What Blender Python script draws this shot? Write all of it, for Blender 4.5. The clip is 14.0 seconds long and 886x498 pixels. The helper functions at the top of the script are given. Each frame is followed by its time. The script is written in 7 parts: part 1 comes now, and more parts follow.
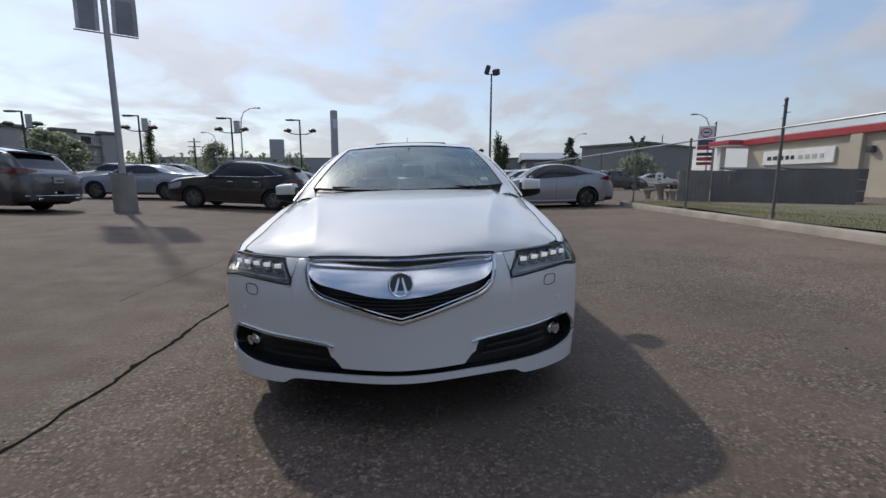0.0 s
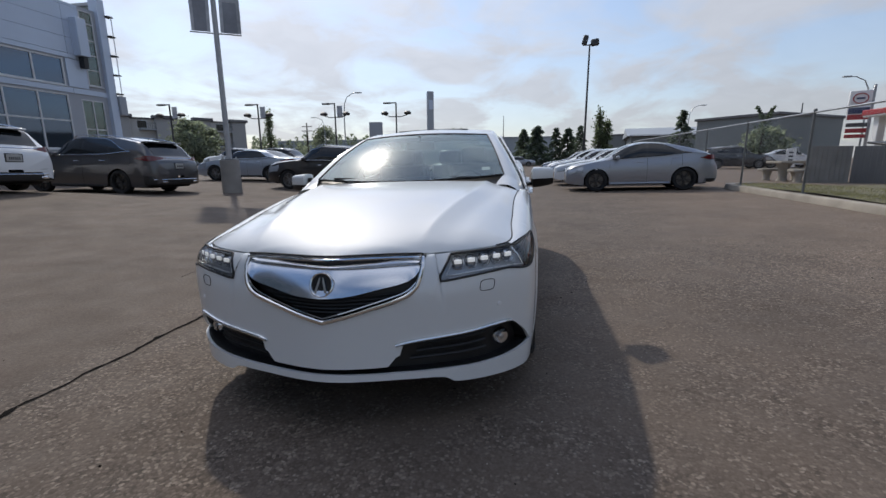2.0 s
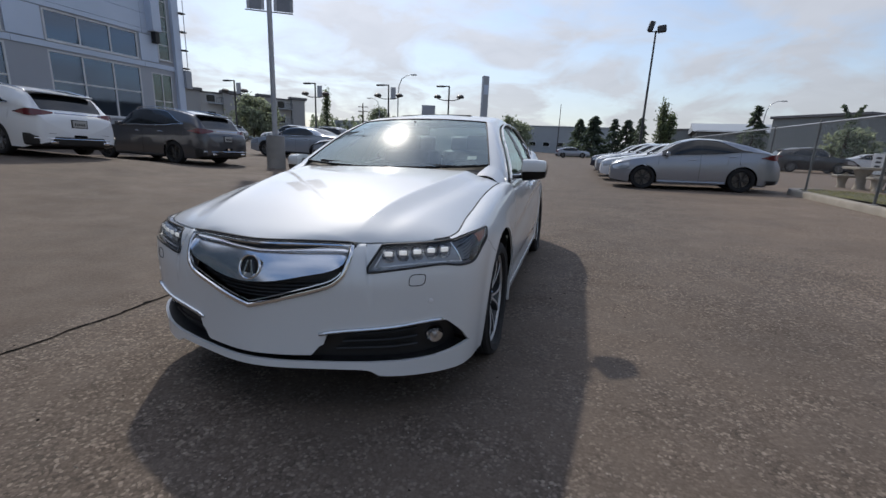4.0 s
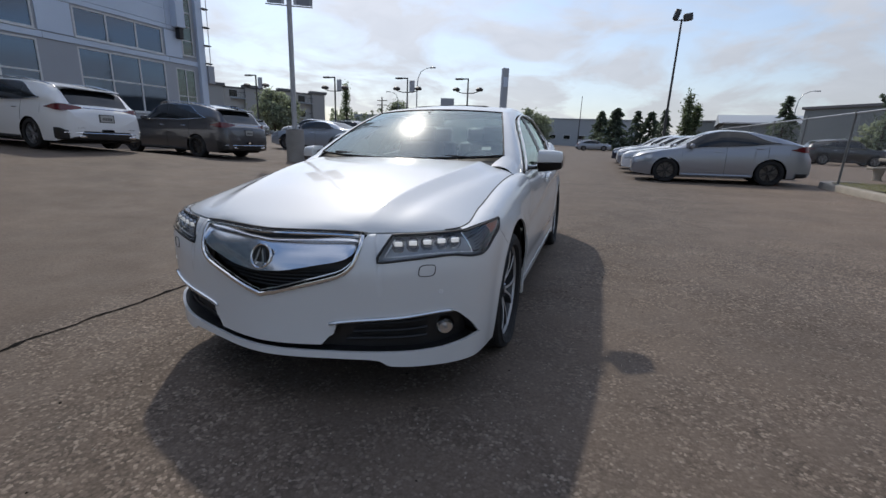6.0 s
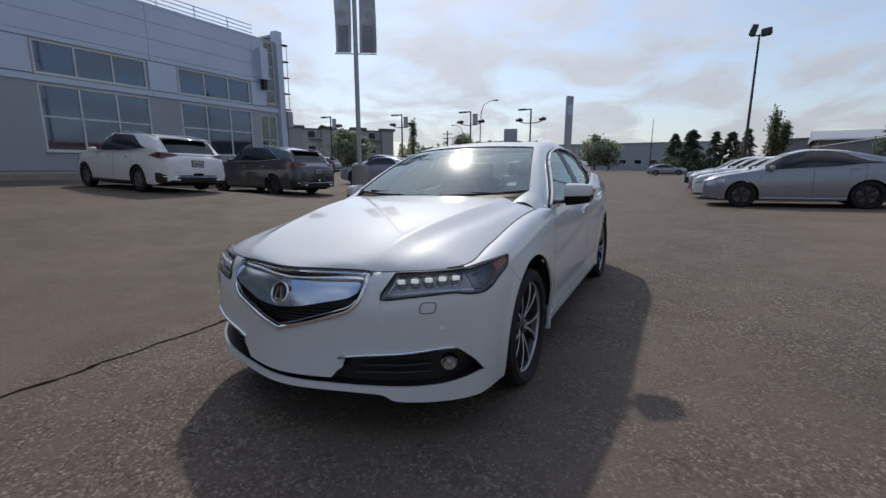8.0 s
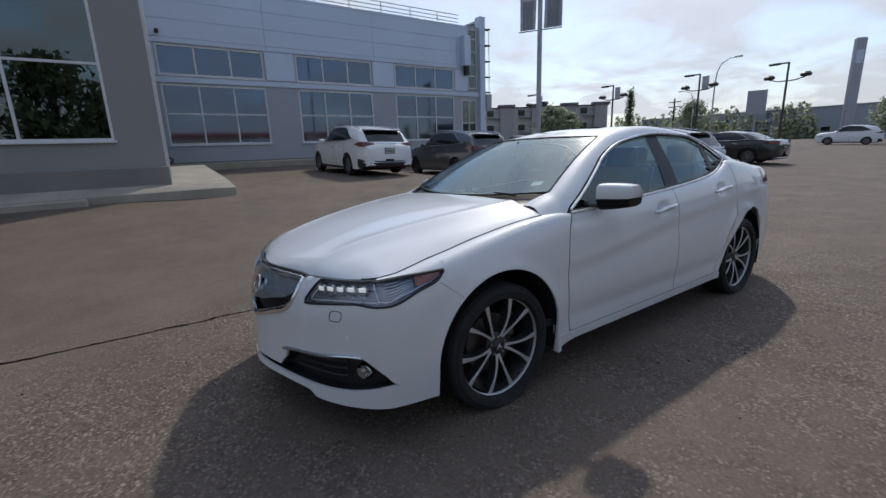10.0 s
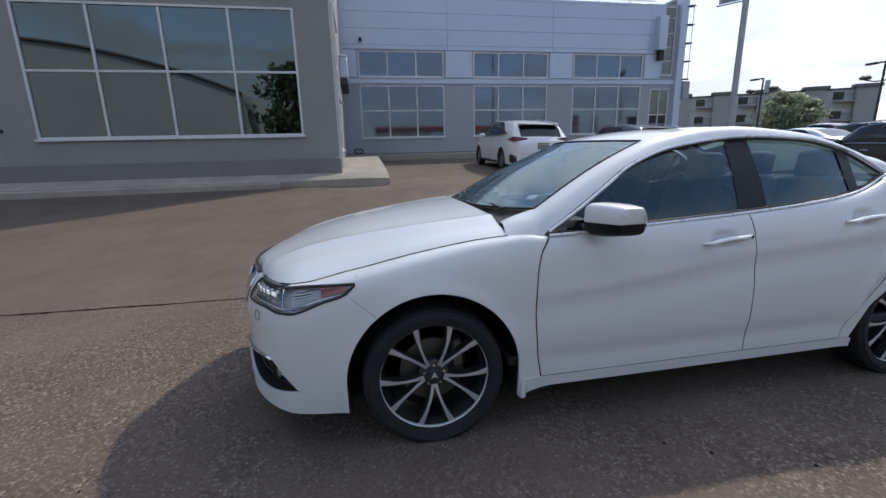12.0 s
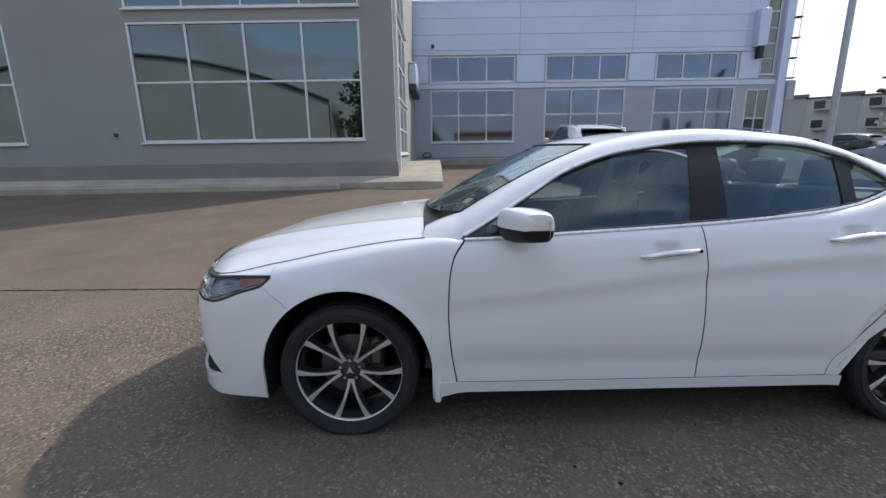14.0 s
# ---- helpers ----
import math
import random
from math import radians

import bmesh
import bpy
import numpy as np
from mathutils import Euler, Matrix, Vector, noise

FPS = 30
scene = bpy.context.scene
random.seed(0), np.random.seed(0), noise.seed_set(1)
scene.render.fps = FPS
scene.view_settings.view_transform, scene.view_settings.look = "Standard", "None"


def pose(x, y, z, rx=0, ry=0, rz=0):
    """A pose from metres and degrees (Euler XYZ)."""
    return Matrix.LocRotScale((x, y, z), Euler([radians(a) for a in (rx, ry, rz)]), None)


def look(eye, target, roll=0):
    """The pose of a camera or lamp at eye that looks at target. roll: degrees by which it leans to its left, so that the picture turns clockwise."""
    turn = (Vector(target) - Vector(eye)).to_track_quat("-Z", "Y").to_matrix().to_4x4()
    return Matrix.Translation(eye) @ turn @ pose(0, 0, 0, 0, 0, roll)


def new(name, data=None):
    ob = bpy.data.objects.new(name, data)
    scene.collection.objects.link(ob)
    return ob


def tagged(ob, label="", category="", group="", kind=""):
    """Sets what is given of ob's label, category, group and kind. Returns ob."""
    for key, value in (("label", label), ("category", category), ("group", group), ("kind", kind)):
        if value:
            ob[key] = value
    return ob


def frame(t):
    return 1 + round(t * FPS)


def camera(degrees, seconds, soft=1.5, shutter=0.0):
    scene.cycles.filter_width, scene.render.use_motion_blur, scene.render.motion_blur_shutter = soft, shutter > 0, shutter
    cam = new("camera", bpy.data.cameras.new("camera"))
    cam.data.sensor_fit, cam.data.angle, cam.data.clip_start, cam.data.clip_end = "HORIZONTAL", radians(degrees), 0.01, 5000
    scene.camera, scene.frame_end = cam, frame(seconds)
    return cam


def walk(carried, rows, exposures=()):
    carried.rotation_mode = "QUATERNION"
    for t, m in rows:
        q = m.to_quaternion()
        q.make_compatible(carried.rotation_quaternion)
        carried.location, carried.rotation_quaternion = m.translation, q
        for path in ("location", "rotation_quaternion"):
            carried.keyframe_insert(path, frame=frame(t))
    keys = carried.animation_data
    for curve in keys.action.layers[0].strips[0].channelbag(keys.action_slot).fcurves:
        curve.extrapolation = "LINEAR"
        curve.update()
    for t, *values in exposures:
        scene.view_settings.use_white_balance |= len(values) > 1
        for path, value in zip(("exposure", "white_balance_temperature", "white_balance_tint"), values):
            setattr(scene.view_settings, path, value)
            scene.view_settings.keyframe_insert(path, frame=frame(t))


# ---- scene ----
cam = camera(91.3, 14.0)
# the car's frame stands level on the sloping lot: LEVEL turns it upright
LEVEL = pose(0, 0, 0, 0.2366, -1.5112, 0)
PATH = [
    (0, (0.106, 0.49, 1.123), (0.191, 2.462, 0.801), -1.3),
    (0.5, (0.257, 0.444, 1.142), (0.21, 2.418, 0.825), -2.0),
    (1, (0.517, 0.524, 1.152), (0.305, 2.484, 0.814), -1.7),
    (1.5, (0.724, 0.645, 1.146), (0.447, 2.589, 0.762), -1.5),
    (2, (0.841, 0.634, 1.181), (0.484, 2.561, 0.781), -2.0),
    (2.5, (1.007, 0.626, 1.187), (0.559, 2.535, 0.794), -0.8),
    (3, (1.18, 0.778, 1.181), (0.677, 2.672, 0.782), 0.5),
    (3.2, (1.217, 0.815, 1.191), (0.703, 2.702, 0.772), 0.7),
    (5.5, (1.327, 0.853, 1.175), (0.693, 2.688, 0.696), 0.6),
    (6, (1.323, 0.866, 1.169), (0.683, 2.696, 0.68), 0.7),
    (6.5, (1.32, 0.874, 1.168), (0.673, 2.702, 0.677), 0.9),
    (7, (1.347, 0.895, 1.181), (0.693, 2.724, 0.706), 0.5),
    (7.5, (1.426, 0.931, 1.228), (0.699, 2.756, 0.85), -1.2),
    (8, (1.596, 0.936, 1.218), (0.666, 2.671, 0.862), -1.4),
    (8.5, (1.828, 1.077, 1.269), (0.696, 2.678, 0.875), -0.9),
    (8.7, (1.949, 1.18, 1.319), (0.736, 2.72, 0.921), -2.6),
    (10.8, (2.649, 2.278, 1.309), (0.86, 3.051, 0.86), -1.4),
    (11, (2.687, 2.386, 1.322), (0.864, 3.074, 0.873), -1.7),
    (11.5, (2.719, 2.661, 1.328), (0.853, 3.226, 0.886), -1.2),
    (12, (2.741, 2.985, 1.335), (0.817, 3.338, 0.919), -1.8),
    (12.5, (2.817, 3.221, 1.32), (0.865, 3.429, 0.934), -2.2),
    (13, (2.859, 3.438, 1.331), (0.901, 3.548, 0.939), -1.6),
    (13.5, (2.834, 3.628, 1.311), (0.872, 3.659, 0.927), -1.1),
    (14, (2.838, 3.734, 1.305), (0.876, 3.735, 0.918), -1.1),
]
EXPOSE = [(0, 0.26, 6330, 10), (6.5, 0.32, 6330, 10), (7.5, 0.23, 6330, 10), (8.7, 0.1, 6330, 10), (11, 0.52, 6100, 10), (12.5, 0.80, 6350, 10), (14, 1.13, 6500, 10)]
walk(cam, [(t, LEVEL @ look(eye, target, roll)) for t, eye, target, roll in PATH], EXPOSE)

# ---- light ----
SUN_DIR = Vector((-0.612, 0.835, 1.0)).normalized()
world = bpy.data.worlds.new("world")
scene.world = world
world.use_nodes = True
wt = world.node_tree
wt.nodes.clear()


def wnode(kind, **kw):
    n = wt.nodes.new(kind)
    for k, v in kw.items():
        n.inputs[k].default_value = v
    return n


w_out = wnode("ShaderNodeOutputWorld")
sky = wt.nodes.new("ShaderNodeTexSky")
sky.sky_type, sky.sun_disc = "NISHITA", False
sky.sun_elevation = math.asin(SUN_DIR.z)
sky.sun_rotation = math.atan2(SUN_DIR.x, SUN_DIR.y)
sky.air_density, sky.dust_density, sky.ozone_density = 1.0, 0.7, 2.0
bg_sky = wnode("ShaderNodeBackground", Strength=0.122)
wt.links.new(sky.outputs[0], bg_sky.inputs["Color"])
tc = wt.nodes.new("ShaderNodeTexCoord")
sep = wt.nodes.new("ShaderNodeSeparateXYZ")
wt.links.new(tc.outputs["Generated"], sep.inputs[0])


def wmath(op, a, b=None, clamp=False):
    n = wt.nodes.new("ShaderNodeMath")
    n.operation, n.use_clamp = op, clamp
    for i, v in enumerate((a, b)):
        if v is None:
            continue
        if isinstance(v, (int, float)):
            n.inputs[i].default_value = v
        else:
            wt.links.new(v, n.inputs[i])
    return n.outputs[0]


zz = wmath("MAXIMUM", sep.outputs[2], 0.0)
zz = wmath("ADD", zz, 0.26)
cmb = wt.nodes.new("ShaderNodeCombineXYZ")
wt.links.new(wmath("DIVIDE", sep.outputs[0], zz), cmb.inputs[0])
wt.links.new(wmath("DIVIDE", sep.outputs[1], zz), cmb.inputs[1])
cl = wnode("ShaderNodeTexNoise", Scale=1.9, Detail=9.0, Roughness=0.54, Distortion=0.5)
wt.links.new(cmb.outputs[0], cl.inputs["Vector"])
ramp = wt.nodes.new("ShaderNodeValToRGB")
ramp.color_ramp.elements[0].position, ramp.color_ramp.elements[1].position = 0.42, 0.62
wt.links.new(cl.outputs["Fac"], ramp.inputs[0])
haze = wmath("SUBTRACT", 1.0, wmath("MULTIPLY", sep.outputs[2], 1.75), clamp=True)
haze = wmath("MULTIPLY", wmath("POWER", haze, 1.4), 0.78)
cloud = wmath("ADD", wmath("MULTIPLY", ramp.outputs[0], 0.75), haze, clamp=True)
cloud = wmath("MULTIPLY", cloud, 0.88)
bg_cloud = wnode("ShaderNodeBackground", Color=(0.79, 0.80, 0.85, 1), Strength=0.84)
mixw = wt.nodes.new("ShaderNodeMixShader")
# thin cloud glows round the sun
dot = wt.nodes.new("ShaderNodeVectorMath")
dot.operation = "DOT_PRODUCT"
wt.links.new(tc.outputs["Generated"], dot.inputs[0])
dot.inputs[1].default_value = SUN_DIR
glow = wmath("POWER", wmath("MAXIMUM", dot.outputs["Value"], 0.0), 5.0)
lit = wmath("ADD", wmath("MULTIPLY", dot.outputs["Value"], 0.22), 0.42)
lit = wmath("ADD", lit, wmath("MULTIPLY", wmath("MULTIPLY", sep.outputs[2], wmath("MAXIMUM", sep.outputs[2], 0.0)), 1.05))
# thicker parts of the cloud are greyer
body = wnode("ShaderNodeTexNoise", Scale=4.2, Detail=6.0, Roughness=0.55, Distortion=0.8)
wt.links.new(cmb.outputs[0], body.inputs["Vector"])
lit = wmath("MULTIPLY", lit, wmath("ADD", wmath("MULTIPLY", body.outputs["Fac"], 0.30), 0.85))
wt.links.new(wmath("ADD", wmath("MULTIPLY", glow, 0.16), lit), bg_cloud.inputs["Strength"])
wt.links.new(cloud, mixw.inputs[0])
wt.links.new(bg_sky.outputs[0], mixw.inputs[1])
wt.links.new(bg_cloud.outputs[0], mixw.inputs[2])
wt.links.new(mixw.outputs[0], w_out.inputs[0])

sun = new("sun", bpy.data.lights.new("sun", "SUN"))
sun.data.energy, sun.data.angle, sun.data.color = 1.80, radians(1.4), (1.0, 0.915, 0.80)
sun.matrix_basis = look(SUN_DIR * 80, (0, 0, 0))


# ---- geometry helpers ----
class Geo:
    """A mesh in the making: corners and faces."""

    def __init__(self):
        self.v, self.f = [], []

    def add(self, vs, fs):
        n = len(self.v)
        self.v.extend(tuple(map(float, p)) for p in vs)
        self.f.extend(tuple(n + i for i in f) for f in fs)
        return self

    def grid(self, rows, close=False):
        """rows: a list of rows of points, each equally long; close joins the last row to the first."""
        nu, nv = len(rows), len(rows[0])
        fs = []
        for i in range(nu if close else nu - 1):
            for j in range(nv - 1):
                a, b = i * nv + j, ((i + 1) % nu) * nv + j
                fs.append((a, b, b + 1, a + 1))
        return self.add([p for r in rows for p in r], fs)

    def box(self, c, s, b=0.006, m=None):
        """A box of size s round c with chamfered edges b."""
        h = [x / 2 for x in s]
        b = min(b, min(h) * 0.49)
        idx, vs, fs = {}, [], []
        for sx in (-1, 1):
            for sy in (-1, 1):
                for sz in (-1, 1):
                    for k in range(3):
                        sg = (sx, sy, sz)
                        p = Vector([sg[i] * (h[i] - (0 if i == k else b)) for i in range(3)])
                        if m is not None:
                            p = m @ p
                        idx[sx, sy, sz, k] = len(vs)
                        vs.append(p + Vector(c))
        for k in range(3):
            i, j = (k + 1) % 3, (k + 2) % 3
            for sk in (-1, 1):
                q = []
                for a, d in ((-1, -1), (1, -1), (1, 1), (-1, 1)):
                    sg = [0, 0, 0]
                    sg[k], sg[i], sg[j] = sk, a, d
                    q.append(idx[(*sg, k)])
                fs.append(q)
            for a in (-1, 1):
                for d in (-1, 1):
                    q = []
                    for e, kk in ((-1, i), (1, i), (1, j), (-1, j)):
                        sg = [0, 0, 0]
                        sg[k], sg[i], sg[j] = e, a, d
                        q.append(idx[(*sg, kk)])
                    fs.append(q)
        for sx in (-1, 1):
            for sy in (-1, 1):
                for sz in (-1, 1):
                    fs.append([idx[sx, sy, sz, k] for k in range(3)])
        return self.add(vs, fs)

    def tube(self, pts, r, n=8, cap=True, flat=1.0):
        """A tube along points; r one radius or one for each point; flat squeezes it along its second axis."""
        pts = [Vector(p) for p in pts]
        rr = r if isinstance(r, (list, tuple)) else [r] * len(pts)
        rows, up = [], None
        for i, p in enumerate(pts):
            d = (pts[min(i + 1, len(pts) - 1)] - pts[max(i - 1, 0)])
            d = d.normalized() if d.length > 1e-9 else Vector((0, 0, 1))
            if up is None:
                up = Vector((0, 0, 1)) if abs(d.z) < 0.9 else Vector((1, 0, 0))
            a = d.cross(up).normalized()
            b = a.cross(d).normalized()
            up = b
            rows.append([p + rr[i] * (math.cos(t) * a + flat * math.sin(t) * b) for t in np.linspace(0, 2 * math.pi, n + 1)])
        base = len(self.v)
        vs = [q for row in rows for q in row[:-1]]
        fs = []
        for i in range(len(rows) - 1):
            for j in range(n):
                fs.append((i * n + j, i * n + (j + 1) % n, (i + 1) * n + (j + 1) % n, (i + 1) * n + j))
        if cap:
            fs.append(tuple(range(n)))
            fs.append(tuple((len(rows) - 1) * n + j for j in range(n)))
        return self.add(vs, fs)

    def lathe(self, prof, axis="x", n=32, c=(0, 0, 0)):
        """Turns a profile of (radius, along) round an axis through c."""
        rows = []
        for t in np.linspace(0, 2 * math.pi, n, endpoint=False):
            row = []
            for r, h in prof:
                u, v = r * math.cos(t), r * math.sin(t)
                p = {"x": (h, u, v), "y": (u, h, v), "z": (u, v, h)}[axis]
                row.append((p[0] + c[0], p[1] + c[1], p[2] + c[2]))
            rows.append(row)
        return self.grid(rows, close=True)

    def slab(self, poly, z0, z1):
        """An upright prism over a plan polygon."""
        n = len(poly)
        vs = [(x, y, z0) for x, y in poly] + [(x, y, z1) for x, y in poly]
        fs = [tuple(range(n)), tuple(range(n, 2 * n))] + [(i, (i + 1) % n, n + (i + 1) % n, n + i) for i in range(n)]
        return self.add(vs, fs)

    def plate(self, poly, o, a, b, depth):
        """A polygon in the plane of a and b at o, given depth along their cross product."""
        o, a, b = Vector(o), Vector(a), Vector(b)
        d = a.cross(b).normalized() * depth
        n = len(poly)
        vs = [o + u * a + w * b for u, w in poly]
        vs += [p + d for p in vs]
        fs = [tuple(range(n)), tuple(range(n, 2 * n))] + [(i, (i + 1) % n, n + (i + 1) % n, n + i) for i in range(n)]
        return self.add(vs, fs)

    def mesh(self, name, smooth=40):
        me = bpy.data.meshes.new(name)
        me.from_pydata(self.v, [], self.f)
        bm = bmesh.new()
        bm.from_mesh(me)
        bmesh.ops.remove_doubles(bm, verts=bm.verts, dist=1e-5)
        bmesh.ops.recalc_face_normals(bm, faces=bm.faces)
        bm.to_mesh(me)
        bm.free()
        if smooth:
            me.shade_smooth()
            me.set_sharp_from_angle(angle=radians(smooth))
        return me


def part(name, geo, material, parent, label="", smooth=40, m=None):
    me = geo if isinstance(geo, bpy.types.Mesh) else geo.mesh(name, smooth)
    if material is not None and not me.materials:
        me.materials.append(material)
    ob = new(name, me)
    ob.parent = parent
    if m is not None:
        ob.matrix_basis = m
    return tagged(ob, label)


def thing(name, label, category, m=None, group="", kind=""):
    ob = new(name)
    ob.empty_display_size = 0.2
    if m is not None:
        ob.matrix_basis = m
    return tagged(ob, label, category, group, kind)


def single(name, geo, material, label, category, m=None, group="", kind="", smooth=40):
    ob = part(name, geo, material, None, "", smooth, m)
    return tagged(ob, label, category, group, kind)


def fn(xs, ys):
    """A smooth curve through points, that overshoots nowhere."""
    xs, ys = np.array(xs, float), np.array(ys, float)
    h, d = np.diff(xs), np.diff(ys) / np.diff(xs)
    m = np.zeros(len(xs))
    m[0], m[-1] = d[0], d[-1]
    for i in range(1, len(xs) - 1):
        if d[i - 1] * d[i] > 0:
            w1, w2 = 2 * h[i] + h[i - 1], h[i] + 2 * h[i - 1]
            m[i] = (w1 + w2) / (w1 / d[i - 1] + w2 / d[i])

    def at(x):
        x = np.clip(x, xs[0], xs[-1])
        i = int(np.clip(np.searchsorted(xs, x) - 1, 0, len(xs) - 2))
        t = (x - xs[i]) / h[i]
        return float((2 * t**3 - 3 * t**2 + 1) * ys[i] + (t**3 - 2 * t**2 + t) * h[i] * m[i] + (3 * t**2 - 2 * t**3) * ys[i + 1] + (t**3 - t**2) * h[i] * m[i + 1])

    return at


def mix(a, b, t):
    return a + (b - a) * t


def smooth01(t):
    t = min(1.0, max(0.0, t))
    return t * t * (3 - 2 * t)


# ---- materials ----
class Mat:
    """A node material: one Principled shader and a few helpers to feed it."""

    def __init__(self, name, base=(0.5, 0.5, 0.5), rough=0.5, metal=0.0, coat=0.0, spec=0.5, emit=None, glow=0.0):
        self.m = bpy.data.materials.new(name)
        self.m.use_nodes = True
        self.t = self.m.node_tree
        self.p = self.t.nodes["Principled BSDF"]
        self.set("Base Color", (*base, 1)), self.set("Roughness", rough), self.set("Metallic", metal)
        self.set("Coat Weight", coat), self.set("Coat Roughness", 0.03), self.set("Specular IOR Level", spec)
        if emit:
            self.set("Emission Color", (*emit, 1)), self.set("Emission Strength", glow)
        self.co = None

    def set(self, key, value):
        self.p.inputs[key].default_value = value

    def coords(self):
        if self.co is None:
            self.co = self.t.nodes.new("ShaderNodeTexCoord")
        return self.co.outputs["Object"]

    def noise(self, scale, detail=4, rough=0.55, stretch=None, distort=0.0):
        n = self.t.nodes.new("ShaderNodeTexNoise")
        n.inputs["Scale"].default_value, n.inputs["Detail"].default_value, n.inputs["Roughness"].default_value = scale, detail, rough
        n.inputs["Distortion"].default_value = distort
        v = self.coords()
        if stretch:
            mp = self.t.nodes.new("ShaderNodeMapping")
            mp.inputs["Scale"].default_value = stretch
            self.t.links.new(v, mp.inputs[0])
            v = mp.outputs[0]
        self.t.links.new(v, n.inputs["Vector"])
        return n.outputs["Fac"]

    def voronoi(self, scale, what="Distance", feature="F1"):
        n = self.t.nodes.new("ShaderNodeTexVoronoi")
        n.feature = feature
        n.inputs["Scale"].default_value = scale
        self.t.links.new(self.coords(), n.inputs["Vector"])
        return n.outputs[what]

    def ramp(self, fac, stops):
        n = self.t.nodes.new("ShaderNodeValToRGB")
        r = n.color_ramp
        while len(r.elements) < len(stops):
            r.elements.new(0.5)
        for e, (pos, col) in zip(r.elements, stops):
            e.position, e.color = pos, (*col, 1) if isinstance(col, tuple) else (col, col, col, 1)
        self.t.links.new(fac, n.inputs[0])
        return n.outputs[0]

    def blend(self, fac, a, b, how="MIX"):
        n = self.t.nodes.new("ShaderNodeMix")
        n.data_type, n.blend_type = "RGBA", how
        for sock, v in ((0, fac), (6, a), (7, b)):
            if isinstance(v, (int, float)):
                n.inputs[sock].default_value = v
            elif isinstance(v, tuple):
                n.inputs[sock].default_value = (*v, 1)
            else:
                self.t.links.new(v, n.inputs[sock])
        return n.outputs[2]

    def math(self, op, a, b=0.0, clamp=False):
        n = self.t.nodes.new("ShaderNodeMath")
        n.operation, n.use_clamp = op, clamp
        for i, v in enumerate((a, b)):
            if isinstance(v, (int, float)):
                n.inputs[i].default_value = v
            else:
                self.t.links.new(v, n.inputs[i])
        return n.outputs[0]

    def axis(self, k):
        n = self.t.nodes.new("ShaderNodeSeparateXYZ")
        self.t.links.new(self.coords(), n.inputs[0])
        return n.outputs[k]

    def feed(self, key, out):
        self.t.links.new(out, self.p.inputs[key])
        return self

    def bump(self, height, strength=0.3, distance=0.01):
        n = self.t.nodes.new("ShaderNodeBump")
        n.inputs["Strength"].default_value, n.inputs["Distance"].default_value = strength, distance
        self.t.links.new(height, n.inputs["Height"])
        self.t.links.new(n.outputs[0], self.p.inputs["Normal"])
        return self


def worn(name, base, rough=0.5, var=0.15, scale=3.0, fine=60.0, bump=0.0, metal=0.0, coat=0.0, spec=0.5):
    """A plain surface with blotches at one scale and grain at another."""
    s = Mat(name, base, rough, metal, coat, spec)
    lo, hi = tuple(c * (1 - var) for c in base), tuple(min(1, c * (1 + var)) for c in base)
    c1 = s.ramp(s.noise(scale, 5), [(0.3, lo), (0.7, hi)])
    g = s.ramp(s.noise(fine, 3), [(0.25, 1 - var * 0.6), (0.75, 1.0)])
    s.feed("Base Color", s.blend(1.0, c1, g, "MULTIPLY"))
    s.feed("Roughness", s.ramp(s.noise(scale * 2.3, 4), [(0.2, max(0.02, rough - 0.08)), (0.8, min(1, rough + 0.08))]))
    if bump:
        s.bump(s.noise(fine, 4), 0.5, bump)
    return s.m


def car_paint(name, base, metal=0.0, rough=0.3, spec=0.5):
    s = Mat(name, base, rough, metal, 1.0, spec)
    dust = s.noise(2.2, 6, 0.6)
    fl = s.noise(900, 2)
    c = s.blend(s.ramp(fl, [(0.4, 0.0), (0.62, 0.12)]), base, tuple(min(1.0, c * 1.25 + 0.02) for c in base))
    s.feed("Base Color", s.blend(s.ramp(dust, [(0.45, 0.0), (0.8, 0.16)]), c, tuple(min(1.0, x * 0.86 + 0.02) for x in base)))
    s.feed("Coat Roughness", s.ramp(dust, [(0.35, 0.025), (0.8, 0.07)]))
    return s.m


def pane(name, tint=(0.75, 0.82, 0.80), gloss=1.0, ior=1.5, film=0.0, rough=0.01, sheen=(1, 1, 1)):
    """Window glass: a clear tint, and a reflection that grows towards a grazing view."""
    m = bpy.data.materials.new(name)
    m.use_nodes = True
    t = m.node_tree
    t.nodes.clear()
    out, mx = t.nodes.new("ShaderNodeOutputMaterial"), t.nodes.new("ShaderNodeMixShader")
    tr, gl, fr = t.nodes.new("ShaderNodeBsdfTransparent"), t.nodes.new("ShaderNodeBsdfGlossy"), t.nodes.new("ShaderNodeFresnel")
    tr.inputs[0].default_value = (*tint, 1)
    gl.inputs["Color"].default_value, gl.inputs["Roughness"].default_value = (gloss * sheen[0], gloss * sheen[1], gloss * sheen[2], 1), rough
    fr.inputs[0].default_value = ior
    t.links.new(fr.outputs[0], mx.inputs[0])
    t.links.new(tr.outputs[0], mx.inputs[1])
    t.links.new(gl.outputs[0], mx.inputs[2])
    last = mx
    if film:
        # a thin dusty film that spreads the sun's reflection
        fm, g2 = t.nodes.new("ShaderNodeMixShader"), t.nodes.new("ShaderNodeBsdfGlossy")
        g2.inputs["Roughness"].default_value = 0.22
        fm.inputs[0].default_value = film
        t.links.new(mx.outputs[0], fm.inputs[1])
        t.links.new(g2.outputs[0], fm.inputs[2])
        last = fm
    t.links.new(last.outputs[0], out.inputs[0])
    return m


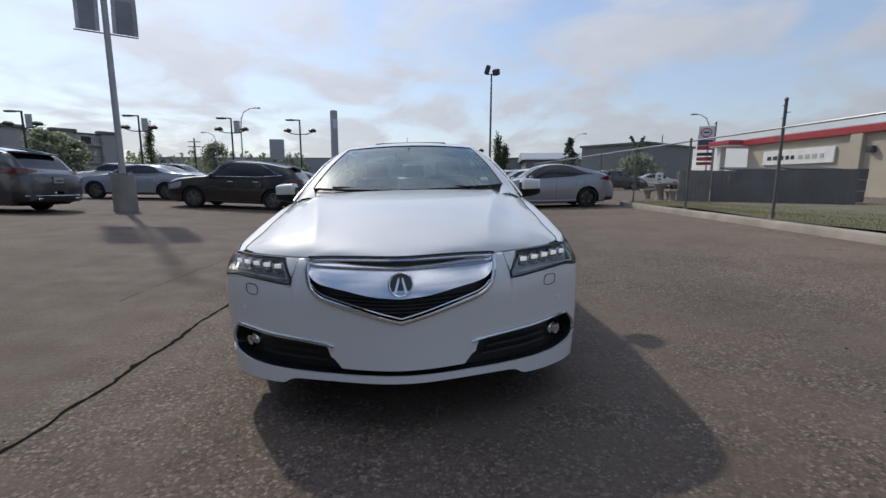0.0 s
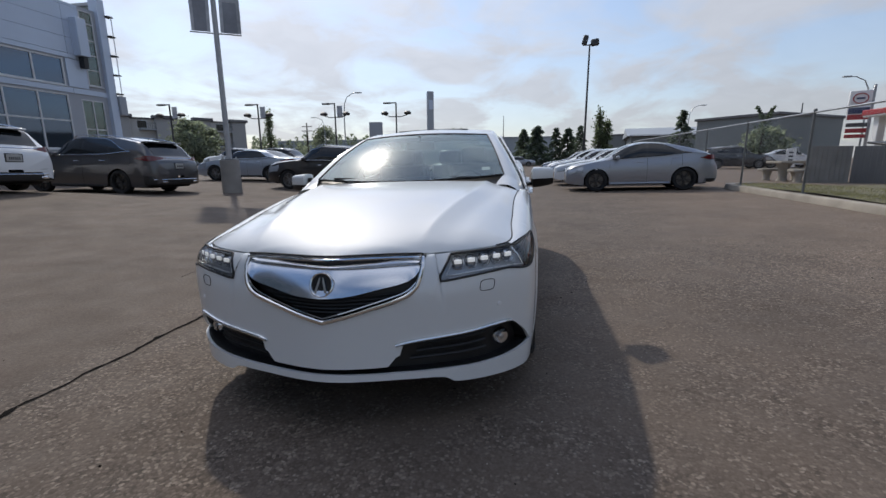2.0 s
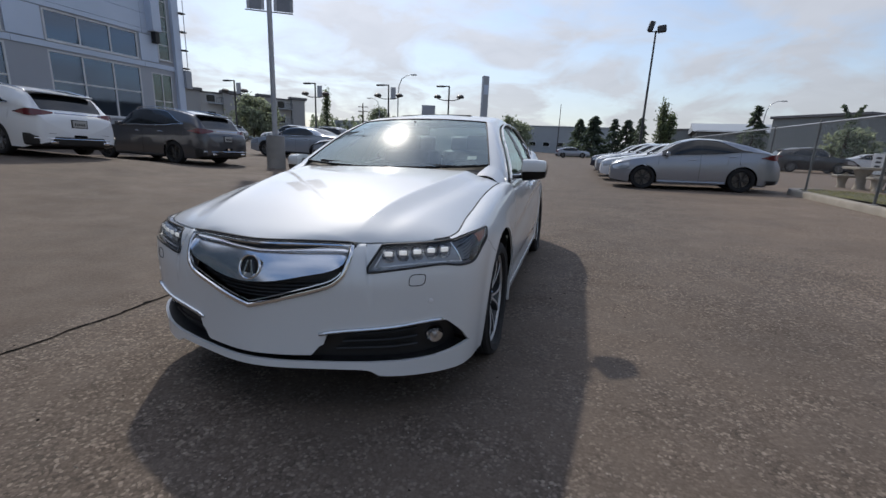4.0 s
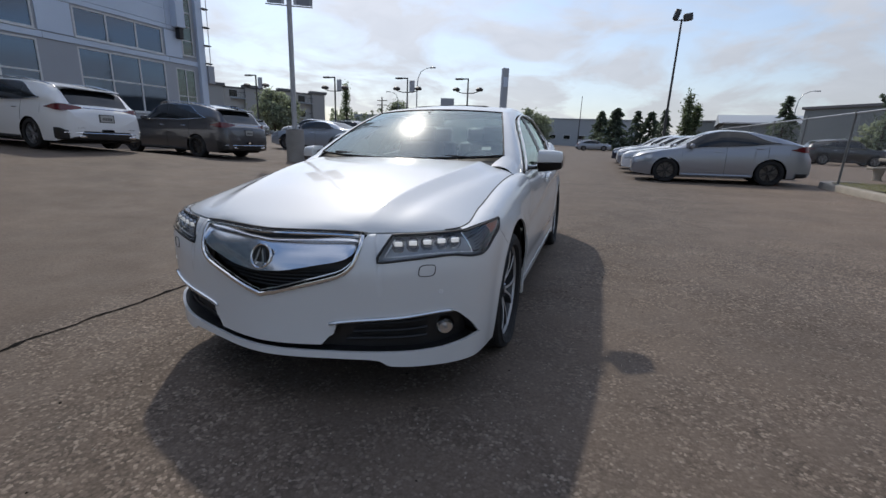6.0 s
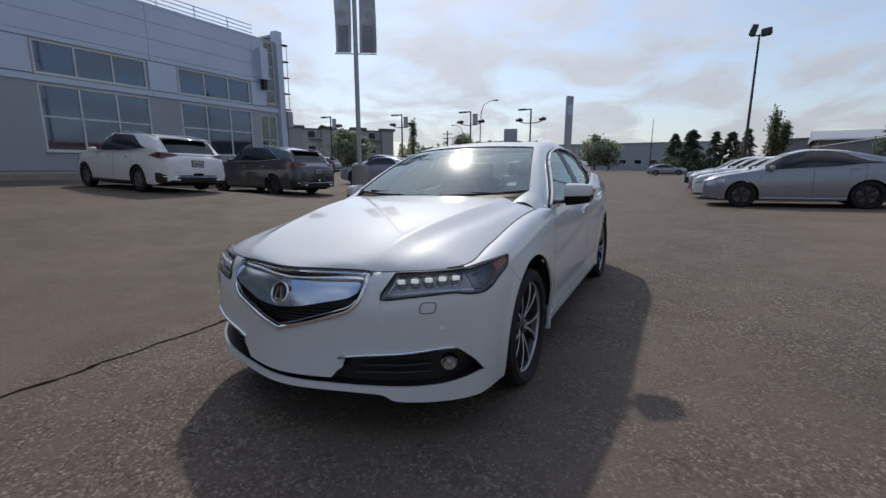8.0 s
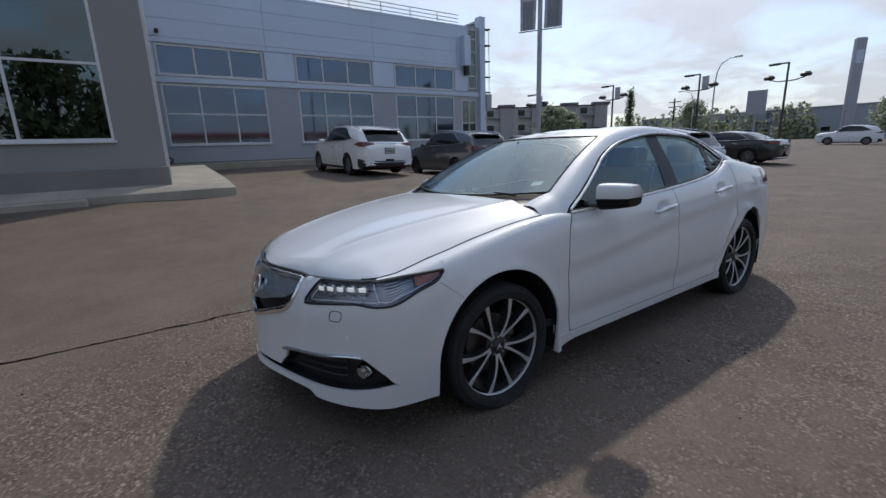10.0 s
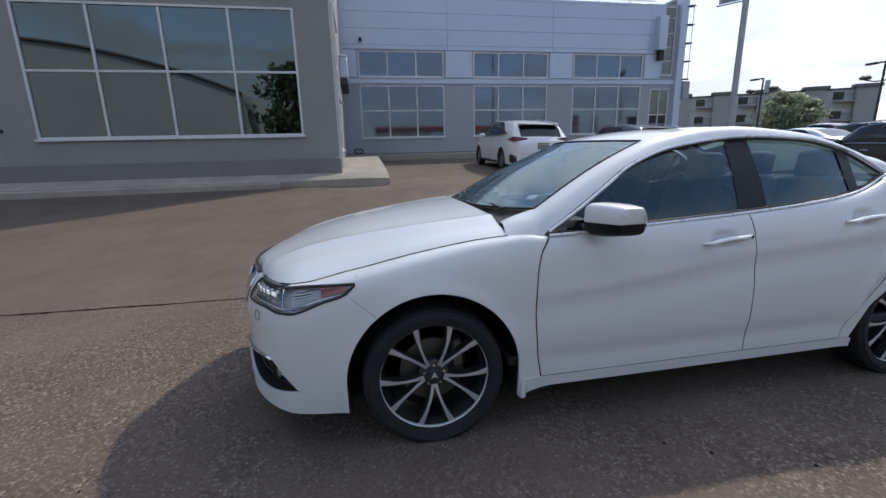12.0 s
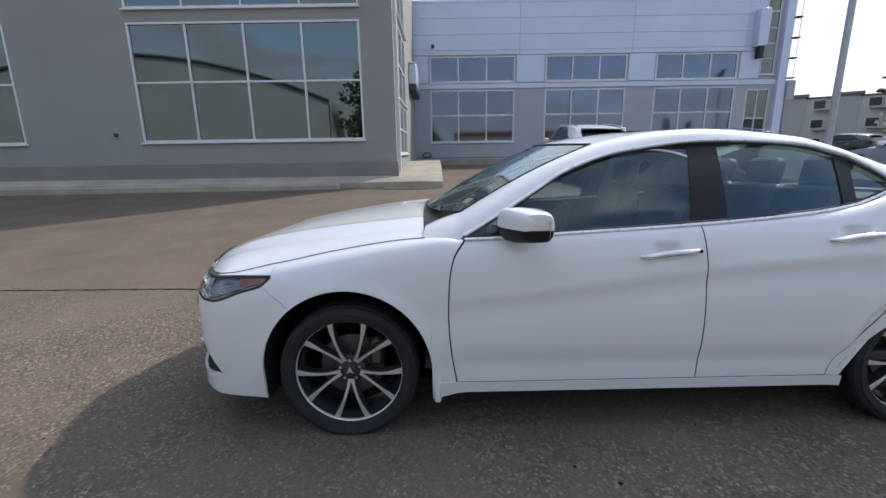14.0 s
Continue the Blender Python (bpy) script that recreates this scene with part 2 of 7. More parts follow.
PAINT_WHITE = car_paint("white_pearl_paint", (0.65, 0.668, 0.672), 0.05, 0.5, 0.3)
PAINT_WHITE2 = car_paint("white_paint", (0.74, 0.75, 0.76), 0.0, 0.4, 0.2)
PAINT_GREY = car_paint("dark_grey_paint", (0.075, 0.074, 0.080), 0.5)
PAINT_DARK = car_paint("dark_brown_paint", (0.022, 0.020, 0.022), 0.4)
PAINT_SILVER = car_paint("silver_blue_paint", (0.40, 0.45, 0.52), 0.5)
PAINT_SILVER2 = car_paint("silver_paint", (0.28, 0.295, 0.33), 0.5)
PAINT_RED = car_paint("dark_red_paint", (0.10, 0.012, 0.016), 0.3)
PAINT_BLUE = car_paint("dark_blue_paint", (0.016, 0.022, 0.045), 0.3)
PLASTIC = worn("black_plastic", (0.014, 0.014, 0.015), 0.45, 0.25, 8, 300, 0.0006)
GLOSS_BLACK = worn("gloss_black", (0.010, 0.010, 0.011), 0.12, 0.2, 6, 80, coat=0.6)
PILLAR_BLACK = worn("satin_black", (0.010, 0.010, 0.011), 0.38, 0.2, 6, 80, spec=0.25)
SEAL = worn("rubber_seal", (0.012, 0.012, 0.013), 0.6, 0.2, 10, 200)
CHROME = worn("chrome", (0.78, 0.79, 0.80), 0.07, 0.05, 8, 60, metal=1.0)
SATIN = Mat("satin_silver", (0.66, 0.68, 0.71), 0.17, 1.0).m
ALLOY = worn("machined_alloy", (0.56, 0.56, 0.56), 0.34, 0.08, 20, 300, metal=0.5)
ALLOY_DARK = worn("dark_alloy_paint", (0.035, 0.036, 0.038), 0.4, 0.2, 12, 200, metal=0.3, coat=0.4)
TYRE = worn("tyre_rubber", (0.013, 0.013, 0.014), 0.82, 0.3, 9, 160, 0.002)
BRAKE = worn("brake_iron", (0.16, 0.15, 0.14), 0.45, 0.3, 15, 200, metal=0.8)
LINER = worn("wheel_liner", (0.010, 0.010, 0.010), 0.9, 0.3, 6, 80, 0.003)
LEATHER = worn("grey_leather", (0.115, 0.118, 0.12), 0.5, 0.2, 6, 200, 0.001)
TRIM_IN = worn("dark_cabin_trim", (0.022, 0.022, 0.024), 0.65, 0.2, 6, 200, 0.001)
HEADLINER = worn("pale_headliner", (0.35, 0.34, 0.32), 0.9, 0.1, 4, 150)
LENS = pane("lamp_lens", (0.95, 0.96, 0.97), 0.9)
WINDSHIELD = pane("windshield_glass", (0.72, 0.84, 0.82), 1.0, 2.3, 0.045, 0.01, (0.84, 1.0, 1.0))
SIDE_GLASS = pane("side_glass", (0.72, 0.84, 0.88), 1.0, 1.75, 0.0, 0.01, (0.84, 1.0, 1.0))
LED = Mat("led_reflector", (0.50, 0.52, 0.55), 0.22, 0.8).m
LED_ON = Mat("led_lens", (0.8, 0.83, 0.87), 0.08, 0.3, 0.8, 0.5, (1.0, 0.98, 0.94), 0.30).m
LAMP_BUCKET = worn("grey_lamp_bucket", (0.42, 0.43, 0.45), 0.32, 0.10, 20, 100, metal=0.5)
AMBER = Mat("amber_lens", (0.26, 0.055, 0.015), 0.15, 0, 0.8).m
RED_LENS = worn("red_lens", (0.115, 0.006, 0.012), 0.15, 0.15, 12, 90, coat=0.8)
PLATE_MAT = worn("plate_white", (0.42, 0.42, 0.40), 0.5, 0.1, 20, 90)
INK = worn("dark_ink", (0.03, 0.03, 0.035), 0.6, 0.1, 10, 80)
STICKER = worn("pale_sticker", (0.6, 0.62, 0.60), 0.6, 0.1, 30, 90)


def asphalt():
    s = Mat("asphalt", (0.1, 0.1, 0.1), 0.86, 0, 0, 0.35)
    stones = s.voronoi(70, "Color")
    chip = s.t.nodes.new("ShaderNodeSeparateColor")
    s.t.links.new(stones, chip.inputs[0])
    agg = s.ramp(chip.outputs[0], [(0.0, (0.070, 0.054, 0.041)), (0.35, (0.110, 0.085, 0.065)), (0.78, (0.155, 0.120, 0.093)), (1.0, (0.27, 0.22, 0.175))])
    gaps = s.ramp(s.voronoi(70, "Distance"), [(0.25, 1.0), (0.8, 0.66)])
    near = s.blend(1.0, agg, gaps, "MULTIPLY")
    fine = s.ramp(s.noise(60, 6, 0.7), [(0.3, (0.084, 0.064, 0.049)), (0.7, (0.148, 0.116, 0.090))])
    # the older, browner strip of paving lies past the joint
    edge = s.math("ADD", s.axis(0), s.math("MULTIPLY", s.noise(0.8, 3), 0.9))
    old = s.math("MULTIPLY", s.math("SUBTRACT", -1.30, edge), 2.2, clamp=True)
    # binder still covers the stones in patches, large and small
    patch = s.math("ADD", s.math("MULTIPLY", s.noise(0.3, 4, 0.6), 0.6), s.math("MULTIPLY", s.noise(5.0, 5, 0.65), 0.4))
    worn_in = s.math("MULTIPLY", s.ramp(patch, [(0.44, 0.0), (0.56, 1.0)]), 0.88)
    base = s.blend(s.math("MAXIMUM", s.math("MULTIPLY", old, 0.9), worn_in), near, fine)
    # sparse larger pale stones stand out of the binder
    peb = s.t.nodes.new("ShaderNodeSeparateColor")
    s.t.links.new(s.voronoi(48, "Color"), peb.inputs[0])
    pick = s.math("MULTIPLY", s.ramp(peb.outputs[1], [(0.90, 0.0), (0.95, 1.0)]), s.ramp(s.voronoi(48, "Distance"), [(0.20, 1.0), (0.36, 0.0)]))
    base = s.blend(s.math("MULTIPLY", pick, s.math("SUBTRACT", 0.5, s.math("MULTIPLY", old, 0.45))), base, (0.30, 0.26, 0.22))
    # towards the kerb the colour is lifted, painting in the glancing sun
    pale = s.math("MULTIPLY", s.math("SUBTRACT", s.math("ADD", s.axis(0), s.math("MULTIPLY", s.noise(0.35, 4), 3.0)), 4.2), 0.35, clamp=True)
    base = s.blend(pale, base, s.blend(1.0, base, (1.32, 1.28, 1.22), "MULTIPLY"))
    blot = s.ramp(s.noise(0.9, 6, 0.62), [(0.30, 0.85), (0.70, 1.23)])
    base = s.blend(1.0, base, blot, "MULTIPLY")
    oil = s.ramp(s.noise(1.7, 4, 0.6, distort=0.4), [(0.70, 0.0), (0.78, 0.6)])
    s.feed("Base Color", s.blend(oil, base, (0.041, 0.037, 0.035)))
    s.feed("Roughness", s.ramp(s.noise(3, 4), [(0.3, 0.78), (0.7, 0.95)]))
    s.bump(s.math("ADD", s.math("MULTIPLY", s.voronoi(70, "Distance"), -1.0), s.noise(140, 4)), 0.24, 0.0045)
    return s.m


ASPHALT = asphalt()
TAR = worn("crack_tar", (0.010, 0.009, 0.008), 0.95, 0.3, 8, 90, 0.004, spec=0.05)
CONCRETE = worn("concrete", (0.34, 0.305, 0.25), 0.85, 0.18, 1.4, 45, 0.004)
CONCRETE_DARK = worn("weathered_concrete", (0.27, 0.255, 0.235), 0.88, 0.25, 1.1, 40, 0.005)
STUCCO = worn("grey_stucco", (0.275, 0.276, 0.268), 0.9, 0.06, 0.5, 120, 0.003)
PLINTH = worn("grey_block_plinth", (0.205, 0.195, 0.182), 0.9, 0.10, 0.8, 60, 0.003)
PANEL = worn("blue_grey_metal_panel", (0.52, 0.595, 0.72), 0.42, 0.05, 0.35, 30, metal=0.15)
PANEL_DARK = worn("grey_metal_panel", (0.35, 0.37, 0.41), 0.5, 0.05, 0.4, 30, metal=0.1)
FRAME_WHITE = worn("white_window_frame", (0.62, 0.63, 0.64), 0.4, 0.06, 3, 60)
STEEL = worn("galvanised_steel", (0.36, 0.37, 0.38), 0.42, 0.15, 6, 90, metal=0.8)
STEEL_DARK = worn("dark_steel", (0.060, 0.060, 0.062), 0.5, 0.2, 5, 80, metal=0.4)
POLE_PAINT = worn("grey_pole_paint", (0.40, 0.41, 0.43), 0.45, 0.1, 3, 60, metal=0.2)
KERB = worn("kerb_concrete", (0.34, 0.305, 0.25), 0.9, 0.22, 1.6, 45, 0.004)
GRASS = worn("dry_grass", (0.165, 0.150, 0.085), 0.95, 0.35, 1.2, 25, 0.02)
BARK = worn("bark", (0.060, 0.045, 0.034), 0.95, 0.3, 6, 40, 0.01)


def leaves(name, base):
    s = Mat(name, base, 0.75, 0, 0, 0.2)
    g = s.t.nodes.new("ShaderNodeNewGeometry")
    col = s.ramp(g.outputs["Random Per Island"], [(0.0, tuple(c * 0.55 for c in base)), (0.6, base), (1.0, tuple(c * 1.6 for c in base))])
    s.feed("Base Color", col)
    # thin leaves let light through
    tl, mx = s.t.nodes.new("ShaderNodeBsdfTranslucent"), s.t.nodes.new("ShaderNodeMixShader")
    mx.inputs[0].default_value = 0.55
    s.t.links.new(s.blend(1.0, col, (2.2, 2.3, 1.7), "MULTIPLY"), tl.inputs[0])
    s.t.links.new(s.p.outputs[0], mx.inputs[1])
    s.t.links.new(tl.outputs[0], mx.inputs[2])
    s.t.links.new(mx.outputs[0], s.t.nodes["Material Output"].inputs[0])
    return s.m


BRIGHT_TRIM = worn("bright_trim", (0.80, 0.81, 0.82), 0.30, 0.05, 8, 90, metal=0.3)
# leaf tones greyed, paler for far trees: distance haze put into the colour
LEAF = leaves("leaf_green", (0.095, 0.112, 0.078))
LEAF_HAZED = leaves("leaf_hazed", (0.160, 0.175, 0.150))
NEEDLE = leaves("needle_green", (0.076, 0.092, 0.082))
BLADE = leaves("grass_blade", (0.15, 0.14, 0.078))

# ---- ground ----
LOT = LEVEL.to_3x3() @ Vector((0, 0, 1))


def gh(x, y):
    """The height of the ground: the lot's slope round the car, a rise towards the buildings, level far away."""
    xc, yc = min(9.0, max(-2.2, x)), min(40.0, max(-12.0, y))
    h = -(LOT.x * xc + LOT.y * yc) / LOT.z
    if x < -2.2:
        d = -2.2 - x
        far_off = 1.0 - 0.5 * smooth01((y - 8.5) / 4.0)
        h += far_off * (0.072 * (math.sqrt(min(d, 8.3) ** 2 + 0.36) - 0.6) + 0.03 * max(0.0, min(d, 20.0) - 8.3))
    return h


def axis_steps(lo, hi, mid0, mid1, fine, grow=1.35):
    mids = list(np.arange(mid0, mid1 + 1e-6, fine))
    a, s = [], fine
    x = mids[0]
    while x > lo:
        s *= grow
        x -= s
        a.append(max(x, lo))
    b, s = [], fine
    x = mids[-1]
    while x < hi:
        s *= grow
        x += s
        b.append(min(x, hi))
    return a[::-1] + mids + b


gx_, gy_ = axis_steps(-700, 700, -24, 12, 0.5), axis_steps(-700, 900, -14, 30, 0.5)
g = Geo().grid([[(x, y, gh(x, y)) for y in gy_] for x in gx_])
single("ground", g, ASPHALT, "worn grey-brown asphalt of a parking lot", "ground", kind="structure", smooth=80)

# the open joint between the two pavings, a run of ragged tar
rng = random.Random(4)
left, right = [], []
yy = -9.0
wob = 0.0
while yy < 9.5:
    wob = 0.8 * wob + rng.uniform(-0.012, 0.012)
    cx = -1.735 + wob - 0.10 * smooth01((1.5 - yy) / 3.0)
    w = 0.007 + 0.010 * rng.random() + (0.012 if rng.random() < 0.12 else 0)
    left.append((cx - w, yy, gh(cx, yy) + 0.004))
    right.append((cx + w * 0.8, yy, gh(cx, yy) + 0.004))
    yy += 0.045
single("pavement_joint", Geo().grid([left, right]), TAR, "ragged dark open joint between two asphalt strips", "crack", kind="structure")
# a hairline crack in the older paving, broken into short runs
crack = Geo()
yy, run, wob = 4.6, 0, 0.0
left, right = [], []
while yy < 7.4:
    wob = 0.85 * wob + rng.uniform(-0.014, 0.014)
    cx, w = -2.80 + wob, 0.002 + 0.003 * rng.random()
    left.append((cx - w, yy, gh(cx, yy) + 0.0035))
    right.append((cx + w, yy, gh(cx, yy) + 0.0035))
    run += 1
    if run > 7 and rng.random() < 0.12:
        crack.grid([left, right])
        left, right, run = [], [], 0
        yy += rng.uniform(0.05, 0.16)
    yy += 0.04
single("pavement_crack", crack, TAR, "hairline dark crack in the older asphalt", "crack", kind="structure")
# loose grit
rg = np.random.RandomState(3)
g = Geo()
for i in range(1500):
    x, y = rg.uniform(-2.5, 4.5), rg.uniform(0.2, 7.0)
    r = rg.uniform(0.002, 0.0055)
    z = gh(x, y)
    a = rg.uniform(0, 6.28)
    vs = [(x + r * math.cos(a + t), y + r * math.sin(a + t), z) for t in (0, 2.1, 4.2)] + [(x, y, z + r * 0.9)]
    g.add(vs, [(0, 1, 3), (1, 2, 3), (2, 0, 3)])
single("grit", g, CONCRETE, "loose pale grit scattered over the asphalt", "grit", kind="stuff", smooth=0)
g = Geo()
for i in range(70):
    x, y = rg.uniform(-2.5, 4.5), rg.uniform(0.6, 7.0)
    r, a = rg.uniform(0.005, 0.014), rg.uniform(0, 6.28)
    z = gh(x, y)
    vs = [(x + r * rg.uniform(0.6, 1.3) * math.cos(a + t), y + r * rg.uniform(0.5, 1.2) * math.sin(a + t), z - 0.001) for t in (0, 1.26, 2.5, 3.77, 5.0)] + [(x, y, z + r * 0.45)]
    g.add(vs, [(0, 1, 5), (1, 2, 5), (2, 3, 5), (3, 4, 5), (4, 0, 5)])
single("debris", g, TAR, "scattered dark crumbs of tar on the asphalt", "debris", kind="stuff", smooth=0)

# ---- the service building, grey stucco ----
FX, FY0, FY1, FTOP = -10.05, -26.0, 2.45, 9.4


def wall_with_openings(name, geo_o, geo_a, width, z0, z1, holes, thick, material, parent=None, label="", category="wall"):
    """An upright wall from geo_o along geo_a, with openings (u0, u1, z0, z1) cut through its thickness."""
    o, a = Vector(geo_o), Vector(geo_a).normalized()
    nrm = Vector((a.y, -a.x, 0))
    us = sorted({0.0, width, *[h[0] for h in holes], *[h[1] for h in holes]})
    zs = sorted({z0, z1, *[h[2] for h in holes], *[h[3] for h in holes]})
    g = Geo()

    def solid(i, j):
        if not (0 <= i < len(us) - 1 and 0 <= j < len(zs) - 1):
            return False
        u, z = (us[i] + us[i + 1]) / 2, (zs[j] + zs[j + 1]) / 2
        return not any(h[0] < u < h[1] and h[2] < z < h[3] for h in holes)

    def pt(u, z, d):
        p = o + a * u - nrm * d
        return (p.x, p.y, z)

    for i in range(len(us) - 1):
        for j in range(len(zs) - 1):
            if not solid(i, j):
                continue
            u0, u1, a0, a1 = us[i], us[i + 1], zs[j], zs[j + 1]
            for d in (0, thick):
                g.add([pt(u0, a0, d), pt(u1, a0, d), pt(u1, a1, d), pt(u0, a1, d)], [(0, 1, 2, 3)])
            for (di, dj), (p, q) in (((-1, 0), ((u0, a0), (u0, a1))), ((1, 0), ((u1, a0), (u1, a1))), ((0, -1), ((u0, a0), (u1, a0))), ((0, 1), ((u0, a1), (u1, a1)))):
                if not solid(i + di, j + dj):
                    g.add([pt(*p, 0), pt(*q, 0), pt(*q, thick), pt(*p, thick)], [(0, 1, 2, 3)])
    return single(name, g, material, label, category, kind="structure", smooth=30)


BUILDING_GLASS = pane("building_glass", (0.11, 0.14, 0.175), 1.0, 2.4, 0.0, 0.01, (0.78, 0.92, 0.94))
SHOWROOM_GLASS = pane("showroom_glass", (0.12, 0.16, 0.21), 1.0, 2.7, 0.0, 0.05, (0.60, 0.75, 1.0))


CORNER_GLASS = pane("corner_glass", (0.42, 0.52, 0.50), 1.0, 2.0, 0.05, 0.02, (0.85, 1.0, 0.96))


def window_unit(name, o, a, width, z0, z1, cols, rows, label, depth=0.09, bar=0.055, glass=None):
    """A framed window: outer frame, mullions, transoms, panes, sill."""
    o, a = Vector(o), Vector(a).normalized()
    nrm = Vector((a.y, -a.x, 0))
    ang = math.atan2(a.y, a.x)
    w = thing(name, label, "window", pose(o.x, o.y, z0, 0, 0, math.degrees(ang)), kind="structure")
    h = z1 - z0
    fr = Geo()
    for c, s in (((width / 2, 0.05, bar / 2), (width, depth, bar)), ((width / 2, 0.05, h - bar / 2), (width, depth, bar)), ((bar / 2, 0.05, h / 2), (bar, depth, h - 2 * bar)), ((width - bar / 2, 0.05, h / 2), (bar, depth, h - 2 * bar))):
        fr.box(c, s, 0.004)
    part("window_frame", fr, FRAME_WHITE, w)
    us = [width * i / cols for i in range(cols + 1)]
    for u in us[1:-1]:
        part("mullion", Geo().box((u, 0.052, h / 2), (bar, depth * 0.9, h - 2 * bar), 0.004), FRAME_WHITE, w)
    zs = [0.0, *rows, h]
    for z in rows:
        part("transom", Geo().box((width / 2, 0.055, z), (width - 2 * bar, depth * 0.8, bar), 0.004), FRAME_WHITE, w)
    for i in range(cols):
        for j in range(len(zs) - 1):
            g = Geo().box(((us[i] + us[i + 1]) / 2, 0.06, (zs[j] + zs[j + 1]) / 2), (us[i + 1] - us[i] - 0.02, 0.008, zs[j + 1] - zs[j] - 0.02), 0.001)
            p = part("pane", g, glass or BUILDING_GLASS, w, smooth=0)
    part("window_sill", Geo().box((width / 2, -0.02, -0.025), (width + 0.08, 0.10, 0.045), 0.006), FRAME_WHITE, w)
    return w


# along -y from the corner; u runs towards -y, so that the outer side faces +x
fh = [(0.90, 7.25, 1.77, 4.94), (10.60, 16.95, 1.77, 4.94), (0.90, 7.25, 5.28, 8.4), (10.60, 16.95, 5.28, 8.4)]
BASE = 0.75
wall_with_openings("wall_front", (FX, FY0, 0), (0, 1, 0), FY1 - FY0, BASE - 0.6, FTOP, [(FY1 - FY0 - b, FY1 - FY0 - a, c, d) for a, b, c, d in fh], 0.30, STUCCO, label="smooth grey stucco wall of a service building", category="wall")
for k, (a, b, c, d) in enumerate(fh):
    window_unit("window_%d" % (k + 1), (FX + 0.012, FY1 - b, 0), (0, 1, 0), b - a, c, d, 4, [(d - c) * 0.51], "large white-framed shop window with eight tinted panes")
# the side wall towards the yard
sh = [(0.5, 4.2, 1.35, 2.9), (0.5, 4.2, 3.0, 5.2), (0.5, 4.2, 5.4, 8.4)]
wall_with_openings("wall_side", (FX - 0.302, FY1 - 0.003, 0), (-1, 0, 0), 10.4, BASE - 0.6, FTOP, [(a - 0.302, b - 0.302, c, d) for a, b, c, d in sh], 0.30, STUCCO, label="grey stucco side wall with a glazed corner", category="wall")
for k, (a, b, c, d) in enumerate(sh):
    window_unit("window_%d" % (k + 5), (FX - a, FY1 + 0.012, 0), (-1, 0, 0), b - a, c, d, 3, [(d - c) * 0.5], "tall white-framed window panel beside the building corner")
single("corner_trim", Geo().box((FX - 0.35, FY1 + 0.04, 4.9), (0.14, 0.10, 8.1), 0.01), FRAME_WHITE, "white metal corner trim of the service building", "trim", kind="structure")
canopy = thing("door_canopy", "pale metal canopy over the yard door", "canopy")
part("fascia", Geo().box((-17.7, FY1 + 0.155, 4.52), (3.4, 0.31, 0.78), 0.02), PANEL, canopy)
part("cap", Geo().box((-17.7, FY1 + 0.165, 4.935), (3.5, 0.33, 0.05), 0.008), FRAME_WHITE, canopy)
part("soffit", Geo().box((-17.7, FY1 + 0.145, 4.00), (3.3, 0.28, 0.25), 0.015), STEEL_DARK, canopy, "dark underside box")
single("roof_front", Geo().box((FX - 5.4, (FY0 + FY1) / 2, FTOP + 0.1), (11.2, FY1 - FY0 + 0.3, 0.25), 0.02), STUCCO, "flat grey roof with a plain parapet", "roof", kind="structure")
single("plinth", Geo().box((FX + 0.03, (FY0 + FY1) / 2, 0.80), (0.10, FY1 - FY0 + 0.1, 0.72), 0.02), PLINTH, "dark grey plinth along the foot of the wall", "plinth", kind="structure")
single("floor_front", Geo().box((FX - 5.4, (FY0 + FY1) / 2, 0.70), (10.2, FY1 - FY0 - 0.7, 0.12), 0.0), CONCRETE_DARK, "bare concrete floor inside the service building", "floor", kind="structure")
single("ceiling_front", Geo().box((FX - 5.4, (FY0 + FY1) / 2, 5.24), (10.2, FY1 - FY0 - 0.7, 0.12), 0.0), STUCCO, "plain ceiling inside the service building", "ceiling", kind="structure")
single("wall_back", Geo().box((FX - 10.6, (FY0 + FY1) / 2, 5.0), (0.2, FY1 - FY0 - 0.7, 9.0), 0.0), STUCCO, "plain back wall inside the service building", "wall", kind="structure")
single("wall_south", Geo().box((FX - 5.4, FY0 + 0.15, 5.0), (10.2, 0.3, 9.0), 0.0), STUCCO, "plain end wall of the service building", "wall", kind="structure")
# raised walk in front of it, and its wider end slab
wk = []
for y, out, zo in ((FY0, 0.56, 0.60), (-8.0, 0.56, 0.60), (1.2, 0.60, 0.60), (2.0, 0.72, 0.61), (2.6, 0.92, 0.63), (3.3, 1.00, 0.64), (3.76, 0.86, 0.62), (3.78, 0.84, 0.12)):
    wk.append([(FX + out, y, zo - 0.35), (FX + out, y, zo - 0.02), (FX + out - 0.02, y, zo), (FX - 0.05, y, 0.77 if y < 2.5 else 0.74 if y < 3.77 else 0.24)])
single("pavement_walk", Geo().grid(wk), CONCRETE, "pale concrete walk along the service building", "walk", kind="structure")
ra = [(FX - 0.05, 2.56, 0.744), (FX - 4.4, 2.56, 1.06)]
rb = [(FX - 0.05, 3.76, 0.744), (FX - 4.0, 3.70, 1.08)]
ramp_g = Geo().grid([[(p[0], p[1] - 0.4, p[2] - 0.01), p, (q[0], q[1] - 0.03, q[2]), q, (q[0], q[1] + 0.02, q[2] - 0.5)] for p, q in zip(ra, rb)])
single("pavement_ramp", ramp_g, CONCRETE, "sloping pale concrete slab beside the building corner", "ramp", kind="structure")
single("kerb_lip", Geo().box((FX + 0.66, -12.6, 0.38), (0.20, 27, 0.36), 0.03), CONCRETE, "low concrete kerb at the foot of the walk", "kerb", kind="structure")
pipe = thing("wall_vent", "small round dark vent pipe in the stucco wall", "vent")
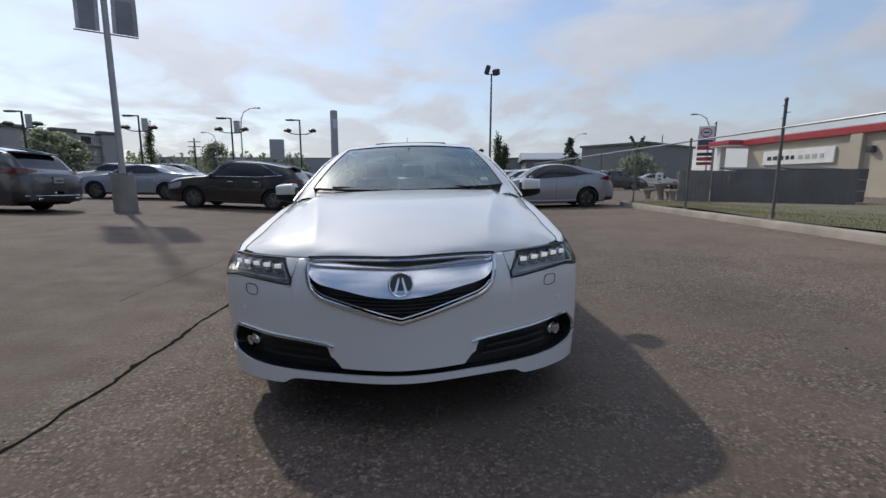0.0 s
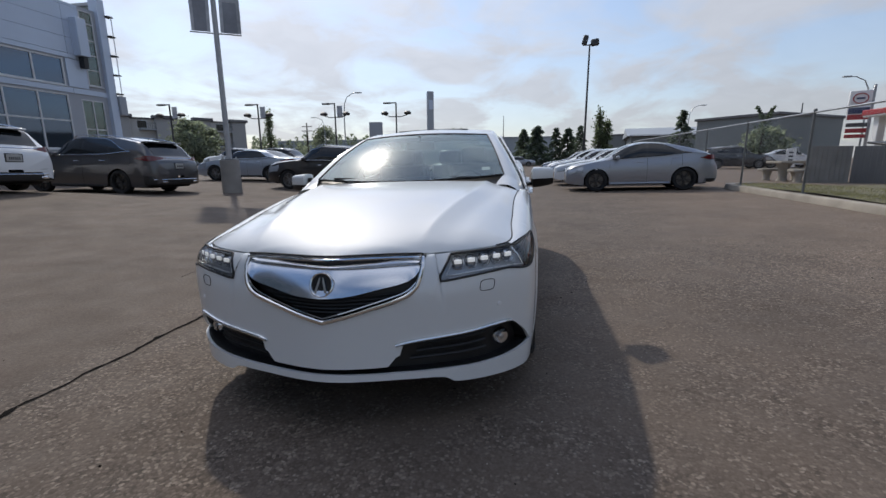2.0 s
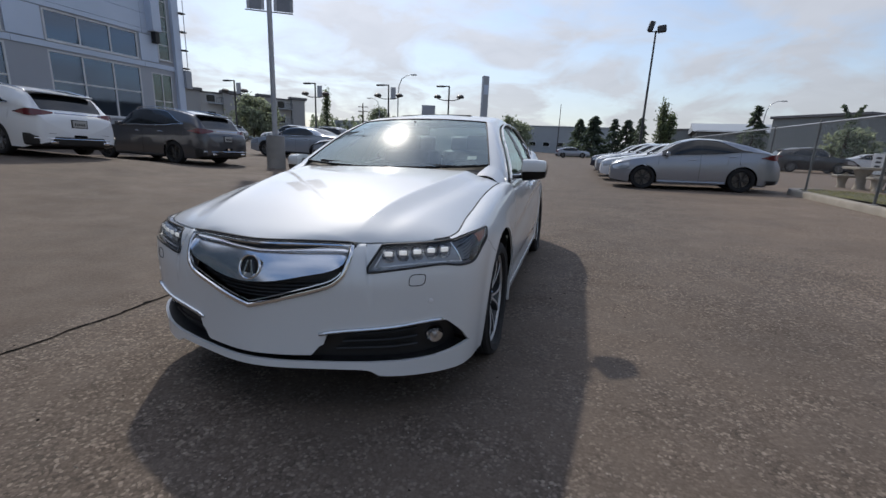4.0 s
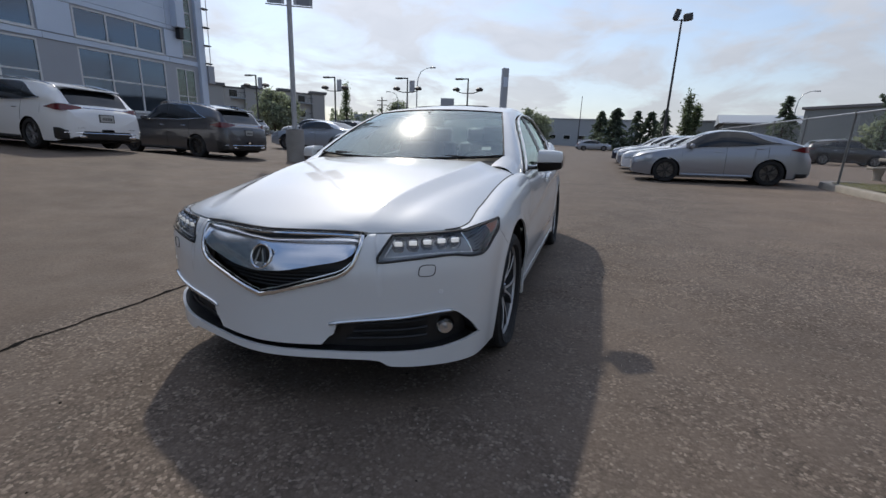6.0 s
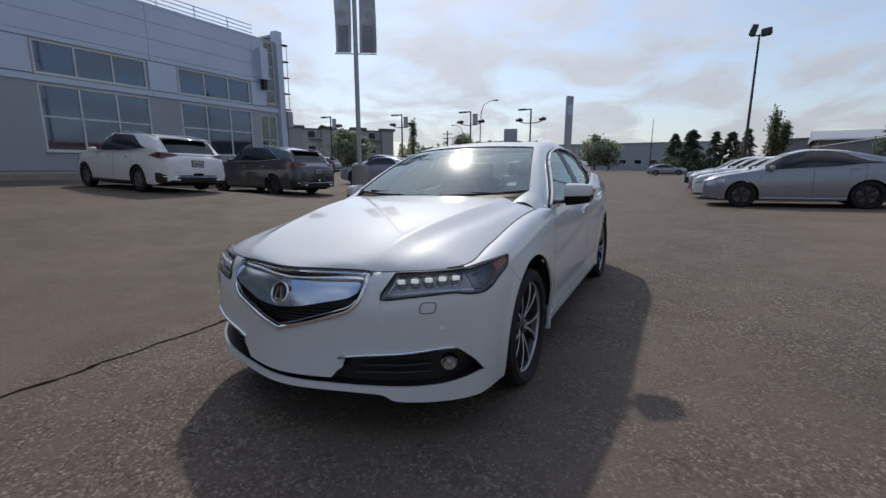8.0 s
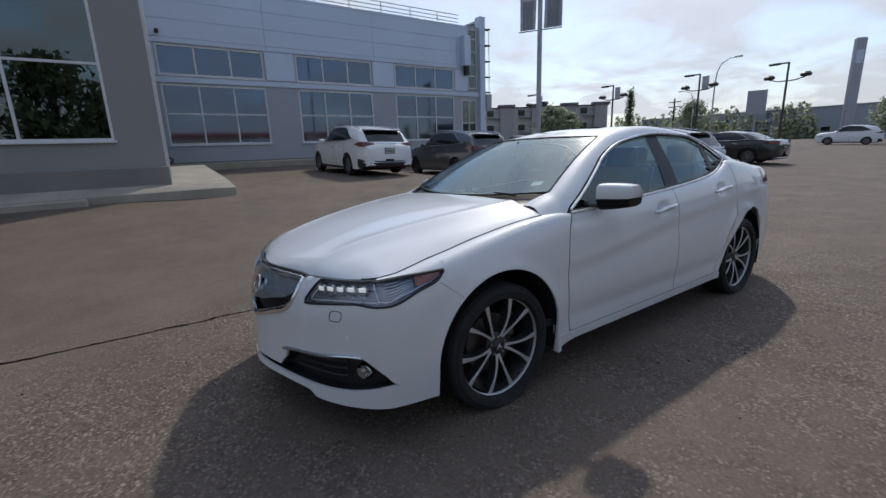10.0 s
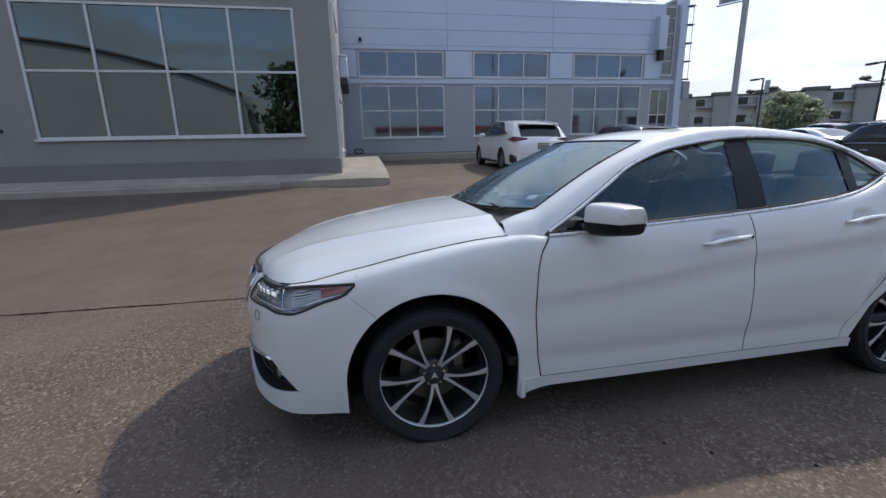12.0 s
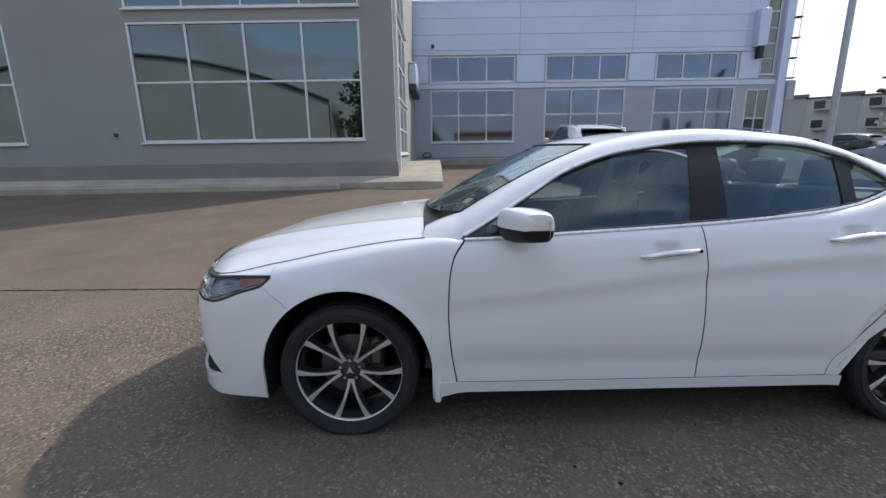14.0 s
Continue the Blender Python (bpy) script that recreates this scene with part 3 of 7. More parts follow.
part("pipe", Geo().lathe([(0.0, 0.0), (0.05, 0.0), (0.055, 0.05), (0.04, 0.07), (0.0, 0.07)], "x", 14, (FX, -5.55, 1.99)), STEEL_DARK, pipe)

# ---- the showroom building, blue-grey metal panels ----
BX, BY0, BY1, BTOP = -20.3, 2.0, 20.65, 8.55
bh = []
for y0, y1 in ((3.23, 7.50), (9.03, 13.1), (14.55, 18.65)):
    bh += [(y0 - BY0, y1 - BY0, 1.85, 4.40), (y0 - BY0, y1 - BY0, 4.77, 6.00)]
corner_h = [(19.25 - BY0, 20.42 - BY0, 1.55, 4.25), (19.78 - BY0, 20.48 - BY0, 4.95, 8.42)]
wall_with_openings("wall_showroom", (BX, BY0, 0), (0, 1, 0), BY1 - BY0, 0.3, BTOP, bh + corner_h, 0.35, PANEL_DARK, label="grey lower wall of the showroom with bands of windows", category="wall")
for k, (a, b, c, d) in enumerate(bh):
    window_unit("window_%d" % (k + 8), (BX + 0.012, BY0 + a, 0), (0, 1, 0), b - a, c, d, 3, [(d - c) * 0.52] if d < 5 else [], "white-framed showroom window with dark tinted panes", bar=0.07, glass=SHOWROOM_GLASS)
for k, (a, b, c, d) in enumerate(corner_h):
    window_unit("window_%d" % (k + 14), (BX + 0.012, BY0 + a, 0), (0, 1, 0), b - a, c, d, 2 if k == 0 else 1, [1.30] if k == 0 else [0.75, 1.45, 2.15, 2.9], "pale translucent corner glazing with slim frames", bar=0.05, glass=CORNER_GLASS)
# upper cladding: long panels, each proud of the wall, with open joints between
rowz = [(4.47, 4.71), (6.05, 6.258), (6.266, 6.978), (6.986, 7.718), (7.726, 8.398), (8.406, 8.53)]
wall_up = thing("wall_cladding", "blue-grey metal panel cladding with open joints", "cladding", kind="structure")
for z0, z1 in rowz:
    y, y_end = BY0 + 0.1, BY1 if z1 < 5 else 19.72
    while y < y_end - 0.2:
        y2 = min(y + 5.6, y_end)
        part("panel", Geo().box((BX + 0.03, (y + y2) / 2, (z0 + z1) / 2), (0.05, y2 - y - 0.008, z1 - z0), 0.006), PANEL, wall_up)
        y = y2
for y0, y1 in ((2.1, 3.16), (7.57, 8.96), (13.17, 14.48), (18.72, 19.72)):
    part("panel", Geo().box((BX + 0.03, (y0 + y1) / 2, 5.385), (0.05, y1 - y0 - 0.02, 1.26), 0.006), PANEL, wall_up)
single("plinth_showroom", Geo().box((BX + 0.06, (BY0 + BY1) / 2, 0.95), (0.12, BY1 - BY0, 0.30), 0.02), PLINTH, "dark plinth along the showroom wall", "plinth", kind="structure")
single("kerb_showroom", Geo().box((BX + 0.9, (BY0 + BY1) / 2 + 0.5, 0.86), (1.7, BY1 - BY0 + 1, 0.36), 0.03), CONCRETE, "pale concrete walk below the showroom windows", "kerb", kind="structure")
single("roof_showroom", Geo().box((BX - 8, (BY0 + BY1) / 2, BTOP - 0.1), (15.4, BY1 - BY0 - 0.8, 0.2), 0.02), PANEL_DARK, "flat roof of the showroom", "roof", kind="structure")
single("floor_showroom", Geo().box((BX - 8, (BY0 + BY1) / 2, 0.95), (15.2, BY1 - BY0 - 0.8, 0.1), 0.0), CONCRETE_DARK, "showroom floor", "floor", kind="structure")
single("ceiling_showroom", Geo().box((BX - 8, (BY0 + BY1) / 2, 6.7), (15.2, BY1 - BY0 - 0.8, 0.1), 0.0), STUCCO, "showroom ceiling", "ceiling", kind="structure")
single("wall_showroom_back", Geo().box((BX - 15.8, (BY0 + BY1) / 2, 4.5), (0.2, BY1 - BY0, 8.1), 0.0), PANEL_DARK, "plain back wall of the showroom", "wall", kind="structure")
single("wall_showroom_south", Geo().box((BX - 8, BY0 + 0.1, 4.5), (15.2, 0.2, 8.1), 0.0), PANEL_DARK, "plain end wall of the showroom", "wall", kind="structure")
# glazed north-east corner with a ladder of white fins
corner = thing("glass_corner", "glazed showroom corner with steel frame and fins", "glazing", kind="structure")
for k in range(8):
    for j in range(2):
        p = part("pane", Geo().box((BX - 1.0 - 2 * k, BY1 + 0.35, 2.9 + 4.1 * j), (1.9, 0.02, 4.0), 0.002), BUILDING_GLASS, corner, smooth=0)
        p.visible_shadow = False
for k in range(9):
    part("post", Geo().box((BX - 2 * k + 0.03, BY1 + 0.33, 4.9), (0.10, 0.14, 8.5), 0.008), POLE_PAINT, corner)
for z in (0.95, 4.9, 9.05):
    part("beam", Geo().box((BX - 7.9, BY1 + 0.34, z), (15.9, 0.12, 0.14), 0.008), POLE_PAINT, corner)
part("corner_pier", Geo().box((BX - 0.05, BY1 + 0.2, 4.9), (0.5, 0.42, 8.55), 0.015), PANEL, corner)
for k in range(5):
    part("fin", Geo().box((BX + 0.22, BY1 + 0.52, 4.72 + 0.93 * k), (0.30, 0.34, 0.06), 0.008), STEEL_DARK, corner)
part("fin_rail", Geo().box((BX + 0.24, BY1 + 0.67, 6.6), (0.035, 0.035, 3.9), 0.005), FRAME_WHITE, corner)
part("downpipe_box", Geo().box((BX + 0.25, 19.45, 7.05), (0.42, 0.50, 1.7), 0.02), PANEL, corner)
part("bracket", Geo().box((BX + 0.2, 19.52, 5.95), (0.3, 0.25, 0.55), 0.02), PLASTIC, corner)
part("lower_canopy", Geo().box((BX + 0.15, BY1 + 0.62, 4.15), (0.35, 0.4, 0.95), 0.02), PANEL_DARK, corner)
# roof railing
rail = thing("roof_railing", "white steel pipe railing on the showroom roof", "railing", kind="structure")
for z in (0.22, 0.42, 0.62):
    part("rail", Geo().tube([(BX - 0.3, BY0 + 1, BTOP + z), (BX - 0.3, BY1 - 1.3, BTOP + z)], 0.026, 8), FRAME_WHITE, rail)
y = BY0 + 1
while y < BY1 - 1.2:
    part("post", Geo().tube([(BX - 0.3, y, BTOP - 0.05), (BX - 0.3, y, BTOP + 0.64)], 0.026, 8), FRAME_WHITE, rail)
    y += 1.85
lampw = thing("wall_lamp", "small black floodlight on the metal cladding", "lamp")
part("housing", Geo().box((BX + 0.14, 3.40, 6.45), (0.18, 0.14, 0.16), 0.02), PLASTIC, lampw)
conduit = thing("hose_bib", "black tap and coiled hose at the wall foot", "tap")
part("coil", Geo().tube([(BX + 0.15, 3.0 + 0.22 * math.cos(t), 1.22 + 0.12 * math.sin(t)) for t in np.linspace(0, 12, 40)], 0.025, 6), PLASTIC, conduit)

# ---- kerb, lawn strip and chain-link fence ----
KX = 7.0


def kx(y):
    return KX + 0.03 * (y - 8.8)


KTOP = 0.15
rows_a = []
ys = list(np.arange(-16, 15.6, 0.5))
for y in ys:
    h = gh(kx(y), y)
    x = kx(y)
    rows_a.append([(x - 0.08, y, h - 0.05), (x - 0.07, y, h + KTOP - 0.03), (x - 0.04, y, h + KTOP), (x + 0.16, y, h + KTOP), (x + 0.18, y, h + KTOP - 0.05)])
single("kerb", Geo().grid(rows_a), KERB, "worn pale concrete kerb beside a lawn", "kerb", kind="structure", smooth=50)
rows_a = []
for t in np.linspace(0, math.pi / 2, 10):
    x0, y0 = kx(15.5) + 1.2, 15.5
    r1, r2 = 1.28, 1.02
    h = gh(x0 - 1, y0)
    c, s = math.cos(t), math.sin(t)
    rows_a.append([(x0 - r1 * c, y0 + r1 * s, h - 0.05), (x0 - (r1 - 0.02) * c, y0 + (r1 - 0.02) * s, h + KTOP), (x0 - r2 * c, y0 + r2 * s, h + KTOP), (x0 - r2 * c, y0 + r2 * s, h)])
single("kerb_end", Geo().grid(rows_a), CONCRETE_DARK, "rounded stained end of the concrete kerb", "kerb", kind="structure", smooth=50)
lawn = Geo().grid([[(kx(y) + x, y, gh(9, y) + KTOP - 0.025 + 0.02 * math.sin((kx(y) + x) * 2.1 + y) - 0.012 * (kx(y) + x - 7.3)) for y in np.arange(-16, 15.61, 0.79)] for x in [0.155, 0.5, 1.2, 2, 3, 4, 5, 6.5, 8, 10]])
single("lawn", lawn, GRASS, "dry mown grass strip behind the kerb", "lawn", kind="structure", smooth=60)
g = Geo()
for i in range(16000):
    y = rg.uniform(0, 15.6)
    x = kx(y) + 0.17 + abs(rg.normal(0, 1.6))
    if x > 12:
        continue
    z = gh(9, y) + KTOP - 0.03 + 0.02 * math.sin(x * 2.1 + y) - 0.012 * (x - 7.3)
    h, a, w = rg.uniform(0.02, 0.06), rg.uniform(0, 6.28), rg.uniform(0.004, 0.009)
    g.add([(x - w * math.cos(a), y - w * math.sin(a), z), (x + w * math.cos(a), y + w * math.sin(a), z), (x + rg.normal(0, 0.015), y + rg.normal(0, 0.015), z + h)], [(0, 1, 2)])
single("grass", g, BLADE, "short dry grass blades", "grass", kind="stuff", smooth=0)

fence = thing("chain_link_fence", "galvanised chain-link fence with pipe posts and top rail", "fence")
# posts darker than the rail: their backlit shade is put into the colour
POST = worn("backlit_fence_post", (0.15, 0.155, 0.15), 0.55, 0.2, 6, 90, metal=0.35)
FENCE_Y = [-6.5, -3.4, -0.3, 2.75, 5.8, 8.87, 11.95, 15.1, 18.2, 21.3, 24.4, 27.5, 30.6]
fz = {}
for y in FENCE_Y:
    x = kx(y) + 0.10
    z = gh(x, y) + KTOP
    fz[y] = z
    tall = abs(y - 8.87) < 0.1
    p = part("post", Geo().tube([(x, y, z - 0.1), (x, y, z + (2.32 if tall else 1.83))], 0.029 if tall else 0.027, 10), POST, fence)
    if tall:
        for k, zp in enumerate((1.96, 2.08, 2.20)):
            part("peg", Geo().tube([(x, y, z + zp), (x + (0.09 if k % 2 else -0.09), y - 0.03, z + zp + 0.012)], 0.007, 5), POST, p)
    part("cap", Geo().lathe([(0.036, 0), (0.036, 0.03), (0.02, 0.055), (0.0, 0.06)], "z", 10, (x, y, z + (2.31 if tall else 1.82))), POST, fence)
    part("footing", Geo().lathe([(0.10, -0.05), (0.095, 0.012), (0.04, 0.02)], "z", 12, (x, y, z)), CONCRETE_DARK, fence)
tops = [(kx(y) + 0.10, y, fz[y] + 1.80) for y in FENCE_Y]
part("top_rail", Geo().tube(tops, 0.021, 8), STEEL, fence)
mesh_wire = Geo()


def wires(p0, p1, z0, z1, h=1.78, pitch=0.075):
    a, b = Vector((*p0, z0)), Vector((*p1, z1))
    L = (b - a).length
    d = (b - a) / L
    n = int(L / pitch)
    up = Vector((0, 0, h))
    for i in range(-int(h / pitch), n + 1):
        for sg in (1, -1):
            u0, u1 = i * pitch, i * pitch + h
            v0, v1 = 0.0, 1.0
            if u1 <= 0 or u0 >= L:
                continue
            if u0 < 0:
                v0 = -u0 / h
                u0 = 0
            if u1 > L:
                v1 = 1 - (u1 - L) / h
                u1 = L
            if sg < 0:
                v0, v1 = 1 - v0, 1 - v1
            mesh_wire.tube([a + d * u0 + up * v0 + Vector((0, 0, 0.03)), a + d * u1 + up * v1 + Vector((0, 0, 0.03))], 0.0008, 3, cap=False)


for y0, y1 in zip(FENCE_Y[:-1], FENCE_Y[1:]):
    wires((kx(y0) + 0.1, y0), (kx(y1) + 0.1, y1), fz[y0], fz[y1])
part("wire_mesh", mesh_wire, STEEL, fence, "thin galvanised diamond wire mesh", smooth=0)

# ---- the white sedan ----
# its own frame: x to its left side, y from nose to tail, z up from the ground, nose at the origin
CAR = thing("white_sedan", "white pearl four-door sedan with chrome-framed grille, parked", "car", LEVEL @ pose(0, 2.235, 0))


def outline(points, n=60):
    """A Catmull-Rom curve through plan points."""
    pts = [Vector(p) for p in points]
    pts = [Vector((-pts[1].x, pts[1].y))] + pts + [Vector((-pts[-2].x, pts[-2].y))]
    out = []
    for i in range(1, len(pts) - 2):
        p0, p1, p2, p3 = pts[i - 1], pts[i], pts[i + 1], pts[i + 2]
        for k in range(n):
            t = k / n
            out.append(0.5 * ((2 * p1) + (p2 - p0) * t + (2 * p0 - 5 * p1 + 4 * p2 - p3) * t * t + (3 * p1 - p0 - 3 * p2 + p3) * t**3))
    out.append(pts[-2])
    return np.array([(p.x, p.y) for p in out])


O = outline([(0, 0.037), (0.33, 0.10), (0.64, 0.205), (0.83, 0.325), (0.90, 0.46), (0.917, 0.70), (0.925, 1.05), (0.926, 2.4), (0.918, 3.6), (0.885, 4.25), (0.80, 4.60), (0.55, 4.77), (0, 4.83)])
S = np.r_[0, np.cumsum(np.hypot(*np.diff(O, axis=0).T))]
T = np.gradient(O, axis=0)
T /= np.linalg.norm(T, axis=1)[:, None]
NRM = np.c_[T[:, 1], -T[:, 0]]
SEND = float(S[-1])


def sx(x):
    half = len(O) // 2
    return float(np.interp(x, O[:half, 0], S[:half]))


def sy(y):
    return float(np.interp(y, O[:, 1], S))


def yof(s):
    return float(np.interp(abs(s), S, O[:, 1]))


def side_x(z, y):
    """The half width of the cabin's side at a height."""
    t = min(1.2, max(0.0, (z - 0.957) / 0.43))
    return 0.855 - 0.238 * t**1.25 - 0.035 * smooth01((y - 3.1) / 0.7)


BELT_Y = [1.50, 1.587, 2.1, 2.75, 3.13, 3.43, 3.56, 3.70]
BELT_Z = [0.964, 0.957, 0.977, 1.008, 1.036, 1.072, 1.108, 1.158]
belt_z = fn(BELT_Y, BELT_Z)
hi_z = fn([0, sx(0.2), sx(0.44), sx(0.47), sx(0.62), sy(0.44), sy(0.70), sy(1.0), sy(1.35), sy(1.50), *[sy(v) for v in BELT_Y[1:]], sy(3.95), sy(4.3), sy(4.6), SEND],
          [0.787, 0.789, 0.785, 0.781, 0.786, 0.803, 0.848, 0.906, 0.956, 0.965, *BELT_Z[1:], 1.135, 1.085, 1.06, 1.055])
hi_off = fn([0, sx(0.3), sx(0.47), sx(0.62), sy(0.44), sy(0.70), sy(1.0), sy(1.35), sy(1.587), sy(2.1), sy(2.75), sy(3.15), sy(3.45), sy(3.60), sy(3.70), sy(3.95), sy(4.3), sy(4.7), SEND],
            [0.097, 0.095, 0.088, 0.088, 0.108, 0.130, 0.134, 0.116, 0.074, 0.073, 0.085, 0.100, 0.122, 0.138, 0.150, 0.152, 0.135, 0.11, 0.10])
lo_off = fn([0, sx(0.5), sy(0.42), sy(0.8), sy(2.4), sy(4.0), SEND], [-0.030, -0.020, 0.02, 0.03, 0.03, 0.03, 0.05])
crease_z = fn([1.2, 1.82, 2.71, 3.53, 4.3], [0.665, 0.705, 0.806, 0.857, 0.90])
WHEEL_Y, ARCH_R, HUB = (1.033, 3.805), 0.405, 0.335
MIDZ = 0.60


def inset(s, z):
    s = abs(s)
    zh = hi_z(s)
    y = yof(s)
    if z > MIDZ:
        t = min(1.0, (z - MIDZ) / (zh - MIDZ))
        e = 1.5 + 0.8 * smooth01((y - 0.12) / 0.22) + 0.8 * smooth01((y - 0.40) / 0.3) * smooth01((1.75 - y) / 0.4)
        o = hi_off(s) * (1 - (1 - t**e) ** (1 / e))
    else:
        t = (MIDZ - z) / (MIDZ - 0.2)
        o = lo_off(s) * t * t
    if 1.1 < y < 4.4:
        w = smooth01((y - 1.1) / 0.7) * smooth01((4.4 - y) / 0.5)
        d = crease_z(y) - z
        o += w * (0.008 * math.exp(-(((d - 0.075) / 0.07) ** 2)) - 0.004 * math.exp(-((d / 0.03) ** 2)))
        o += w * (0.009 * math.exp(-(((z - 0.36) / 0.055) ** 2)))
    # hollows behind the door handles
    for hy, hz in ((2.40, 0.872), (3.27, 0.930)):
        if abs(y - hy - 0.125) < 0.16:
            o += 0.020 * math.exp(-(((y - hy - 0.125) / 0.062) ** 4) - (((z - hz - 0.016) / 0.036) ** 4))
    # flared arches
    for wy in WHEEL_Y:
        r = math.hypot(y - wy, z - HUB)
        if ARCH_R - 0.02 < r < ARCH_R + 0.11:
            o -= 0.010 * math.exp(-(((r - ARCH_R) / 0.045) ** 2))
    return o


def belt(s, z, out=0.0):
    a = abs(s)
    k = 1 if s >= 0 else -1
    o = out - inset(s, z)
    x = float(np.interp(a, S, O[:, 0])) + o * float(np.interp(a, S, NRM[:, 0]))
    y = float(np.interp(a, S, O[:, 1])) + o * float(np.interp(a, S, NRM[:, 1]))
    return Vector((k * max(x, 0.0) if a > 0 else 0.0, y, z))


def low_z(s):
    """The lower edge of the body, with the wheel arches."""
    y = yof(s)
    base = lo_edge(abs(s))
    for wy in WHEEL_Y:
        d = abs(y - wy)
        if d < ARCH_R:
            base = max(base, HUB + math.sqrt(ARCH_R**2 - d * d))
    return base


lo_edge = fn([0, sx(0.45), sx(0.505), sx(0.55), sx(0.68), sy(0.45), sy(0.64), sy(1.4), sy(1.6), sy(3.4), sy(4.3), SEND], [0.250, 0.246, 0.240, 0.216, 0.210, 0.207, 0.196, 0.17, 0.212, 0.212, 0.23, 0.25])


def s_range(s0, s1, step=0.03):
    """Stations between two places, closer where a wheel arch begins and ends."""
    base = set(np.linspace(s0, s1, max(2, int(abs(s1 - s0) / step) + 1)))
    for sg in (1, -1):
        for wy in WHEEL_Y:
            for d in (-1, 1):
                for e in (-0.0005, -0.002, -0.006, -0.014, -0.025, -0.04, -0.06, 0.0005, 0.002):
                    v = sg * sy(wy + d * (ARCH_R + e))
                    if min(s0, s1) < v < max(s0, s1):
                        base.add(v)
    return sorted(base)


def level(a, b, v, knee):
    """Heights from a to b that share the steps above a knee, whatever the lower edge does."""
    k = max(a + 0.002, min(knee, b - 0.01))
    if v < 0.4:
        return mix(a, k, v / 0.4)
    return mix(k, b, 1 - (1 - (v - 0.4) / 0.6) ** 3)


def band(geo, stations, lo, hi, nv=14, out=0.0, fold=0.014, edges="lrtb", knee=None):
    """A body panel: between two heights over a run of stations, its edges turned inwards."""
    rows = []
    for s in stations:
        a, b = lo(s), hi(s)
        if knee:
            row = [belt(s, level(a, b, v, knee), out) for v in np.linspace(0, 1, nv)]
        else:
            row = [belt(s, mix(a, b, 1 - (1 - v) ** 1.35 if b > 0.7 else v), out) for v in np.linspace(0, 1, nv)]
        if "b" in edges:
            row = [belt(s, a, out - fold)] + row
        if "t" in edges:
            row = row + [belt(s, b, out - fold)]
        rows.append(row)

    def inner(s):
        return [belt(s, max(0.05, mix(lo(s), hi(s), 0 if j == 0 else min(1, j / (len(rows[0]) - 1)))), out - fold) for j in range(len(rows[0]))]

    if "l" in edges:
        q = rows[0]
        d = belt(stations[0], 0.6, out - fold) - belt(stations[0], 0.6, out)
        rows = [[p + d for p in q]] + rows
    if "r" in edges:
        q = rows[-1]
        d = belt(stations[-1], 0.6, out - fold) - belt(stations[-1], 0.6, out)
        rows = rows + [[p + d for p in q]]
    geo.grid(rows)
    return geo


GAP = 0.0022
# bumper, in three strips: lip, middle, and what lies between the grille and the lamps
S_LAMP0, S_LAMP1 = sx(0.500), sy(0.695)
S_HOOD = sy(0.35)
INT_OUT = sy(0.405)
int_lo = fn([0, sx(0.35), sx(0.60), sx(0.74), sy(0.30), INT_OUT, INT_OUT + 0.02, sy(0.8)], [0.280, 0.277, 0.279, 0.288, 0.299, 0.320, 0.3203, 0.3203])
int_hi = fn([0, sx(0.27), sx(0.295), sx(0.315), sx(0.34), sx(0.6), sx(0.78), sx(0.80), mix(sx(0.80), INT_OUT, 0.4), mix(sx(0.80), INT_OUT, 0.8), INT_OUT, INT_OUT + 0.02, sy(0.8)], [0.306, 0.308, 0.345, 0.352, 0.410, 0.436, 0.459, 0.454, 0.414, 0.364, 0.332, 0.3205, 0.3205])
lamp_lo = fn([0, sx(0.10), sx(0.21), sx(0.30), sx(0.355), sx(0.405), sx(0.437), sx(0.450), sx(0.492), sx(0.4965), sx(0.62), sx(0.72), sx(0.79), sy(0.355), sy(0.405), sy(0.55), sy(0.655), S_LAMP1, sy(0.9)], [0.509, 0.535, 0.567, 0.593, 0.612, 0.655, 0.745, 0.777, 0.779, 0.668, 0.681, 0.693, 0.699, 0.688, 0.687, 0.731, 0.762, 0.796, 0.803])
lamp_hi_out = fn([S_HOOD, sy(0.45), sy(0.55), S_LAMP1], [0.791, 0.797, 0.803, 0.808])


def lamp_hi(s):
    s = abs(s)
    return hi_z(s) - GAP if s < S_HOOD else min(lamp_hi_out(s), hi_z(s) - GAP)


st = s_range(-S_LAMP1, S_LAMP1, 0.018)
lip = band(Geo(), st, low_z, lambda s: max(low_z(s) + 0.001, int_lo(abs(s))), 6, 0.0005, edges="tb")
bumper = part("front_bumper", band(Geo(), st, lambda s: max(low_z(s), int_hi(abs(s))), lambda s: max(low_z(s) + 0.002, lamp_lo(abs(s))), 14, edges="tb"), PAINT_WHITE, CAR)
part("bumper_lip", lip, PAINT_WHITE, CAR)
st2 = [s for s in s_range(-INT_OUT, INT_OUT, 0.018)]
intake = part("lower_intake", band(Geo(), st2, lambda s: int_lo(abs(s)) - 0.004, lambda s: int_hi(abs(s)) + 0.004, 6, -0.075, 0.0, ""), PLASTIC, CAR, "matt black lower air intake")
g = Geo()
for lo_, dz_ in ((lambda s: int_lo(abs(s)), -0.003), (lambda s: int_hi(abs(s)), 0.003)):
    g.grid([[belt(s, lo_(s) + dz_, -0.004), belt(s, lo_(s) + dz_, -0.076)] for s in st2])
part("intake_rim", g, PLASTIC, intake)
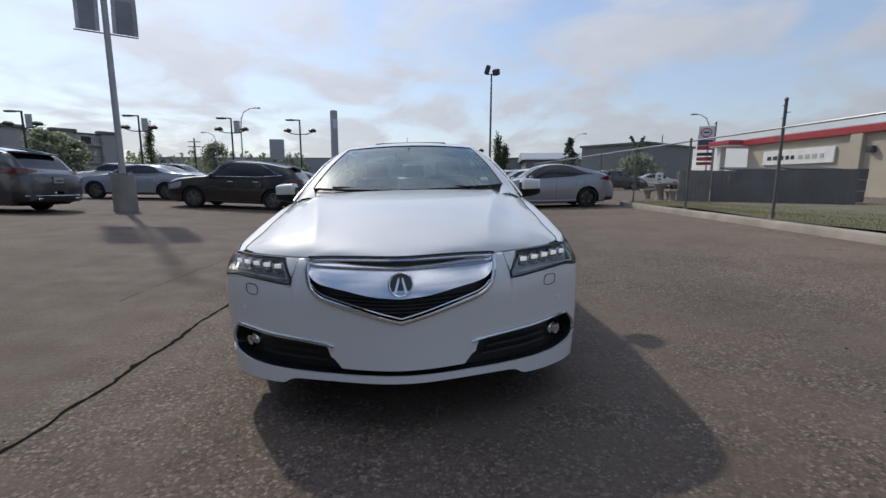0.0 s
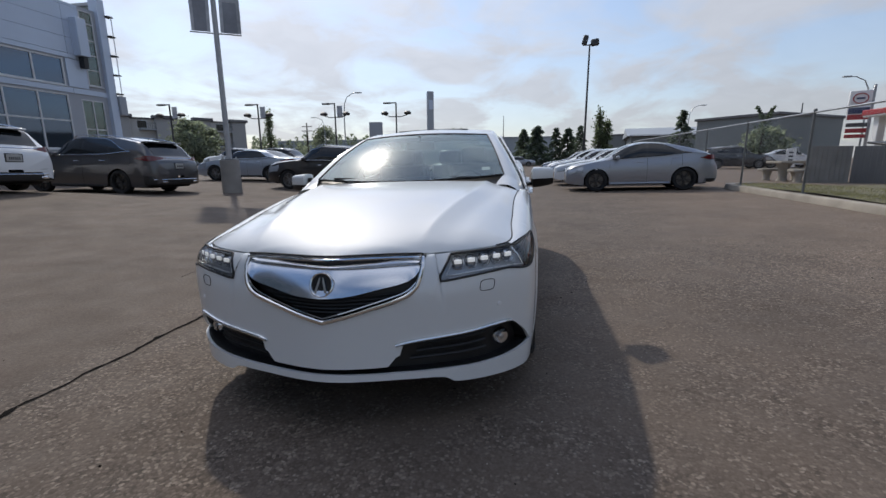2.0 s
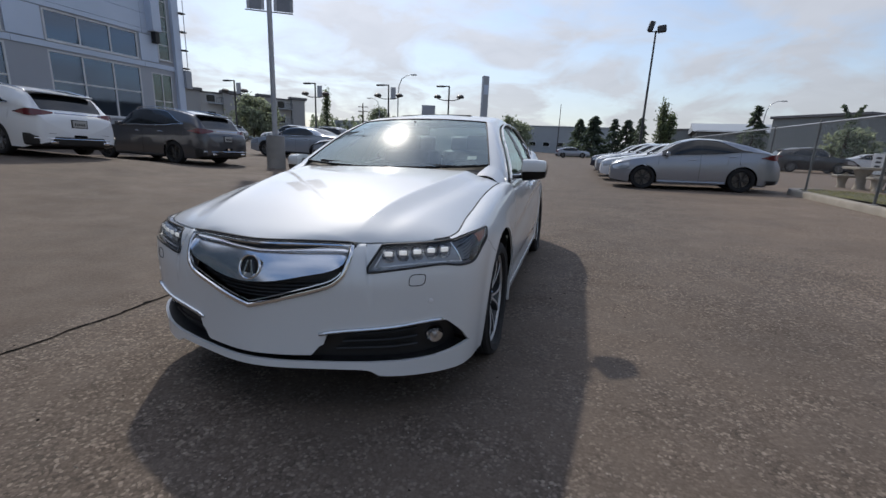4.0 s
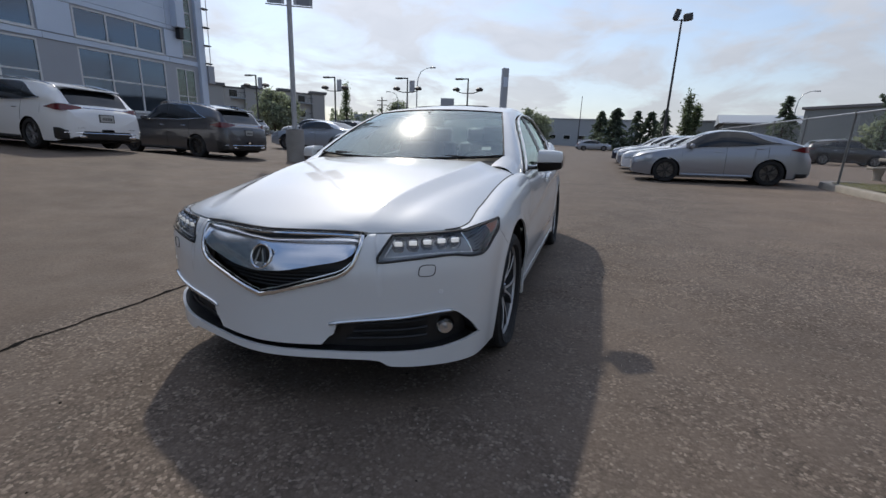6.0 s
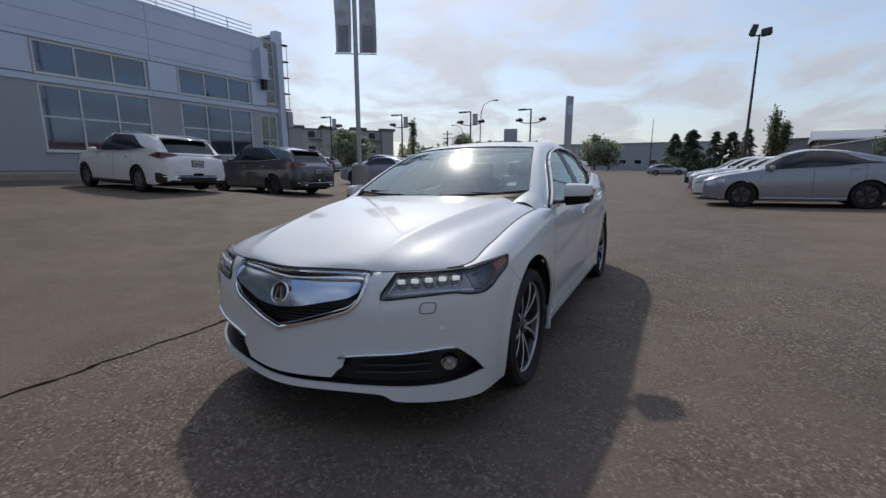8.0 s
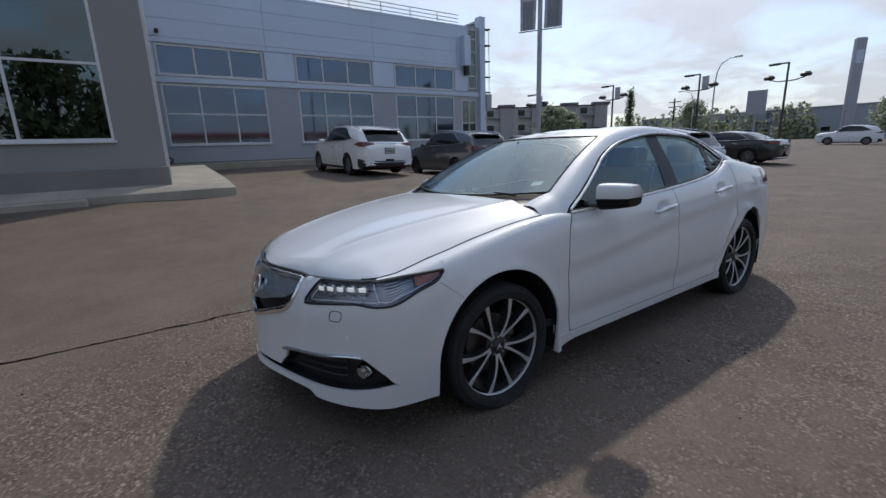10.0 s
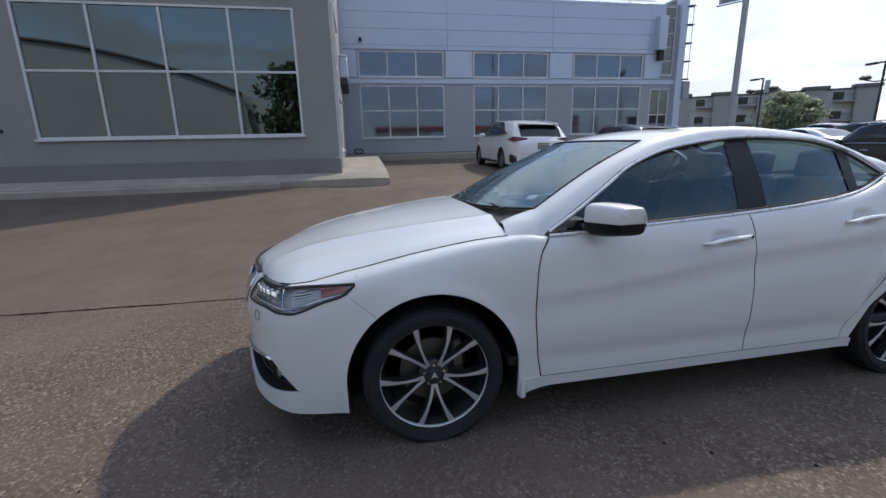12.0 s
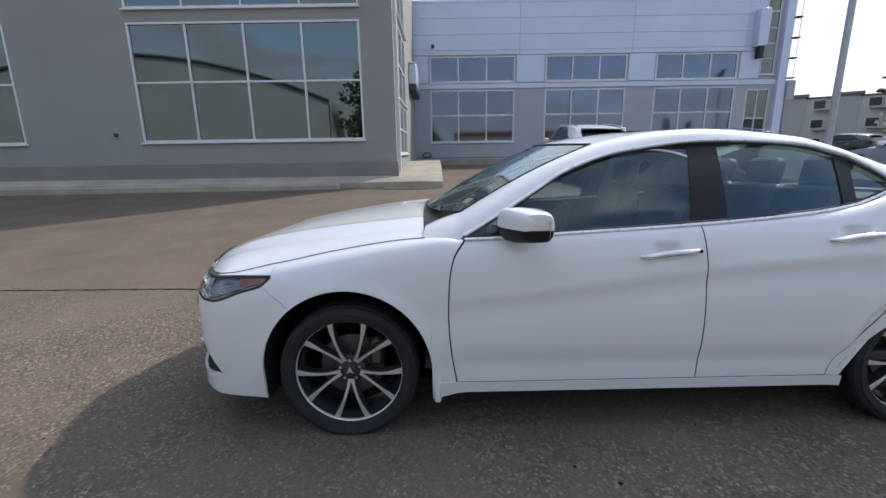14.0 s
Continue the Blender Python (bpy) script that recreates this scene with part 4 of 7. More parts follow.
for sg in (1, -1):
    for k in range(3):
        part("intake_slat", Geo().tube([belt(sg * s, mix(int_lo(s), int_hi(s), 0.3 + 0.22 * k), -0.05) for s in np.linspace(sx(0.36 + 0.03 * k), sx(0.70), 16)], 0.007, 6), PLASTIC, intake)
    strip_z = fn([sx(0.30), sx(0.34), sx(0.6), sx(0.78), sx(0.80)], [0.402, 0.412, 0.439, 0.462, 0.457])
    strip = [belt(sg * s, strip_z(s), 0.004) for s in np.linspace(sx(0.302), sx(0.80), 26)]
    part("intake_trim", Geo().tube(strip, [0.006] + [0.0085] * 24 + [0.003], 8), SATIN, CAR, "thin satin silver strip above the fog lamp")
    c = belt(sg * sx(0.775), 0.368, -0.05)
    fog = part("fog_lamp", Geo().lathe([(0.0, -0.004), (0.034, -0.006), (0.040, 0.0), (0.043, 0.008), (0.043, 0.03)], "y", 24), CHROME, CAR, "round clear fog lamp", m=Matrix.Translation(c) @ pose(0, 0, 0, 0, 0, sg * 32))
    lens = part("lens", Geo().lathe([(0.0, -0.018), (0.02, -0.015), (0.034, -0.008), (0.038, 0.0)], "y", 24), LENS, fog)
    lens.visible_shadow = False
    part("bulb", Geo().lathe([(0.0, -0.014), (0.012, -0.010), (0.012, 0.0)], "y", 12), LED, fog)
    # washer cover and parking sensors
    wc = sx(0.695) * sg
    loop = [belt(wc + sg * (0.034 * math.copysign(abs(math.cos(t)) ** 0.6, math.cos(t)) + 0.008 * math.sin(t)), 0.641 + 0.024 * math.copysign(abs(math.sin(t)) ** 0.6, math.sin(t)), 0.0008) for t in np.linspace(0, 2 * math.pi, 33)]
    part("washer_cover", Geo().tube(loop, 0.0018, 5, cap=False), SEAL, CAR, "outlined headlamp washer cover")
    for q, zq in ((0.745, 0.548),):
        part("parking_sensor", Geo().lathe([(0.0, -0.001), (0.009, -0.001), (0.011, 0.001)], "y", 16), PAINT_WHITE2, CAR, m=Matrix.Translation(belt(sg * sx(q), zq, 0.0015)) @ pose(0, 0, 0, 0, 0, sg * 38 * q))

# grille
SG = sx(0.452)
gst = np.linspace(-SG, SG, 61)
grille = part("grille", Geo().grid([[belt(s, z, -0.055) for z in np.linspace(lamp_lo(abs(s)) - 0.002, hi_z(abs(s)), 8)] for s in gst]), PLASTIC, CAR, "black grille with a broad satin silver bar")
for k in range(5):
    z0 = 0.548 + 0.016 * k
    lim = max(abs(s) for s in gst if lamp_lo(abs(s)) < z0 - 0.004)
    part("grille_slat", Geo().tube([belt(s, z0 + 0.10 * s * s, -0.042) for s in np.linspace(-lim * 0.97, lim * 0.97, 21)], 0.0042, 5, flat=1.3), PLASTIC, grille)
bar_top = fn([0, sx(0.2), sx(0.33), sx(0.40), sx(0.44)], [0.744, 0.752, 0.763, 0.769, 0.772])
bar_low = fn([0, sx(0.10), sx(0.25), sx(0.36), sx(0.40), sx(0.44)], [0.622, 0.629, 0.656, 0.679, 0.701, 0.754])


def bar_bot(s):
    return min(max(bar_low(s), lamp_lo(s) + 0.012), bar_top(s) - 0.004)


bst = np.linspace(-sx(0.435), sx(0.435), 81)
rows = []
for s in bst:
    a, b = bar_bot(abs(s)), bar_top(abs(s))
    rows.append([belt(s, a, -0.04)] + [belt(s, mix(a, b, v), 0.006 - 0.048 * v + 0.005 * math.sin(math.pi * v)) for v in np.linspace(0, 1, 15)] + [belt(s, b, -0.05)])
part("grille_bar", Geo().grid(rows), SATIN, grille, "broad satin silver grille bar", smooth=60)
loop = [belt(s, hi_z(abs(s)) - 0.012, 0.002) for s in np.linspace(-sx(0.437), sx(0.437), 41)] + [belt(s, lamp_lo(abs(s)) + 0.006, 0.002) for s in np.linspace(sx(0.432), -sx(0.432), 61)]
loop.append(loop[0])
part("grille_frame", Geo().tube(loop, 0.0105, 8, cap=False, flat=0.8), CHROME, grille, "bright chrome frame of the grille")
part("grille_seal", Geo().tube([p + Vector((0, 0.006, 0.014 if i < 41 else -0.009)) for i, p in enumerate(loop)], 0.005, 6, cap=False), SEAL, grille)
part("grille_lower_lip", Geo().tube([belt(s, lamp_lo(abs(s)) + 0.020 + 0.004, -0.006) for s in np.linspace(-sx(0.40), sx(0.40), 41)], 0.004, 6), CHROME, grille)
# round badge: a chrome ring round two slanted bars, a plain shape
BZ, BYY = 0.678, belt(0, 0.678, -0.010).y
TILT = Matrix.Translation((0, BYY - 0.004, BZ)) @ pose(0, 0, 0, -20)
badge = part("badge", Geo().lathe([(0.0, -0.002), (0.046, -0.002), (0.048, 0.010)], "y", 40), GLOSS_BLACK, grille, "round black badge with a chrome ring", m=TILT)
part("badge_ring", Geo().tube([(0.050 * math.cos(t), -0.002, 0.051 * math.sin(t)) for t in np.linspace(0, 2 * math.pi, 41)], 0.0055, 8, cap=False), CHROME, badge)
for sg in (1, -1):
    part("badge_bar", Geo().plate([(sg * 0.005, 0.032), (sg * 0.011, 0.028), (sg * 0.029, -0.036), (sg * 0.019, -0.036), (sg * 0.006, 0.012)], (0, -0.003, 0), (1, 0, 0), (0, 0, 1), 0.005), CHROME, badge, smooth=0)

# headlamps
for sg in (1, -1):
    ls = list(np.linspace(S_LAMP0 + 0.004, S_LAMP1 - 0.003, 40))
    # inner end slants along the lamp's edge

    def lo_l(s):
        return lamp_lo(s) + 0.004

    def hi_l(s):
        d = (s - S_LAMP0) / 0.065
        full = lamp_hi(s) - 0.003
        return mix(lo_l(s) + 0.006, full, min(1.0, 0.12 + 0.9 * d)) if d < 0.98 else max(full, lo_l(s) + 0.004)

    fill = [s for s in ls if s < S_LAMP0 + 0.072]
    part("lamp_filler", Geo().grid([[belt(sg * s, mix(hi_l(s) + 0.002, hi_z(s) - GAP, v)) for v in (0, 0.5, 1)] for s in [S_LAMP0 - 0.006] + fill]), PAINT_WHITE, CAR)
    lamp = part("headlamp", Geo().grid([[belt(sg * s, z, -0.048) for z in np.linspace(lo_l(s), hi_l(s), 5)] for s in ls]), LAMP_BUCKET, CAR, "slim clear headlamp with a row of five square reflectors")
    edge = [belt(sg * s, hi_l(s), 0.0) for s in ls] + [belt(sg * s, lo_l(s), 0.0) for s in ls[::-1]]
    edge.append(edge[0])
    inner = [belt(sg * s, hi_l(s), -0.049) for s in ls] + [belt(sg * s, lo_l(s), -0.049) for s in ls[::-1]]
    inner.append(inner[0])
    part("lamp_bezel", Geo().grid([edge, inner]), SATIN, lamp, "silver bezel")
    part("lamp_seal", Geo().tube(edge, 0.0055, 6, cap=False), SEAL, lamp)
    cover = part("lamp_lens", Geo().grid([[belt(sg * s, z, 0.002) for z in np.linspace(lo_l(s), hi_l(s), 5)] for s in ls]), LENS, lamp, "clear lens")
    cover.visible_shadow = False
    for k in range(5):
        s0 = mix(S_LAMP0 + 0.092, S_LAMP0 + 0.345, k / 4)
        zc = mix(lo_l(s0), hi_l(s0), 0.56)
        c0 = belt(sg * s0, zc, -0.034)
        t0 = (belt(sg * (s0 + 0.02), zc, -0.034) - c0).normalized()
        nn = Vector((t0.y, -t0.x, 0)) * sg
        m3 = Matrix((t0, nn, Vector((0, 0, 1)))).transposed()
        part("led_block", Geo().box(c0, (0.044, 0.040, 0.050), 0.012, m3), LED, lamp, "square faceted reflector")
        part("led_jewel", Geo().box(c0 + nn * 0.021 + Vector((0, 0, 0.008)), (0.034, 0.010, 0.020), 0.0045, m3), LED_ON, lamp, "small lit lamp element")
        # a U of bright trim cradles each reflector
        u = [c0 + t0 * px_ + nn * 0.022 + Vector((0, 0, pz_)) for px_, pz_ in ((-0.026, 0.020), (-0.024, -0.012), (-0.014, -0.026), (0.014, -0.026), (0.024, -0.012), (0.026, 0.020))]
        part("led_surround", Geo().tube(u, 0.0026, 5), SATIN, lamp)
    guide = [(S_LAMP0 + 0.075, 0.80), (S_LAMP0 + 0.030, 0.30), (S_LAMP0 + 0.075, 0.13), (S_LAMP0 + 0.22, 0.12), (S_LAMP0 + 0.37, 0.12), (S_LAMP0 + 0.43, 0.13)]
    part("light_guide", Geo().tube([belt(sg * s, mix(lo_l(s), hi_l(s), v), -0.012) for s, v in guide], 0.0040, 6), BRIGHT_TRIM, lamp, "thin pale light guide along the lower edge")
    part("lamp_brow", Geo().grid([[belt(sg * s, mix(lo_l(s), hi_l(s), v), o) for v, o in ((0.99, -0.004), (0.90, -0.016), (0.86, -0.045))] for s in np.linspace(S_LAMP0 + 0.07, S_LAMP0 + 0.40, 12)]), ALLOY_DARK, lamp, "dark brow over the reflectors")
    for k in range(6):
        za = 0.20 + 0.12 * k
        part("side_rib", Geo().tube([belt(sg * s, mix(lo_l(s), hi_l(s), za), -0.028) for s in np.linspace(S_LAMP0 + 0.475, S_LAMP1 - 0.11 + 0.008 * k, 8)], 0.0024, 5), SATIN, lamp)
    part("side_marker", Geo().grid([[belt(sg * s, mix(lo_l(s), hi_l(s), v), -0.006) for v in (0.30, 0.60, 0.92)] for s in np.linspace(S_LAMP1 - 0.15, S_LAMP1 - 0.025, 8)]), AMBER, lamp, "amber side marker")
    part("lamp_spear", Geo().tube([belt(sg * s, mix(lo_l(s), hi_l(s), v), -0.014) for s, v in ((S_LAMP0 + 0.395, 0.90), (S_LAMP0 + 0.415, 0.55), (S_LAMP0 + 0.43, 0.15), (S_LAMP0 + 0.48, 0.12), (S_LAMP0 + 0.60, 0.14), (S_LAMP1 - 0.06, 0.2), (S_LAMP1 - 0.02, 0.5))], 0.0040, 6), CHROME, lamp)

# fenders, doors, quarters, rear bumper
front_cut = fn([0, 0.23, 0.48, 0.72, 0.885, 1.0], [1.556, 1.531, 1.520, 1.527, 1.549, 1.600])
mid_cut = fn([0, 0.35, 0.72, 1.0], [2.708, 2.715, 2.712, 2.695])


def door_front(v):
    return sy(front_cut(v))


def door_mid(v):
    return sy(mid_cut(v))


def door_rear(v):
    return sy(mix(3.34, 3.66, smooth01(v / 0.62)) if v < 0.62 else 3.66 - 0.03 * smooth01((v - 0.62) / 0.38))


SILL_T = 0.268


def skew_panel(geo, left, right, lo, hi, nu, nv, sg, fold=0.014, fold_left=True, knee=None):
    rows = []
    for i in range(nu):
        u = i / (nu - 1)
        row = []
        for j in range(nv):
            v = j / (nv - 1)
            vv = 1 - (1 - v) ** 1.35
            s = mix(left(vv), right(vv), u)
            z = level(lo(s), hi(s), v, knee) if knee else mix(lo(s), hi(s), vv)
            w = min(1.0, max(0.0, (z - SILL_T) / (hi_z(s) - 0.004 - SILL_T)))
            s = mix(left(w), right(w), u)
            row.append(belt(sg * s, z))
        rows.append(row)

    def inward(p, s):
        q = belt(sg * s, 0.6, -fold) - belt(sg * s, 0.6)
        return p + q

    sl, sr = left(0.5), right(0.5)
    rows = ([[inward(p, sl) for p in rows[0]]] if fold_left else []) + rows + [[inward(p, sr) for p in rows[-1]]]
    for i, r in enumerate(rows):
        s = mix(sl, sr, i / (len(rows) - 1))
        r.insert(0, inward(r[0], s))
        r.append(inward(r[-1], s))
    return geo.grid(rows)


for sg in (1, -1):
    # fender: from the lamp's tail and the bumper's end to the door
    fs = sorted(s_range(S_HOOD + 0.001, sy(1.47), 0.022) + [S_LAMP1 - 0.0004, S_LAMP1 + 0.0002])
    fend = band(Geo(), [sg * s for s in fs], lambda s: max(low_z(s), (lamp_hi(s) + 0.003) if abs(s) < S_LAMP1 else low_z(s)), lambda s: hi_z(abs(s)) - 1e-5, 31, fold=0.012, edges="tb", knee=0.765)
    skew_panel(fend, lambda v: sy(1.47), lambda v: door_front(v) - 0.0034, low_z, lambda s: hi_z(abs(s)) - 1e-5, 6, 31, sg, 0.012, fold_left=False, knee=0.765)
    part("fender", fend, PAINT_WHITE, CAR)
    part("front_door", skew_panel(Geo(), lambda v: door_front(v) + 0.0034, lambda v: door_mid(v) - 0.003, lambda s: SILL_T, lambda s: hi_z(s) - 0.004, 90, 48, sg), PAINT_WHITE, CAR)
    part("rear_door", skew_panel(Geo(), lambda v: door_mid(v) + 0.003, lambda v: door_rear(v) - GAP, lambda s: SILL_T, lambda s: hi_z(s) - 0.004, 80, 48, sg), PAINT_WHITE, CAR)
    part("rear_quarter", skew_panel(Geo(), lambda v: door_rear(v) + GAP, lambda v: sy(4.44), lambda s: max(low_z(s), SILL_T if yof(s) < 3.6 else 0.0), lambda s: hi_z(s) - GAP, 60, 34, sg), PAINT_WHITE, CAR)
    ss = s_range(sy(1.452), sy(3.41), 0.05)
    part("sill", band(Geo(), [sg * s for s in ss], lambda s: lo_edge(abs(s)), lambda s: SILL_T - 0.004, 6, 0.006, edges="tblr"), PAINT_WHITE, CAR)
    part("mud_flap", Geo().box((sg * 0.893, 1.462, 0.245), (0.045, 0.035, 0.17), 0.01), PAINT_WHITE, CAR, "short white mud guard behind the wheel")
    # black tubes laid in the shut lines, standing in for the gaps' shade
    for edge_s, v1, top in ((door_front, 0.985, 1), (door_mid, 1.0, 1), (door_rear, 0.97, 1)):
        pts = []
        for v in np.linspace(0, v1, 26):
            s_ = edge_s(v)
            pts.append(belt(sg * s_, mix(SILL_T, hi_z(s_) - 0.004, v), -0.0042))
        part("door_gap_shade", Geo().tube(pts, 0.0040, 6), SEAL, CAR)
    part("door_gap_shade", Geo().tube([belt(sg * s_, SILL_T - 0.002, -0.003) for s_ in np.linspace(door_front(0), door_rear(0), 30)], 0.0034, 6), SEAL, CAR)
    part("bumper_gap", Geo().tube([belt(sg * sy(mix(0.665, 0.772, v)), mix(0.752, 0.662, v), 0.0) for v in np.linspace(0, 1, 8)], 0.0009, 5), SEAL, CAR)
    # arch liners
    for wy in WHEEL_Y:
        rows = []
        for t in np.linspace(-0.35, math.pi + 0.35, 25):
            y, z = wy + (ARCH_R + 0.012) * math.cos(t), HUB + (ARCH_R + 0.012) * math.sin(t)
            rows.append([(sg * 0.895, y, z), (sg * 0.45, y, z)])
        part("wheel_liner", Geo().grid(rows), LINER, CAR)
tail = [s for s in s_range(sy(4.442), SEND, 0.03)]
rows = []
for s in tail:
    rows.append([belt(s, mix(lo_edge(s), hi_z(s), v)) for v in np.linspace(0, 1, 16)])
for s in tail[-2::-1]:
    rows.append([belt(-s, mix(lo_edge(s), hi_z(s), v)) for v in np.linspace(0, 1, 16)])
part("rear_bumper", Geo().grid(rows), PAINT_WHITE, CAR)
for sg in (1, -1):
    g = Geo().grid([[belt(sg * s, mix(0.93, hi_z(s) - 0.025, v), 0.004) for v in np.linspace(0, 1, 5)] for s in np.linspace(sy(4.30), SEND - 0.35, 20)])
    part("tail_lamp", g, RED_LENS, CAR, "slim red tail lamp")

# hood: its rim is the upper edge of bumper, lamps and fenders
RIM_S = np.linspace(0, sy(1.50), 170)
RIM_P = np.array([tuple(belt(v, hi_z(v))) for v in RIM_S])
XH = float(np.interp(S_HOOD, RIM_S, RIM_P[:, 0]))
hood_c = fn([0.135, 0.180, 0.262, 0.5, 0.823, 1.1, 1.39], [0.789, 0.813, 0.845, 0.920, 0.988, 1.024, 1.046])


def hood_front(x):
    return float(np.interp(x, RIM_P[:, 0], RIM_P[:, 1]))


def hood_edge(y):
    """Half width and height of the hood's rim at a station."""
    return max(0.03, float(np.interp(y, RIM_P[:, 1], RIM_P[:, 0]))), float(np.interp(y, RIM_P[:, 1], RIM_P[:, 2]))


def hood_z(x, y):
    ex, ez = hood_edge(y)
    c = hood_c(y)
    q = min(1.0, abs(x) / ex)
    w = smooth01((y - 0.7) / 0.7)
    z = c - (c - ez) * (mix(0.40, 0.26, w) * q**2 + mix(0.60, 0.74, w) * q ** mix(5, 6, w))
    fade = smooth01((y - 0.16) / 0.35) * smooth01((1 - q) / 0.15)
    xr = mix(0.40, 0.60, smooth01((y - 0.1) / 1.3))
    d = abs(x) - xr
    z += fade * (0.014 * math.exp(-math.sqrt(d * d + 4e-5) / 0.05) - 0.008 * math.exp(-(((d - 0.10) / 0.06) ** 2)))
    return z


rows = []
for i in range(141):
    a = -1 + 2 * i / 140
    a = math.copysign(abs(a) ** 0.85, a)
    row = []
    yf = hood_front(abs(a) * XH) + GAP
    yr = 1.388 + 0.024 * a * a
    for j in range(57):
        b = j / 56
        y = mix(yf, yr, b**1.25)
        y_side = mix(hood_front(XH) + GAP, 1.412, b**1.25)
        x = a * (hood_edge(y_side)[0] + 0.0003)
        row.append(Vector((x, y, hood_z(x, y) + 0.0005)))
    row = [row[0] + Vector((0, 0.012, -0.018))] + row + [row[-1] + Vector((0, -0.004, -0.012))]
    rows.append(row)
rows = [[p + Vector((0.012, 0, -0.016)) for p in rows[0]]] + rows + [[p + Vector((-0.012, 0, -0.016)) for p in rows[-1]]]
part("hood", Geo().grid(rows), PAINT_WHITE, CAR, smooth=50)
for sg in (1, -1):
    # black tube along the rim, drawing the shade of the hood gap
    seam = [Vector((sg * p[0], p[1], p[2] + 0.0006)) for p in RIM_P if S_HOOD < sy(p[1]) and 0.36 < p[1] < 1.415]
    part("hood_seam", Geo().tube(seam, 0.0036, 6), SEAL, CAR)
# black shell added below the shut lines to keep the gaps dark, sun out
rows = []
for y in np.linspace(0.30, 1.42, 16):
    ex, ez = hood_edge(y)
    rows.append([(x, y, hood_z(x * 0.95, y) - 0.05) for x in np.linspace(-ex - 0.04, ex + 0.04, 15)])
part("hood_gap_blackout", Geo().grid(rows), LINER, CAR)
for sg in (1, -1):
    ss = [sg * s for s in s_range(sy(0.75), sy(4.2), 0.05)]
    part("inner_shell", Geo().grid([[belt(s, mix(low_z(s) + 0.008, hi_z(abs(s)) - 0.01, v), -0.022) for v in np.linspace(0, 1, 8)] for s in ss]), LINER, CAR)
for sg in (1, -1):
    # unseen plate added to block sun leaking through the cabin past the sill
    part("floor_leak_plate", Geo().box((sg * 0.80, 2.42, 0.225), (0.16, 1.88, 0.03), 0.01), LINER, CAR)
    for wy in WHEEL_Y:
        part("wheel_house", Geo().box((sg * 0.46, wy, 0.50), (0.03, 0.90, 0.56), 0.01), LINER, CAR)
part("under_tray", Geo().box((0, 2.35, 0.20), (1.5, 4.1, 0.03), 0.01), LINER, CAR)

# cowl, wipers
rows = []
for x in np.linspace(-0.735, 0.735, 33):
    q = min(1.0, abs(x) / 0.715)
    y0, y1 = 1.372 + 0.024 * (x / 0.80) ** 2, mix(1.405, 1.590, q * q) + 0.02
    z0, z1 = hood_z(x * 0.98, y0) - 0.020, mix(1.045, 1.070, q * q) - 0.012
    rows.append([(x, mix(y0, y1, v), mix(z0, z1, v) - 0.012 * math.sin(math.pi * v)) for v in (0, 0.25, 0.5, 0.75, 1)])
part("cowl", Geo().grid(rows), PLASTIC, CAR, "black plastic cowl")
for x0, x1 in ((0.55, -0.05), (0.02, -0.56)):
    pts = [Vector((mix(x0, x1, t), 1.45 + 0.05 * (abs(mix(x0, x1, t)) / 0.7) ** 2 + 0.05 * t, 1.056 + 0.018 * t)) for t in np.linspace(0, 1, 10)]
    part("wiper", Geo().tube(pts, 0.008, 6), PLASTIC, CAR, "black wiper blade")

# cabin: glass, pillars, roof
WS_B, WS_T = Vector((0.715, 1.590, 1.070)), Vector((0.545, 2.270, 1.388))
WS_CB, WS_CT = Vector((0, 1.405, 1.045)), Vector((0, 2.100, 1.404))
RW_T, RW_B = Vector((0.530, 3.36, 1.402)), Vector((0.640, 4.02, 1.120))
RW_CT, RW_CB = Vector((0, 3.44, 1.422)), Vector((0, 4.14, 1.110))


def screen(a, b, eb, et, cb, ct, bulge):
    e, c = eb.lerp(et, b), cb.lerp(ct, b)
    p = Vector((a * e.x, mix(c.y, e.y, a * a), mix(c.z, e.z, a * a)))
    p.z += bulge * math.sin(math.pi * b)
    return p


ws = part("windshield", Geo().grid([[screen(a, b, WS_B, WS_T, WS_CB, WS_CT, 0.022) for b in np.linspace(0, 1, 14)] for a in np.linspace(-1, 1, 25)]), WINDSHIELD, CAR, "clear raked windshield")
ws.visible_shadow = False
part("rear_window", Geo().grid([[screen(a, b, RW_B, RW_T, RW_CB, RW_CT, 0.02) for b in np.linspace(0, 1, 10)] for a in np.linspace(-1, 1, 21)]), SIDE_GLASS, CAR, "tinted rear window")
ring = [screen(a, 0, WS_B, WS_T, WS_CB, WS_CT, 0.022) for a in np.linspace(-1, 1, 21)] + [screen(1, b, WS_B, WS_T, WS_CB, WS_CT, 0.022) for b in np.linspace(0, 1, 12)] + [screen(a, 1, WS_B, WS_T, WS_CB, WS_CT, 0.022) for a in np.linspace(1, -1, 21)] + [screen(-1, b, WS_B, WS_T, WS_CB, WS_CT, 0.022) for b in np.linspace(1, 0, 12)]
part("windshield_seal", Geo().tube(ring, 0.006, 6, cap=False), SEAL, CAR)
part("frit_band", Geo().grid([[screen(a, b, WS_B, WS_T, WS_CB, WS_CT, 0.022) + Vector((0, 0.004, -0.004)) for b in (0.93, 0.965, 1.0)] for a in np.linspace(-0.99, 0.99, 15)]), SEAL, CAR)
part("inspection_sticker", Geo().grid([[screen(a, b, WS_B, WS_T, WS_CB, WS_CT, 0.022) + Vector((0, 0.002, -0.003)) for b in (0.11, 0.165)] for a in (0.80, 0.885)]), STICKER, CAR, "small pale sticker inside the windshield")

